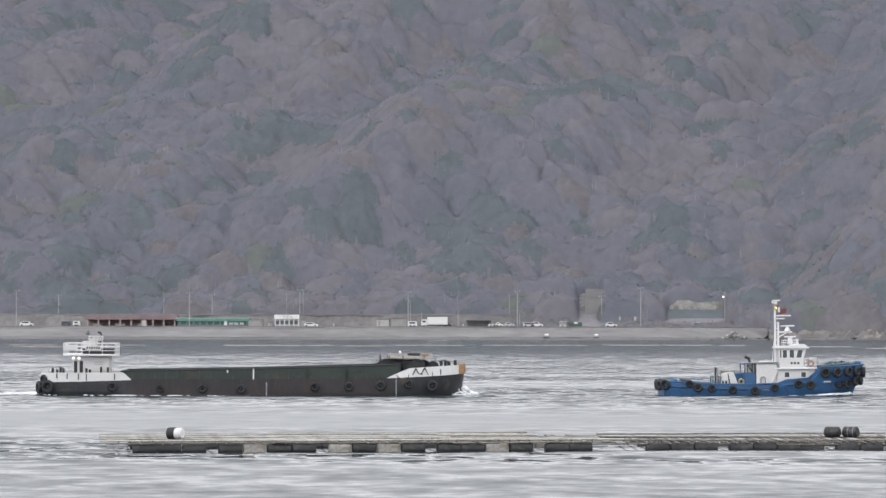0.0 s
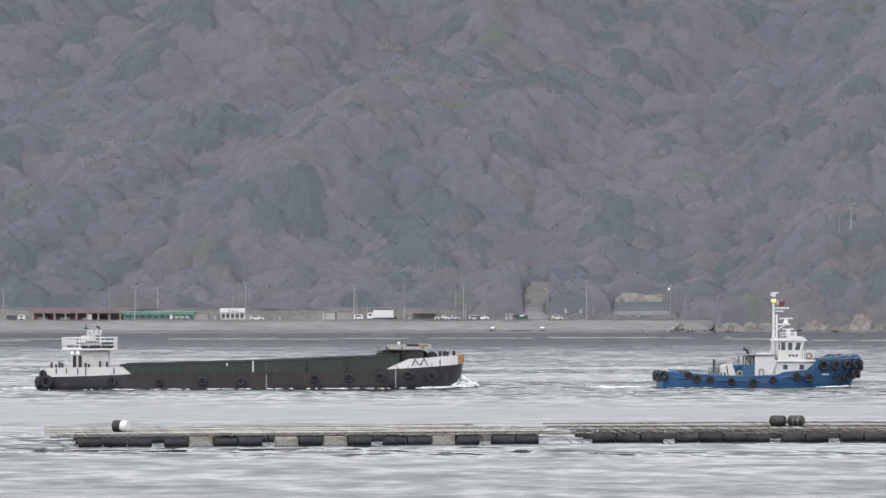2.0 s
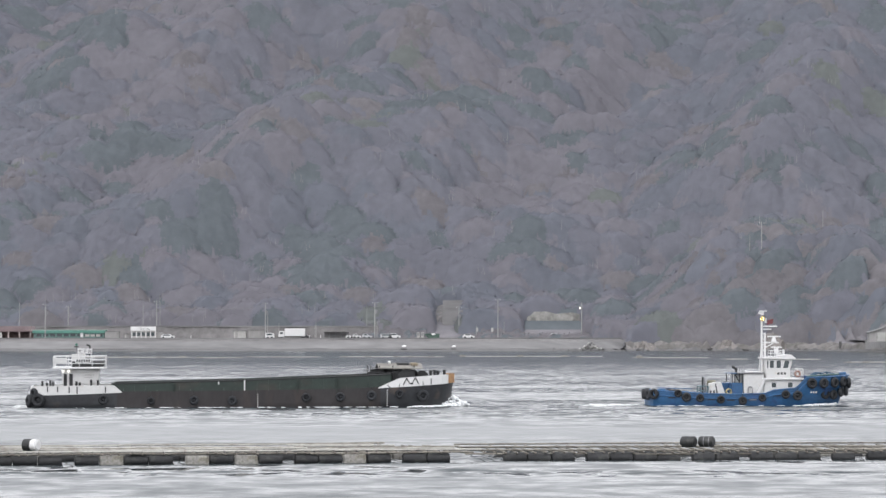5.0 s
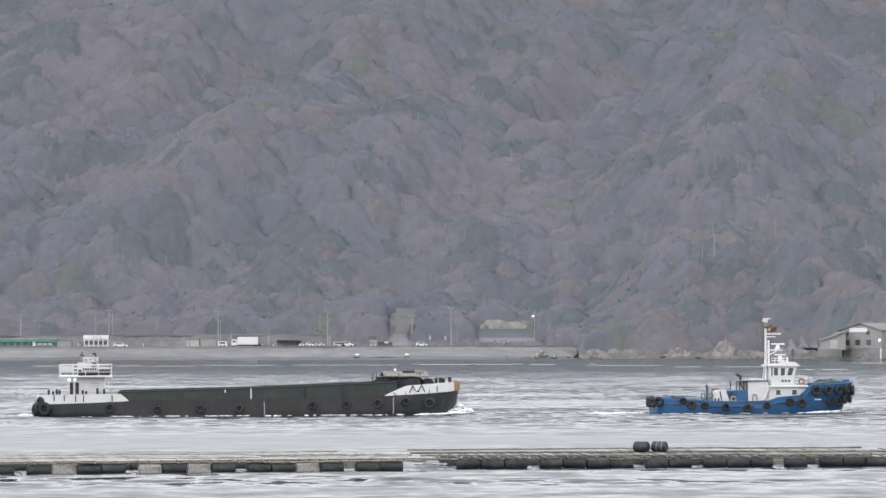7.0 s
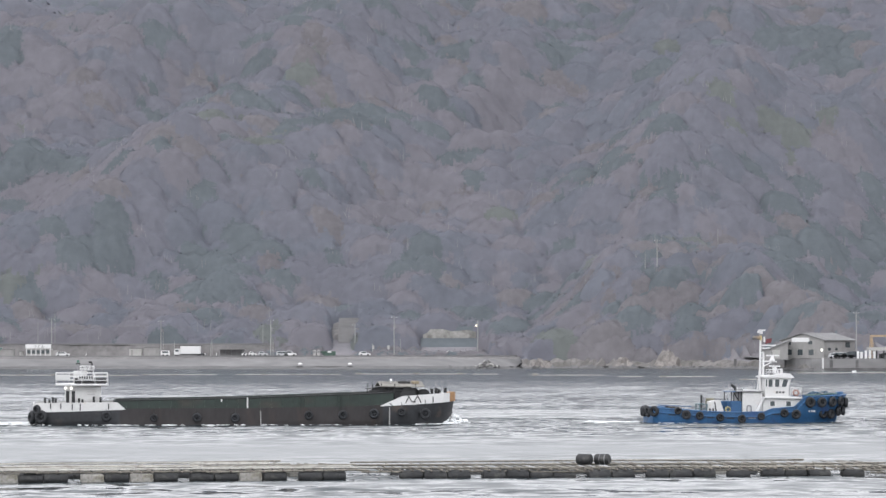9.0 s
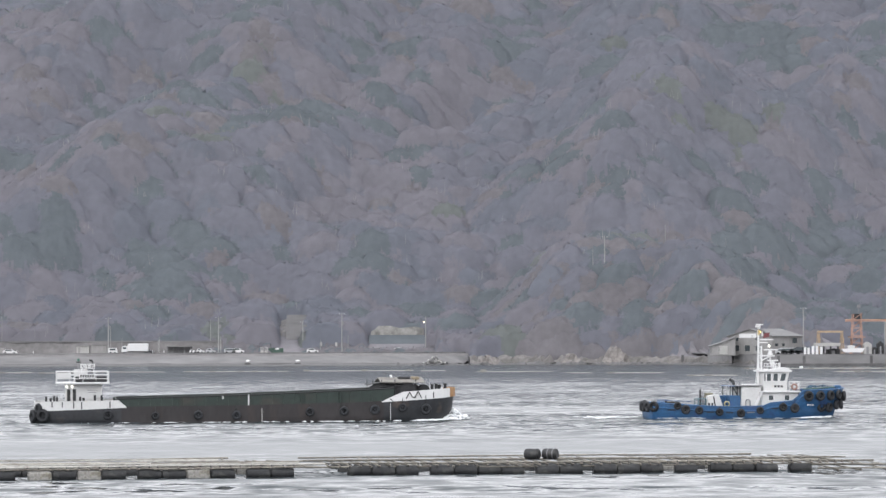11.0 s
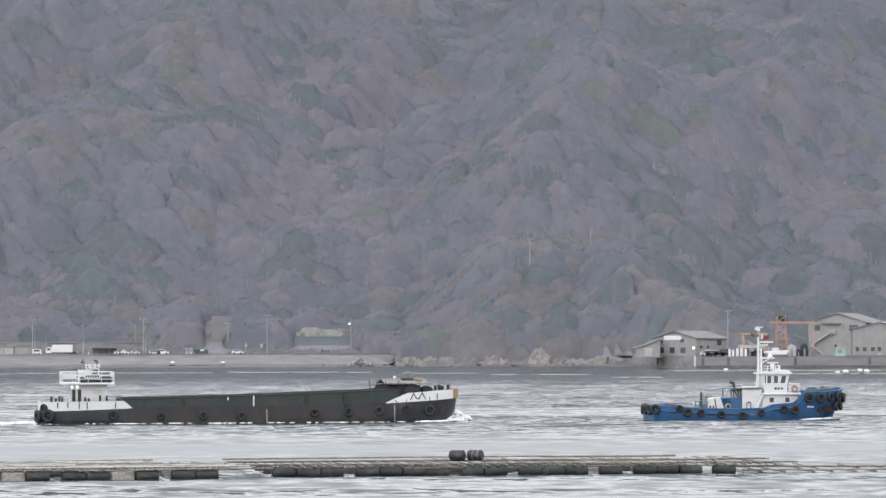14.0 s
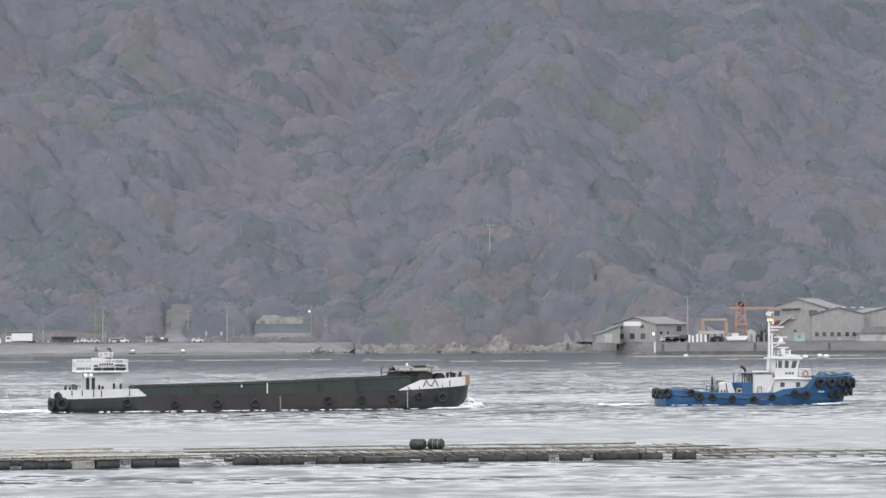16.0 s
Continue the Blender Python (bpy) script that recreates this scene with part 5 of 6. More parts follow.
    drums.append((tw, -24.9, 164.9, -28, "A"))
    for ob in templates:
        bpy.data.objects.remove(ob)
    return a, b, c, drums


# heave of the rafts on the passing swell
HEAVE_B = [(0.0, -0.10), (0.5, -0.08), (1.0, -0.05), (1.5, 0.03), (2.0, 0.07), (2.5, 0.09), (3.0, 0.06), (3.5, 0.0), (4.0, -0.04), (5.0, -0.05), (6.5, 0.055), (7.0, 0.09), (7.5, 0.035), (8.0, 0.0), (8.5, -0.08), (9.0, -0.07),
           (10.2, 0.04), (11.5, 0.0), (12.0, 0.0), (13.0, 0.0), (14.0, 0.03), (15.0, -0.03), (15.5, -0.065), (16.0, -0.07)]
HEAVE_A = [(0.0, -0.02), (1.0, 0.02), (2.0, 0.04), (3.0, -0.02), (4.0, -0.03), (5.0, 0.03), (6.5, 0.03), (8.0, -0.03), (9.5, 0.02), (11.5, 0.02), (13.0, -0.02), (14.5, 0.02), (16.0, -0.02)]


def raft_motions():
    walk(raft_a, [(t, pose(-28.3, 161.6, h, 0, 0, 11.0)) for t, h in HEAVE_A])
    walk(raft_b, [(t, pose(-2.1, 168.0, h, 0, 0, 6.3)) for t, h in HEAVE_B])
    for ob, x, y, turn, on in drums:
        walk(ob, [(t, pose(x, y, 0.92 + h, 0, 0, turn)) for t, h in (HEAVE_A if on == "A" else HEAVE_B)])


# ---------------------------------------------------------------- far shore
def ribbon(name, xs, profile, material, jitter=0.0, seed=1, label="", category="", uneven=0.0, taper=False):
    """A band along the shore: profile rows of (distance behind the wall's foot, height)."""
    rng = np.random.default_rng(seed)
    xs = np.asarray(xs, float)
    rows = []
    hump = np.sin(np.linspace(0.25, np.pi - 0.25, len(xs))) if taper else 1.0
    for d, z in profile:
        z = z * hump
        rows.append(np.stack([xs + rng.normal(size=len(xs)) * jitter * 0.4, shore(xs) + d + rng.normal(size=len(xs)) * jitter, z + rng.normal(size=len(xs)) * uneven * (z > 0.2)], 1))
    bm = B()
    v = [[bm.verts.new(p) for p in r] for r in rows]
    for a, b in zip(v[:-1], v[1:]):
        for i in range(len(xs) - 1):
            bm.faces.new((a[i], a[i + 1], b[i + 1], b[i]))
    bmesh.ops.recalc_face_normals(bm, faces=bm.faces)
    return tagged(mesh_object(name, bm, material), label, category, kind="structure")


def build_shoreline():
    left = np.arange(-320, 42, 4.0)
    right = np.arange(104, 330, 3.0)
    head = np.arange(36, 118, 1.3)
    ribbon("tidal_footing", left, ((-2, -1.0), (0, 0.1), (4, 0.75)), WET, 0.25, 1, "dark wet stone footing of the sea wall", "sea wall", 0.1)
    ribbon("sea_wall", left, ((4, 0.7), (7.5, 2.9), (8.0, 2.9)), CONCRETE, 0, 2, "pale sloping concrete sea wall", "sea wall")
    ribbon("grass_verge", left, ((8, 2.85), (10, 3.3), (13, 3.62)), SCRUB, 0.2, 3, "dry grass verge over the sea wall", "verge", 0.06)
    ribbon("road", left, ((12.8, 3.66), (24, 3.7)), ASPHALT, 0, 4, "grey coastal road", "road")
    ribbon("kerb", left, ((12.6, 3.6), (12.6, 3.95), (12.95, 3.95), (12.95, 3.6)), CONCRETE, 0, 5, "pale concrete road kerb", "kerb")
    ribbon("yard", left, ((23.5, 3.68), (41, 3.75)), SCRUB, 0, 6, "gravel and dry grass beside the road", "yard", 0.03)
    ribbon("retaining_bank", np.arange(-320, -36, 4.0), ((40, 3.6), (42, 7.2), (45, 7.4)), SCRUB, 0.25, 7, "overgrown bank behind the road", "bank", 0.1)
    ribbon("coping", np.arange(-320, -36, 4.0), ((41.8, 7.2), (41.8, 7.62), (42.4, 7.62), (42.4, 7.2)), CONCRETE, 0, 8, "pale coping of the bank", "coping")
    ribbon("rocky_shore", head, ((-4, -1.0), (-1, 0.3), (1.0, 0.8), (2.4, 2.0), (4.2, 2.6), (5.6, 0.8)), CLIFF, 0.4, 9, "bare pale rock at the foot of the headland", "cliff", 0.4)
    for x0, x1, h in ((76.5, 85.5, 5.6), (64, 71, 3.2), (38, 47, 3.0)):
        ribbon("cliff_face", np.arange(x0, x1, 0.9), ((-1.5, -0.3), (0.2, h * 0.45), (1.6, h * 0.85), (3.2, h), (6, h * 0.7)), PALE_ROCK, 0.5, int(x0), "pale bare rock face above the tide line", "cliff", 0.4, True)
    bm = B()
    rows = []
    for k in range(9):
        yy, cx = 951.5 + k * 2.4, 54.6 + 0.75 * k + 0.4 * math.sin(k * 1.7)
        rows.append([bm.verts.new((cx + q * (0.9 - 0.06 * k), yy, float(land(np.array([cx + q]), np.array([yy]))[0]) + 2.6 - 1.6 * abs(q))) for q in (-1, -0.4, 0.3, 1)])
    for a, b in zip(rows[:-1], rows[1:]):
        for i in range(3):
            bm.faces.new((a[i], a[i + 1], b[i + 1], b[i]))
    tagged(mesh_object("cliff_streak", bm, PALE_ROCK), "pale bare streak of rock running down the headland", "cliff", kind="structure")
    ribbon("tide_rocks", np.arange(14, 116, 1.1), ((-7, -0.6), (-4.5, 0.3), (-2, 0.55), (1, -0.2)), WET, 0.8, 10, "dark wet rocks at the waterline", "rocks", 0.3)
    ribbon("quay_footing", right, ((-1.5, -1.0), (-1.5, 0.75), (0, 0.8)), WET, 0, 11, "dark tidal band of the quay wall", "quay")
    ribbon("quay_wall", right, ((0, 0.75), (0.25, 3.05), (1.2, 3.05), (2.0, 3.0), (2.0, 3.3)), CONCRETE, 0, 12, "stained concrete quay wall", "quay")
    ribbon("works_yard", np.arange(103, 330, 3.0), ((1.9, 3.3), (150, 3.7)), ASPHALT, 0, 13, "grey works yard", "yard")
    for u in (640, 695, 760, 806, 926, 1060):
        x = far(u, 868)
        tagged(mesh_object("wall_stain", box(B(), x - 0.4, x + 0.4, float(shore(np.array(x))) + 0.0, float(shore(np.array(x))) + 0.3, 0.8, 2.9, 0.02), WET), "dark drain stain on the quay wall", "stain", kind="structure")
    # a bare crib-framed slope
    for name, x, y0, y1, w, material, label in (("bare_slope", -19.3, 1000, 1040, 4.2, SCRUB, "bare eroded cutting in the hillside"),):
        ys = np.linspace(y0, y1, 12)
        wid = w * (0.6 + 0.5 * np.sin(np.linspace(0.4, 2.8, 12)))
        bm = B()
        rows = []
        for k, (yy, ww) in enumerate(zip(ys, wid)):
            lean = 0.0
            r = []
            for q in np.linspace(-1, 1, 7):
                xx = x + lean + q * ww + 0.3 * math.sin(k * 2.1 + q)
                r.append(bm.verts.new((xx, yy, float(land(np.array([xx]), np.array([yy]))[0]) + 1.3 - 1.2 * abs(q) ** 3 - (2.5 if k in (0, 11) else 0))))
            rows.append(r)
        for a, b in zip(rows[:-1], rows[1:]):
            for i in range(6):
                bm.faces.new((a[i], a[i + 1], b[i + 1], b[i]))
        tagged(mesh_object(name, bm, material), label, "slope", kind="structure")
    for k in range(4):
        yy = 1000 + k * 3.2
        z = float(land(np.array([-17.0]), np.array([yy]))[0])
        tagged(mesh_object("terrace_wall", box(B(), -20.5, -14.0, yy - 0.3, yy + 0.3, z - 1, z + 4.6), CONCRETE), "low stone terrace wall on the slope", "wall", kind="structure")
    # ruined pale wall among the trees
    pts = [(6.3, 9.2), (23.2, 9.0), (23.2, 11.3), (20.5, 11.9), (15.5, 11.4), (12.5, 12.2), (8.6, 12.1), (7.6, 11.0), (6.3, 10.4)]
    tagged(mesh_object("old_wall", prism(B(), pts, 1001, 1002.2), mat("pale_old_concrete", (0.27, 0.265, 0.25), 0.9, vary=0.2, scale=0.3, fine=1.5, second=(0.17, 0.165, 0.155), mix_scale=0.4)), "crumbling pale concrete wall on the slope", "wall", kind="structure")
    tagged(mesh_object("scrub_bank", prism(B(), [(993, 3.0), (996.5, 6.6), (1000.95, 9.25), (1002.2, 8.9), (1002.2, 3.0)], 5.6, 23.8, axis="x"), EVERGREEN), "dark overgrown bank below the old wall", "bank", kind="structure")


CAR_PAINT = [mat("car_white", (0.6, 0.6, 0.6), 0.3, vary=0.03), mat("car_silver", (0.42, 0.43, 0.44), 0.3, 0.4, vary=0.05), mat("car_dark", (0.05, 0.055, 0.065), 0.3, vary=0.05)]
WALL_GREY = mat("grey_cladding", (0.27, 0.265, 0.26), 0.8, vary=0.12, scale=0.15, fine=1.0, second=(0.225, 0.22, 0.215), mix_at=0.57, mix_scale=0.2, squash=(1, 1, 0.4))
WALL_PALE = mat("pale_plaster", (0.38, 0.375, 0.36), 0.85, vary=0.12, scale=0.2, fine=1.2, second=(0.29, 0.285, 0.27), mix_at=0.6, mix_scale=0.3)
ROOF_GREY = mat("grey_slate_roof", (0.17, 0.17, 0.172), 0.8, vary=0.15, scale=0.2, fine=1.5)
ROOF_BROWN = mat("mauve_brown_roof", (0.19, 0.145, 0.15), 0.8, vary=0.15, scale=0.3, fine=2)
ROOF_GREEN = mat("green_metal_roof", (0.10, 0.26, 0.21), 0.6, vary=0.1, scale=0.3, fine=2)
# Orange made paler and duller in the colour to give distance haze
ORANGE = mat("orange_crane_paint", (0.36, 0.225, 0.175), 0.6, vary=0.15, scale=0.5, fine=3)
YELLOW = mat("yellow_crane_paint", (0.36, 0.27, 0.18), 0.6, vary=0.15, scale=0.5, fine=3)
MINT = mat("mint_green_panel", (0.28, 0.40, 0.36), 0.7, vary=0.05)
POLE = mat("concrete_pole", (0.30, 0.30, 0.295), 0.8, vary=0.1, scale=0.5, fine=3)


def gable_house(name, label, m, w, l, eave, ridge, wall, roof, windows=(), doors=(), side_windows=()):
    """A gabled building; its gable front faces -y, its ridge runs along y."""
    t = thing(name, label, "building", m, kind="")
    part("wall", prism(B(), [(-w / 2, -0.5), (w / 2, -0.5), (w / 2, eave), (0, ridge), (-w / 2, eave)], 0, l), wall, t)
    for s in (-1, 1):
        dx, dz = w / 2 + 0.5, (ridge - eave) * (w / 2 + 0.5) / (w / 2)
        part("roof", prism(B(), [(0, ridge + 0.05), (s * dx, ridge - dz + 0.05), (s * dx, ridge - dz + 0.25), (0, ridge + 0.28)], -0.5, l + 0.5), roof, t)
    for x0, x1, z0, z1 in windows:
        o = part("window", box(B(), x0 - 0.08, x1 + 0.08, -0.06, 0.05, z0 - 0.08, z1 + 0.08), WALL_PALE, t)
        part("pane", box(B(), x0, x1, -0.09, -0.065, z0, z1), GLASS, o)
    for y0, y1, z0, z1 in side_windows:
        o = part("window", box(B(), w / 2 - 0.05, w / 2 + 0.06, y0 - 0.08, y1 + 0.08, z0 - 0.08, z1 + 0.08), WALL_PALE, t)
        part("pane", box(B(), w / 2 + 0.065, w / 2 + 0.09, y0, y1, z0, z1), GLASS, o)
    for x0, x1, z1 in doors:
        part("door", box(B(), x0, x1, -0.07, 0.05, 0, z1), WALL_PALE, t)
    return t


def build_car(label, x, y, z, length, height, paint, van=False, truck=False, turn=0.0):
    t = thing("truck" if truck else "car", label, "truck" if truck else "car", pose(x, y, z, 0, 0, turn), "vehicles by the shore road")
    w, L, h = 0.85, length, height
    if truck:
        part("cargo_box", box(B(), -L / 2 + 1.9, L / 2, -1.1, 1.1, 0.75, h, 0.05), CAR_PAINT[0], t, "white cargo box")
        cab = part("cab", prism(B(), [(-L / 2, 0.5), (-L / 2 + 1.75, 0.5), (-L / 2 + 1.75, 2.3), (-L / 2 + 0.35, 2.3), (-L / 2, 1.4)], -1.0, 1.0), CAR_PAINT[0], t)
        part("cab_window", box(B(), -L / 2 + 0.4, -L / 2 + 1.4, -1.03, -1.0, 1.4, 2.0), GLASS, cab)
        part("chassis", box(B(), -L / 2 + 0.2, L / 2, -0.8, 0.8, 0.45, 0.75), DARK, t)
    elif van:
        body = part("body", prism(B(), [(-L / 2, 0.3), (L / 2, 0.3), (L / 2, h * 0.55), (L / 2 - 0.25, h), (-L / 2 + 0.15, h), (-L / 2, h * 0.8)], -w, w), paint, t)
        part("side_window", box(B(), -L / 2 + 0.4, L / 2 - 0.5, -w - 0.02, -w, h * 0.58, h * 0.88), GLASS, body)
    else:
        body = part("body", prism(B(), [(-L / 2, 0.3), (L / 2, 0.3), (L / 2, h * 0.55), (L / 2 - 0.9, h * 0.63), (L / 2 - 1.5, h), (-L / 2 + 0.7, h), (-L / 2 + 0.1, h * 0.66)], -w, w), paint, t)
        part("side_window", prism(B(), [(-L / 2 + 0.55, h * 0.66), (L / 2 - 1.15, h * 0.66), (L / 2 - 1.6, h * 0.93), (-L / 2 + 0.85, h * 0.93)], -w - 0.02, -w), GLASS, body)
    for x in (-L / 2 + 0.75, L / 2 - 0.75):
        for s in (-1, 1):
            part("wheel", rod(B(), (x, s * w * 0.8, 0.32), (x, s * (w + 0.02), 0.32), 0.32 if not truck else 0.45, None, 12), RUBBER, t)
    return t


def utility_pole(u, dist, z0, z1, style=0):
    x = far(u, dist)
    t = thing("utility_pole", ("grey concrete utility pole with crossarms beside the road", "thin grey pole beside the coast road", "grey pole with a street light on its arm")[style], "pole", pose(x, dist, z0), "utility poles")
    h = z1 - z0
    part("post", rod(B(), (0, 0, -0.5), (0, 0, h), 0.17 if style != 1 else 0.10, 0.11 if style != 1 else 0.07, 8), POLE, t)
    if style == 0:
        for dz in (0.5, 1.5):
            part("crossarm", box(B(), -0.9, 0.9, -0.06, 0.06, h - dz - 0.06, h - dz + 0.06), STEEL, t)
        for s in (-0.75, 0.75):
            part("insulator", rod(B(), (s, 0, h - 0.45), (s, 0, h - 0.15), 0.07, None, 6), WHITE_CLEAN, t)
        part("transformer", rod(B(), (0.42, -0.1, h - 3.6), (0.42, -0.1, h - 2.6), 0.3, None, 10), STEEL, t)
    if style == 2:
        part("lamp_arm", rod(B(), (0, 0, h - 2.0), (0.9, -0.3, h - 1.6), 0.06, None, 6), STEEL, t)
        glow = mat("street_lamp_glow", (0.9, 0.85, 0.7), 0.3)
        glow.node_tree.nodes["Principled BSDF"].inputs["Emission Color"].default_value = (1, 0.85, 0.6, 1)
        glow.node_tree.nodes["Principled BSDF"].inputs["Emission Strength"].default_value = 2.5
        part("lamp", box(B(), -0.75, -0.25, -0.6, -0.2, h - 2.0, h - 1.6, 0.08), glow, t, "lit lamp")
    return t


def build_left_shore():
    Y = 966.0
    road = 3.7
    for u, dist, z0, z1, style in ((-1131, 968, road, 15.1, 0), (-1055, 990, 7.4, 13.8, 0), (-865, 990, 7.4, 15.0, 1), (-819, 968, road, 14.4, 0), (-778, 990, 7.4, 14.0, 0), (-645, 990, 7.4, 14.4, 1), (-621, 990, 7.4, 15.6, 0), (-615, 990, 7.4, 15.2, 1),
                                   (-428, 968, road, 14.8, 0), (-424, 968, road, 11.5, 1), (-404, 970, road, 8.4, 1), (-338, 970, road, 9.0, 1), (-340, 972, road, 7.8, 1), (-234, 968, road, 15.0, 0), (-230, 968, road, 8.8, 1), (-248, 992, 5.0, 14.0, 1),
                                   (-85, 995, 6, 13.8, 0), (-16, 970, 4.6, 16.0, 0), (-5, 975, 4.5, 9.0, 1), (132, 990, 4.5, 15.0, 2), (-54, 975, 4.0, 7.6, 1), (450, 988, 32.2, 40.2, 0), (558, 998, 34.5, 43.9, 1), (429, 988, 31.5, 36.0, 1)):
        utility_pole(u, dist, z0, z1, style)
    # overhead lines
    for (u0, d0, z0), (u1, d1, z1) in (((-1131, 968, 13.6), (-819, 968, 13.2)), ((-1055, 990, 13.2), (-778, 990, 13.4)), ((-778, 990, 13.4), (-621, 990, 14.2)), ((-819, 968, 13.2), (-428, 968, 13.3)), ((-428, 968, 13.4), (-234, 968, 13.5)), ((-234, 968, 13.5), (-16, 970, 13.9)), ((-621, 990, 14.4), (-428, 968, 13.8)), ((-1260, 968, 13.8), (-1131, 968, 13.6))):
        bm = B()
        p = [(far(u0 + (u1 - u0) * k / 10, d0 + (d1 - d0) * k / 10), d0 + (d1 - d0) * k / 10, z0 + (z1 - z0) * k / 10 - 1.2 * (1 - (k / 5 - 1) ** 2)) for k in range(11)]
        ring = [[bm.verts.new((x, y + dy, z + dz)) for dy, dz in ((-0.03, 0), (0, 0.03), (0.03, 0), (0, -0.03))] for x, y, z in p]
        for a, b in zip(ring[:-1], ring[1:]):
            for i in range(4):
                bm.faces.new((a[i], a[(i + 1) % 4], b[(i + 1) % 4], b[i]))
        bm.faces.new(ring[0]), bm.faces.new(ring[-1][::-1])
        tagged(mesh_object("overhead_cable", bm, STEEL), "thin sagging overhead cable between utility poles", "cable", "overhead cables")
    # arcade with a mauve-brown roof
    x0, x1 = far(-1005, 975), far(-843, 975)
    t = thing("roadside_arcade", "long low building with mauve-brown roof and open bays", "building", pose(x0, 975, road))
    L = x1 - x0
    part("back_wall", box(B(), 0, L, 5, 5.3, 0, 2.6), mat("dim_brown_wall", (0.20, 0.15, 0.14), 0.8), t)
    part("roof", box(B(), -0.4, L + 0.4, -0.6, 6.0, 2.15, 2.35), ROOF_BROWN, t)
    part("fascia", prism(B(), [(-0.4, 2.3), (L + 0.4, 2.3), (L + 0.1, 3.75), (0.2, 3.75)], -0.4, 5.8), ROOF_BROWN, t, "mauve-brown roof slope")
    for k in range(9):
        xx = 0.3 + (L - 0.9) * k / 8
        part("pillar", box(B(), xx, xx + 0.45, -0.3, 0.1, 0, 2.2), mat("pinkish_pillar", (0.36, 0.30, 0.29), 0.8) if k == 0 else bpy.data.materials["pinkish_pillar"], t)
    part("vending_machine", box(B(), L * 0.63, L * 0.63 + 1.3, -0.6, 0.0, 0, 1.9, 0.05), WALL_PALE, t)
    for k in range(3):
        part("counter", box(B(), 2 + k * 7, 5 + k * 7, 1, 1.6, 0, 0.9), WALL_GREY, t)
    # green-roofed shop
    x0, x1 = far(-840, 972), far(-714, 972)
    L = x1 - x0
    t = thing("green_shop", "low shop with green roof and glazed front", "building", pose(x0, 972, road))
    part("wall", box(B(), 0, L, 0.4, 6, 0, 1.9), mat("dark_teal_wall", (0.10, 0.16, 0.15), 0.7), t)
    part("roof", prism(B(), [(-0.5, 1.75), (L + 0.4, 1.75), (L + 0.1, 2.55), (-0.2, 2.55)], -0.2, 6.2), ROOF_GREEN, t, "green metal roof")
    part("eaves", box(B(), -0.6, L + 0.5, -0.4, 6.3, 2.55, 2.68), mat("pale_green_trim", (0.4, 0.52, 0.47), 0.6), t)
    for k in range(10):
        o = part("window", box(B(), 0.8 + k * 2.1, 2.6 + k * 2.1, 0.33, 0.42, 0.5, 1.6), ROOF_GREEN, t)
        part("pane", box(B(), 0.9 + k * 2.1, 2.5 + k * 2.1, 0.28, 0.32, 0.6, 1.5), GLASS, o)
    part("poster", box(B(), L * 0.66, L * 0.66 + 0.9, 0.2, 0.27, 0.4, 1.8), WHITE_CLEAN, t)
    for k in range(3):
        part("poster", box(B(), L * 0.70 + 0.6 + k * 1.7, L * 0.70 + 1.9 + k * 1.7, 0.2, 0.27, 0.6, 1.3), WALL_PALE, t)
    # small sheds
    for u0, u1, h, wall in ((-713, -688, 2.1, WALL_GREY), (-678, -672, 1.4, WALL_PALE), (-484, -462, 2.3, WALL_PALE), (-458, -431, 2.6, WALL_GREY)):
        x0, x1 = far(u0, 972), far(u1, 972)
        t = thing("small_shed", "small grey flat-roofed shed beside the road", "shed", pose(x0, 972, road), "roadside sheds")
        part("wall", box(B(), 0, x1 - x0, 0, 3, -0.2, h, 0.04), wall, t)
        part("roof", box(B(), -0.15, x1 - x0 + 0.15, -0.2, 3.2, h, h + 0.14), ROOF_GREY, t)
        part("door", box(B(), 0.5, 1.2, -0.05, 0.02, 0, min(1.9, h - 0.2)), WALL_GREY, t)
    # noodle shop with its roof sign
    x0, x1 = far(-667, 970), far(-622, 970)
    L = x1 - x0
    t = thing("noodle_shop", "small white noodle shop with a large roof sign", "building", pose(x0, 970, road))
    part("wall", box(B(), 0.2, L, 0.3, 5, -0.2, 2.4), WALL_PALE, t)
    for k in range(6):
        part("pillar", box(B(), 0.2 + k * 1.45, 0.42 + k * 1.45, 0.1, 0.4, 0, 2.4), WHITE_CLEAN, t)
    for k in range(5):
        part("window", box(B(), 0.5 + k * 1.45, 1.5 + k * 1.45, 0.24, 0.29, 0.8, 1.9), GLASS, t)
    sign = part("sign_board", box(B(), 0, L, -0.1, 0.15, 2.4, 3.7, 0.03), WHITE_CLEAN, t, "white sign board with dark lettering")
    cu = bpy.data.curves.new("lettering", "FONT")
    cu.body, cu.size, cu.extrude, cu.align_x = "うどん", 1.15, 0.01, "CENTER"
    letters = new("lettering", cu)
    bpy.context.view_layer.update()
    me = bpy.data.meshes.new_from_object(letters.evaluated_get(bpy.context.evaluated_depsgraph_get()))
    bpy.data.objects.remove(letters)
    me.materials.clear(), me.materials.append(DARK)
    ob = new("lettering", me)
    ob.parent, ob.matrix_basis = sign, pose(L / 2 + 0.3, -0.12, 2.62, 90, 0, 0)
    part("annex", box(B(), L, L + 1.8, 0.5, 4, -0.2, 1.9), WALL_GREY, t)
    # open dark shelter, kiosk and sign
    x0, x1 = far(-326, 975), far(-280, 975)
    t = thing("roadside_shelter", "dark open shelter with a flat pale-edged roof", "shelter", pose(x0, 975, road))
    part("roof", box(B(), 0, x1 - x0, -0.3, 4, 2.0, 2.2), ROOF_GREY, t)
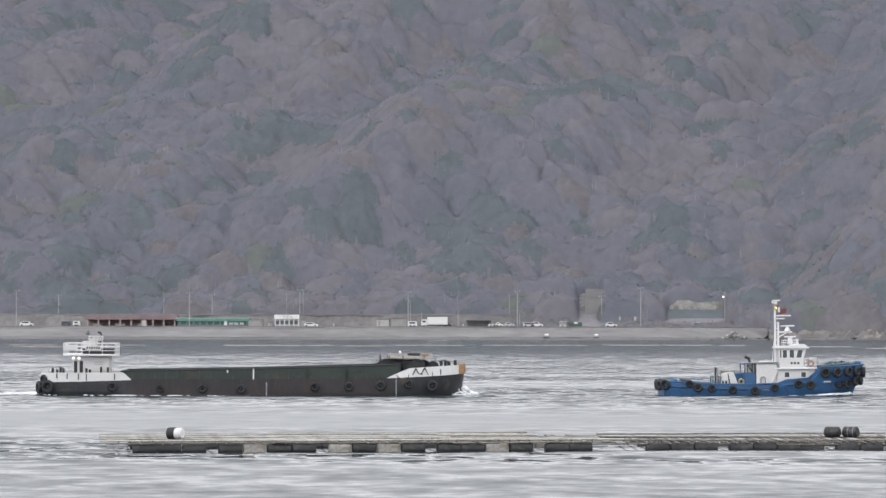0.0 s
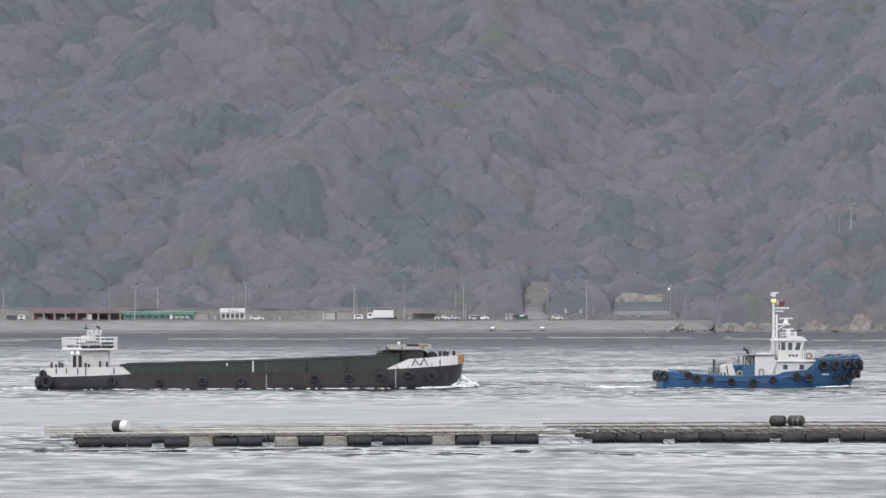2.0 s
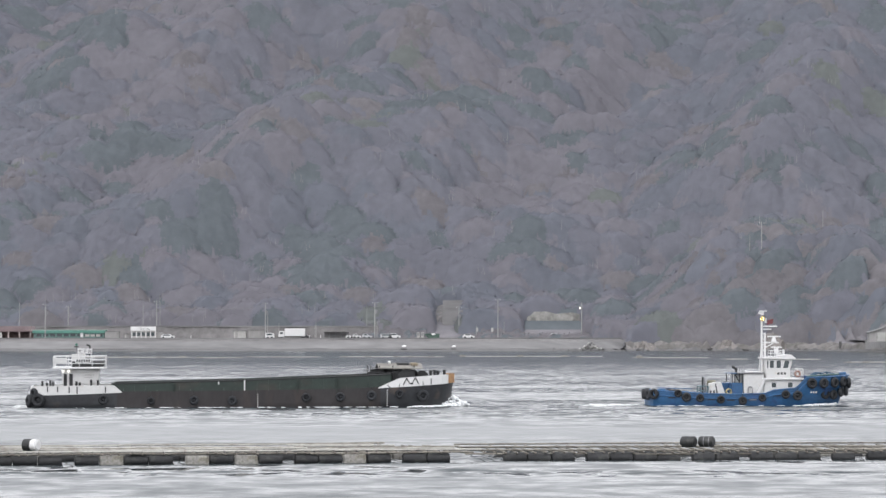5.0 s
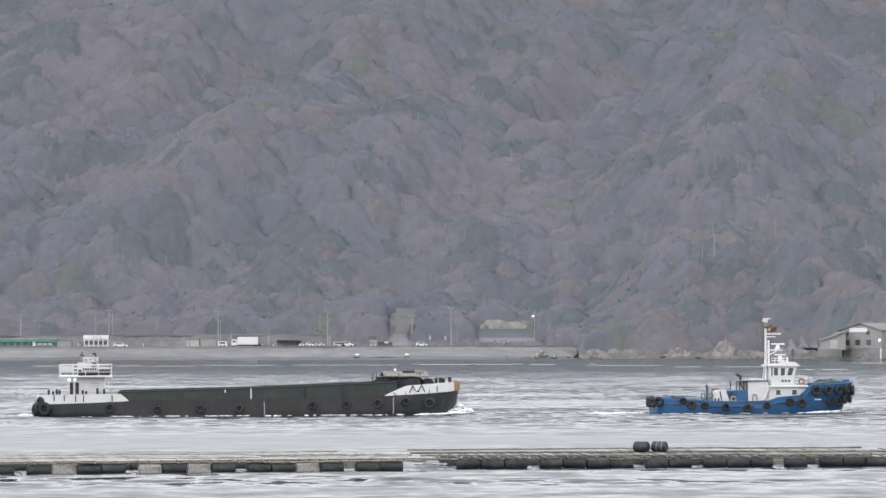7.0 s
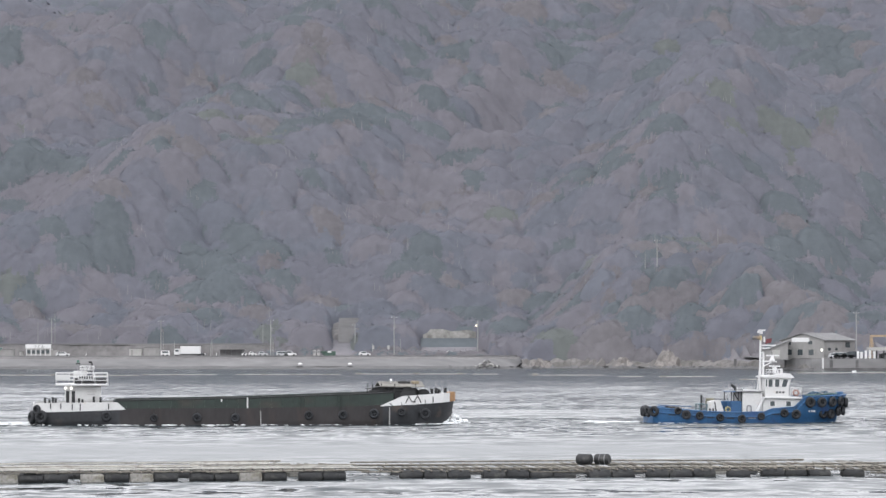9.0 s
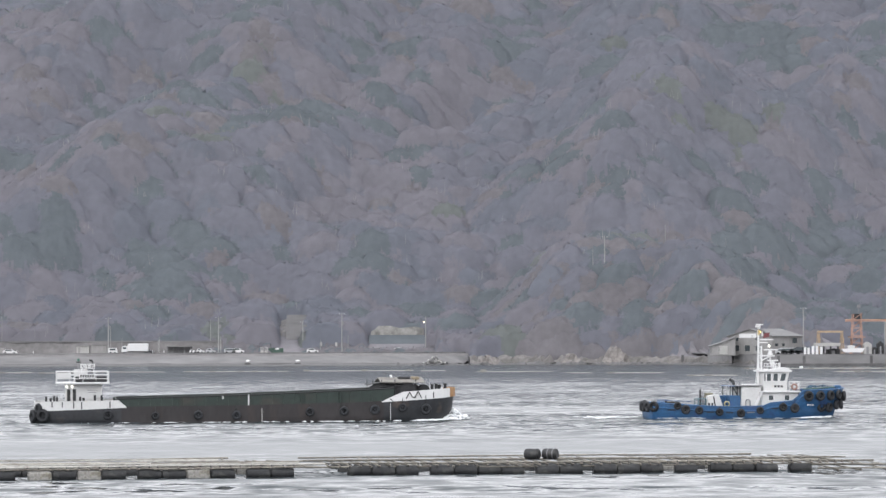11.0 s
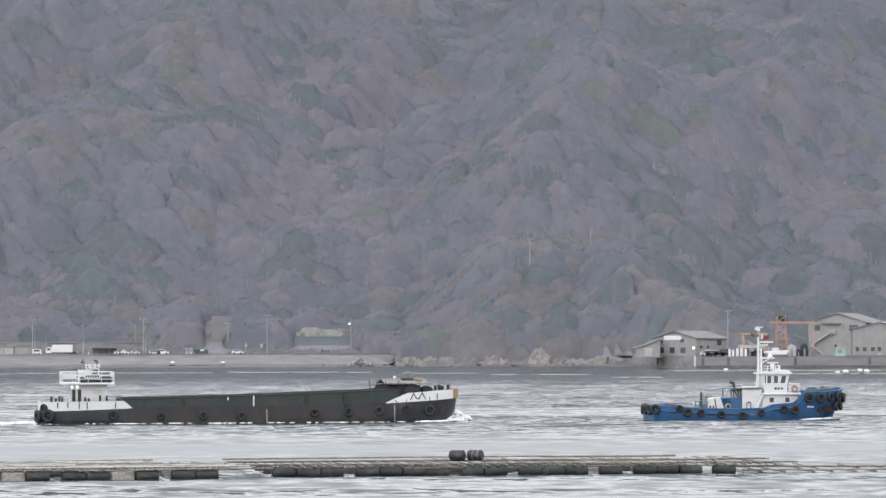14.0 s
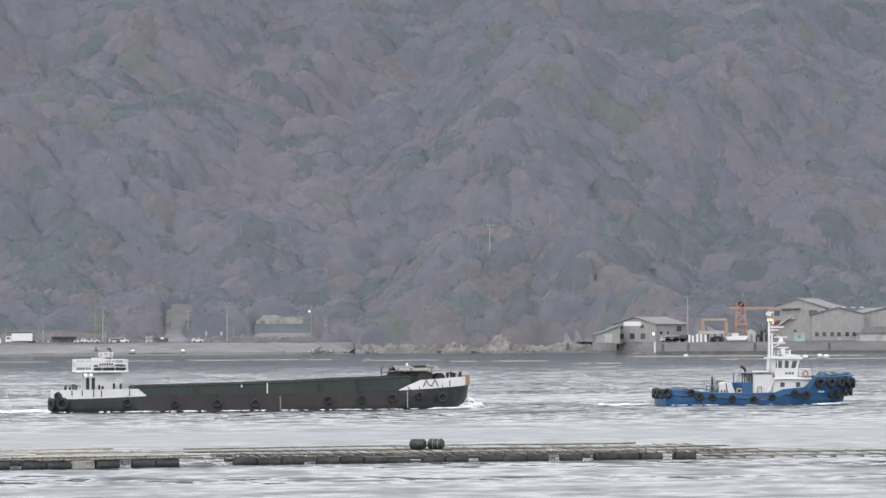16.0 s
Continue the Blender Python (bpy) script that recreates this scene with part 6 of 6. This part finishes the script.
    part("back_wall", box(B(), 0.2, x1 - x0 - 0.2, 3.2, 3.4, 0, 2.0), ROOF_GREY, t)
    for k in range(5):
        part("post", box(B(), 0.2 + k * 1.8, 0.35 + k * 1.8, 0, 0.15, 0, 2.0), STEEL, t)
    for u in (-157, -150):
        t = thing("vending_machine", "pale vending machine beside the road", "vending machine", pose(far(u, 968), 968, road), "vending machines")
        part("body", box(B(), -0.45, 0.45, 0, 0.7, 0, 1.9, 0.04), WALL_PALE, t)
        part("front", box(B(), -0.35, 0.35, -0.04, 0.0, 0.9, 1.7), STEEL, t)
    t = thing("hedge_sign", "dark green fence panel with a white notice", "sign", pose(far(-146, 970), 970, road))
    part("panel", box(B(), 0, 4.6, 0, 0.3, 0, 1.5), mat("dark_green_mesh", (0.06, 0.10, 0.08), 0.9), t)
    part("notice", box(B(), 2.2, 3.3, -0.06, 0.0, 1.1, 1.55), WHITE_CLEAN, t)
    for u in (-53, -26):
        t = thing("notice_board", "small white notice board on a post", "notice board", pose(far(u, 976), 976, 4.2), "notice boards")
        part("post", rod(B(), (0, 0, -0.6), (0, 0, 2.2), 0.05, None, 6), STEEL, t)
        part("board", box(B(), -0.35, 0.35, -0.05, 0, 1.6, 2.8), WALL_PALE, t)
    # vehicles
    build_car("white estate car parked by the road", far(-1112, Y), Y, road, 4.3, 1.5, CAR_PAINT[0])
    build_car("white kei van parked by the road", far(-1025, Y), Y + 3, road, 2.0, 1.7, CAR_PAINT[0], van=True)
    build_car("white saloon car on the coast road", far(-601, 962), 962, road, 4.2, 1.35, CAR_PAINT[0])
    build_car("white small van beside the truck", far(-420, Y), Y, road, 2.7, 1.75, CAR_PAINT[0], van=True)
    build_car("white box truck parked by the road", far(-381, Y), Y, road, 8.1, 3.1, CAR_PAINT[0], truck=True)
    for u, ln, h, p, v in ((-266, 1.8, 1.5, 0, False), (-248, 3.0, 1.5, 1, False), (-214, 3.4, 1.5, 1, True), (-199, 3.6, 1.6, 0, False), (-278, 1.6, 1.1, 0, False), (-356, 3.0, 1.3, 2, False), (-1040, 3.0, 1.6, 2, True)):
        build_car(("white car parked beside the coast road", "silver car parked beside the coast road", "dark car parked beside the coast road")[p], far(u, Y + 2), Y + 2, road, max(ln, 2.6), h, CAR_PAINT[p], v)
    build_car("white car parked at the foot of the slope", far(-68, 968), 968, 3.72, 3.6, 1.45, CAR_PAINT[0])
    build_car("white car parked at the foot of the slope", far(85, 972), 972, 3.8, 3.6, 1.45, CAR_PAINT[0])
    for u in (-350, -330, -560, -590):
        t = thing("road_marker", "white road marker post", "marker", pose(far(u, 958), 958, 3.7), "road markers")
        part("post", rod(B(), (0, 0, -0.3), (0, 0, 1.0), 0.1, None, 6), WHITE_CLEAN, t)
    for u in (-182, -94):
        t = thing("outfall_marker", "white round marker over a dark outfall in the sea wall", "marker", pose(far(u, 948), 947.6, 1.3), "outfall markers")
        bm = B()
        bmesh.ops.create_icosphere(bm, subdivisions=2, radius=0.6, matrix=Matrix.LocRotScale((0, -0.3, 0), None, (1.3, 0.6, 0.8)))
        part("disc", bm, WHITE_CLEAN, t, smooth=True)
        part("outfall", box(B(), -0.9, 0.9, -3.0, -1.6, -1.1, -0.5, 0.05), DARK, t)
    # rubble heap
    t = thing("rubble_heap", "heap of pale broken shell and stone on the shore", "rubble")
    rng = random.Random(5)
    for k in range(70):
        a = rng.gauss(0, 1.7)
        h = max(0.1, 2.0 - abs(a) * 0.75) * rng.random()
        bm = B()
        bmesh.ops.create_icosphere(bm, subdivisions=1, radius=rng.uniform(0.3, 0.6), matrix=Matrix.LocRotScale((far(148, 946) + a, 945.5 + rng.uniform(-1, 1.5), 0.7 + h), Euler((rng.random() * 3, rng.random() * 3, 0)), (1, 0.8, 0.6)))
        part("stone", bm, WALL_PALE if rng.random() < 0.6 else CONCRETE, t)


def build_works():
    """The yard with factory sheds and cranes."""
    z = 3.3
    D = 884.0
    t = gable_house("works_shed", "grey gabled works shed with white signs", pose(far(708, D), D, z, 0, 0, -34), 13.5, 19.5, 5.0, 6.9, WALL_GREY, ROOF_GREY,
                    ((-5.0, -3.4, 0.9, 2.5), (-1.6, 0.0, 0.9, 2.5), (1.8, 3.4, 0.9, 2.5), (1.7, 3.0, 3.9, 4.9), (-4.4, -3.6, 3.7, 4.6)), (), ((2.0, 3.8, 2.2, 3.0), (6.5, 8.0, 2.2, 3.0), (13, 16, 3.0, 4.6)))
    part("sign_panel", box(B(), -3.4, 2.0, -0.12, -0.06, 4.6, 5.8), WHITE_CLEAN, t, "blank white sign panel")
    part("side_sign", box(B(), 6.30, 6.38, 6.5, 12.0, 3.6, 4.9), WHITE_CLEAN, t, "white sign panel")
    t = thing("lean_to", "pale lean-to beside the works shed", "shed", pose(far(640, D - 3), D - 3, z))
    part("wall", prism(B(), [(0, -0.3), (6.6, -0.3), (6.6, 4.6), (2.8, 3.1), (0, 2.3)], 0, 6), WALL_GREY, t)
    part("roof", prism(B(), [(-0.4, 2.2), (2.8, 3.15), (6.8, 4.75), (6.8, 5.0), (2.8, 3.4), (-0.4, 2.45)], -0.4, 6.4), ROOF_GREY, t)
    part("window", box(B(), 2.0, 3.6, -0.06, 0.02, 0.9, 1.9), GLASS, t)
    part("door", box(B(), 2.1, 4.4, -0.12, -0.06, 0, 2.4), WALL_PALE, t)
    for u, h, p in ((774, 1.8, 1), (787, 1.6, 2), (800, 2.0, 2), (765, 1.5, 1)):
        build_car(("white car parked in the works yard", "silver car parked in the works yard", "dark car parked in the works yard")[p], far(u, 876), 876, z, 3.8, max(1.4, h), CAR_PAINT[p], h > 1.7)
    t = thing("quay_light", "lit lamp on a post above a white quay ladder", "lamp", pose(far(742, 870), 870.5, z))
    part("post", rod(B(), (0, 0, -0.3), (0, 0, 2.2), 0.08, None, 6), STEEL, t)
    part("lamp", box(B(), -0.25, 0.25, -0.2, 0.2, 2.0, 2.7, 0.08), bpy.data.materials["lamp_glass"], t, "lit lamp")
    part("ladder", box(B(), -0.2, 0.2, -2.6, -2.4, -3.2, 0.2), WHITE, t, "white quay ladder")

    def frame_crane(name, label, u0, u1, z0, z1, paint, depth=3.0, r=0.15, over=0.0):
        t = thing(name, label, "crane", pose(far(u0, 880), 880, z))
        w = far(u1 - u0, 880)
        for x in (0, w):
            for y in (0, depth):
                part("leg", rod(B(), (x - 0.5, y, 0), (x, y, z1 - z), r, r * 0.8, 6), paint, t)
                part("leg", rod(B(), (x + 0.5, y, 0), (x, y, z1 - z), r, r * 0.8, 6), paint, t)
        for y in (0, depth):
            part("beam", box(B(), -over, w + over, y - 0.2, y + 0.2, z1 - z - 0.3, z1 - z + 0.25), paint, t)
        for x in (0, w):
            part("end_beam", box(B(), x - 0.2, x + 0.2, 0, depth, z1 - z - 0.3, z1 - z + 0.2), paint, t)
            part("brace", rod(B(), (x - 0.4, 0, (z1 - z) * 0.35), (x + 0.4, 0, (z1 - z) * 0.7), 0.12, None, 6), paint, t)
        return t
    frame_crane("gantry_crane", "low yellow-orange gantry crane over the yard", 831, 873, z, 9.6, YELLOW)
    t = thing("jib_crane", "tall orange crane with a long horizontal beam", "crane", pose(far(898, 884), 884, z))
    for x in (-1.3, 1.3):
        for y in (-1.2, 1.2):
            part("tower_leg", rod(B(), (x * 1.25, y, 0), (x * 0.8, y, 11.2), 0.17, 0.14, 6), ORANGE, t)
    for k in range(5):
        zz = 1.0 + k * 2.1
        for y in (-1.2, 1.2):
            part("lattice", rod(B(), (-1.5, y, zz), (1.3, y, zz + 2.0), 0.09, None, 6), ORANGE, t)
            part("lattice", box(B(), -1.5, 1.5, y - 0.1, y + 0.1, zz - 0.1, zz + 0.12), ORANGE, t)
    part("platform", box(B(), -2.2, 2.2, -1.6, 1.6, 4.6, 4.9), ORANGE, t)
    part("jib", box(B(), -3.2, 9.6, -0.35, 0.35, 9.1, 9.6), ORANGE, t, "orange box-girder jib")
    part("jib_cap", box(B(), -3.2, 9.6, -0.4, 0.4, 9.6, 9.72), mat("pale_orange", (0.6, 0.35, 0.22), 0.6), t)
    part("machine_house", box(B(), -1.0, 1.4, -1.0, 1.0, 9.8, 11.3, 0.08), DARK, t)
    part("aerial", rod(B(), (0.6, 0, 11.2), (0.6, 0, 14.0), 0.08, None, 6), STEEL, t)
    part("aerial_cage", rod(B(), (0.6, 0, 13.0), (0.6, 0, 13.8), 0.45, None, 8), STEEL, t)
    part("hook_mast", rod(B(), (9.4, 0, 0), (9.4, 0, 9.2), 0.2, None, 6), ORANGE, t)
    t = thing("loading_platform", "pale concrete loading platform in the yard", "platform", pose(far(824, 876), 876, z))
    part("slab", box(B(), 0, 7.0, 0, 3, 2.2, 3.1), WALL_PALE, t)
    for x in (0.4, 2.4, 4.4, 6.4):
        part("pier", box(B(), x - 0.2, x + 0.2, 0.3, 0.7, 0, 2.2), DARK, t)
    for u, h in ((806, 2.0), (820, 2.2), (827, 2.3), (835, 2.0), (812, 1.8)):
        t = thing("storage_tank", "upright white storage cylinder in the yard", "tank", pose(far(u, 873), 873, z), "storage cylinders")
        part("body", rod(B(), (0, 0, 0), (0, 0, h), 0.36, None, 12), WHITE_CLEAN, t)
        part("cap", rod(B(), (0, 0, h), (0, 0, h + 0.15), 0.36, 0.15, 12), STEEL, t)
    for u0, u1, h, wall in ((911, 925, 3.4, WALL_PALE), (926, 934, 2.0, DARK), (936, 946, 3.6, DARK), (947, 956, 2.6, ROOF_GREY), (846, 868, 1.6, DARK)):
        t = thing("yard_hut", "small yard hut between the sheds", "hut", pose(far(u0, 880), 880, z), "yard huts")
        w = far(u1 - u0, 880)
        part("wall", prism(B(), [(0, 0), (w, 0), (w, h * 0.8), (w / 2, h), (0, h * 0.8)], 0, 3), wall, t)
        part("door", box(B(), w * 0.3, w * 0.6, -0.05, 0.02, 0, h * 0.6), STEEL, t)
    boat = thing("stored_boat", "white boat hull stored on the yard", "boat", pose(far(890, 877), 877, z))
    part("hull", prism(B(), [(-3.2, 1.4), (-2.6, 0.5), (2.6, 0.5), (3.4, 1.7)], -1, 1), WHITE_CLEAN, boat)
    part("cabin", box(B(), -1.2, 0.6, -0.7, 0.7, 1.5, 2.4, 0.05), WHITE, boat)
    # big factory sheds
    t = gable_house("factory", "tall grey gabled factory with outside stair", pose(far(1000, 890), 890, z, 0, 0, -24), 17.0, 24.0, 9.4, 12.0, WALL_GREY, ROOF_GREY,
                    ((-7.2, -5.0, 7.2, 8.8), (3.4, 6.0, 7.2, 8.8), (-1.0, -0.2, 2.5, 3.3)), ((-0.8, 0.8, 2.4),), ((2, 3.5, 7.0, 8.2), (6, 7.5, 7.0, 8.2), (10, 11.5, 7.0, 8.2), (14, 15.5, 7.0, 8.2)))
    part("canopy", box(B(), -4.6, 1.0, -1.2, 0, 9.2, 9.5), STEEL, t)
    for a, b in (((-1.2, 7.4), (-7.4, 3.4)), ((-7.4, 3.4), (-3.4, 0.0))):
        part("outside_stair", prism(B(), [(a[0], a[1]), (b[0], b[1]), (b[0], b[1] - 0.45), (a[0], a[1] - 0.45)], -1.1, -0.2), WALL_PALE, t, "pale outside stair")
    part("vent_box", box(B(), -2.4, -0.6, -0.8, 0, 6.2, 7.4), WALL_PALE, t)
    # Dark blue block painted as the shade in the gap between the halls
    part("dark_gap", box(B(), 8.7, 10.8, 0.5, 4, 0, 8.4), mat("blue_dark_sheet", (0.10, 0.12, 0.16), 0.7), t)
    t = thing("mint_kiosk", "small mint green kiosk beside the factory", "kiosk", pose(far(996, 876), 876, z))
    part("wall", box(B(), 0, 2.8, 0, 2.4, 0, 2.2, 0.04), MINT, t)
    part("roof", box(B(), -0.15, 2.95, -0.2, 2.6, 2.2, 2.45), WALL_PALE, t)
    part("window", box(B(), 0.7, 1.7, -0.05, 0.02, 0.9, 1.7), STEEL, t)
    t = gable_house("factory", "long grey factory hall with a row of windows", pose(far(1074, 886), 886, z, 0, 0, 0), 15.0, 26.0, 7.6, 9.4, WALL_GREY, ROOF_GREY,
                    tuple((x, x + 1.1, 1.3, 2.5) for x in (-6.7, -4.6, -2.3, -0.4, 2.0, 4.0)), ((-0.3, 0.8, 0.9),))
    for k in range(6):
        part("roof_light", box(B(), -6 + k * 2.6, -4.9 + k * 2.6, 3, 4, 9.4, 9.62), WHITE_CLEAN, t)
    t = gable_house("factory", "long grey factory hall with pale roof", pose(far(1160, 890), 890, z, 0, 0, 0), 15.5, 26.0, 7.4, 9.2, WALL_GREY, ROOF_GREY, tuple((x, x + 1.2, 1.4, 2.4) for x in (-5.0, -2.0, 1.0)), ())
    t = thing("quay_shed", "low grey shed with a pale base on the quay", "shed", pose(far(1114, 874), 874, z))
    part("wall", box(B(), 0, 14, 0, 6, 0, 2.2), WALL_PALE, t)
    part("roof", prism(B(), [(-0.4, 2.2), (14.4, 2.2), (14.0, 4.0), (1.0, 4.0)], -0.5, 6.5), ROOF_GREY, t)
    utility_pole(803, 892, z, 16.5, 0)


def build_far_floats():
    """Lines of white floats and low rafts off the far shore."""
    rng = random.Random(12)
    k = 0
    for u0, u1, dist, h in ((-762, -560, 742, 0.5), (-552, -470, 735, 0.3), (-465, -330, 752, 0.25), (-300, -110, 755, 0.3), (-80, 112, 766, 0.55), (118, 170, 760, 0.3), (222, 360, 735, 0.8), (380, 430, 700, 0.3), (452, 560, 698, 0.35), (700, 1120, 790, 0.45), (860, 1200, 706, 0.5), (-1150, -900, 742, 0.25), (-1140, -1010, 700, 0.25), (600, 690, 640, 0.3)):
        t = thing("far_raft", "low pale raft with white floats off the far shore", "raft", pose(far(u0, dist), dist, 0), "far rafts")
        w = far(u1 - u0, dist)
        for j in range(3):
            part("long_pole", rod(B(), (rng.uniform(0, 1), j * 3.0, 0.045), (w - rng.uniform(0, 1), j * 3.0 + rng.uniform(-0.5, 0.5), 0.045), 0.06, None, 6), BAMBOO_PALE, t)
        n = int(w / 3.2)
        for j in range(n):
            if rng.random() < 0.5:
                x = (j + rng.random()) * w / n
                part("float", box(B(), x - 0.7, x + 0.7, -0.4, 0.4, -0.2, 0.1 + h * rng.uniform(0.3, 0.6), 0.05), FLOAT_PALE, t)
        for j in range(n // 12):
            x = rng.uniform(0, w)
            part("buoy", rod(B(), (x, -0.2, 0.3), (x + 0.9, -0.2, 0.35), 0.3, None, 8), WHITE_CLEAN, t)
    for u, dist in ((1040, 760), (1014, 735), (1052, 745)):
        t = thing("buoy", "white round mooring buoy", "buoy", pose(far(u, dist), dist, 0), "mooring buoys")
        bm = B()
        bmesh.ops.create_icosphere(bm, subdivisions=2, radius=0.5, matrix=Matrix.LocRotScale((0, 0, 0.3), None, (1.4, 1, 0.9)))
        part("body", bm, WHITE_CLEAN, t, smooth=True)
        part("eye", rod(B(), (0, 0, 0.8), (0, 0, 1.05), 0.1, None, 6), STEEL, t)


# ---------------------------------------------------------------- the place
water = build_water()
build_land()
build_shoreline()
build_forest()
tug, beacon = build_tug()
barge = build_barge()
raft_a, raft_b, raft_c, drums = build_rafts()
build_left_shore()
build_works()
build_far_floats()
motions()
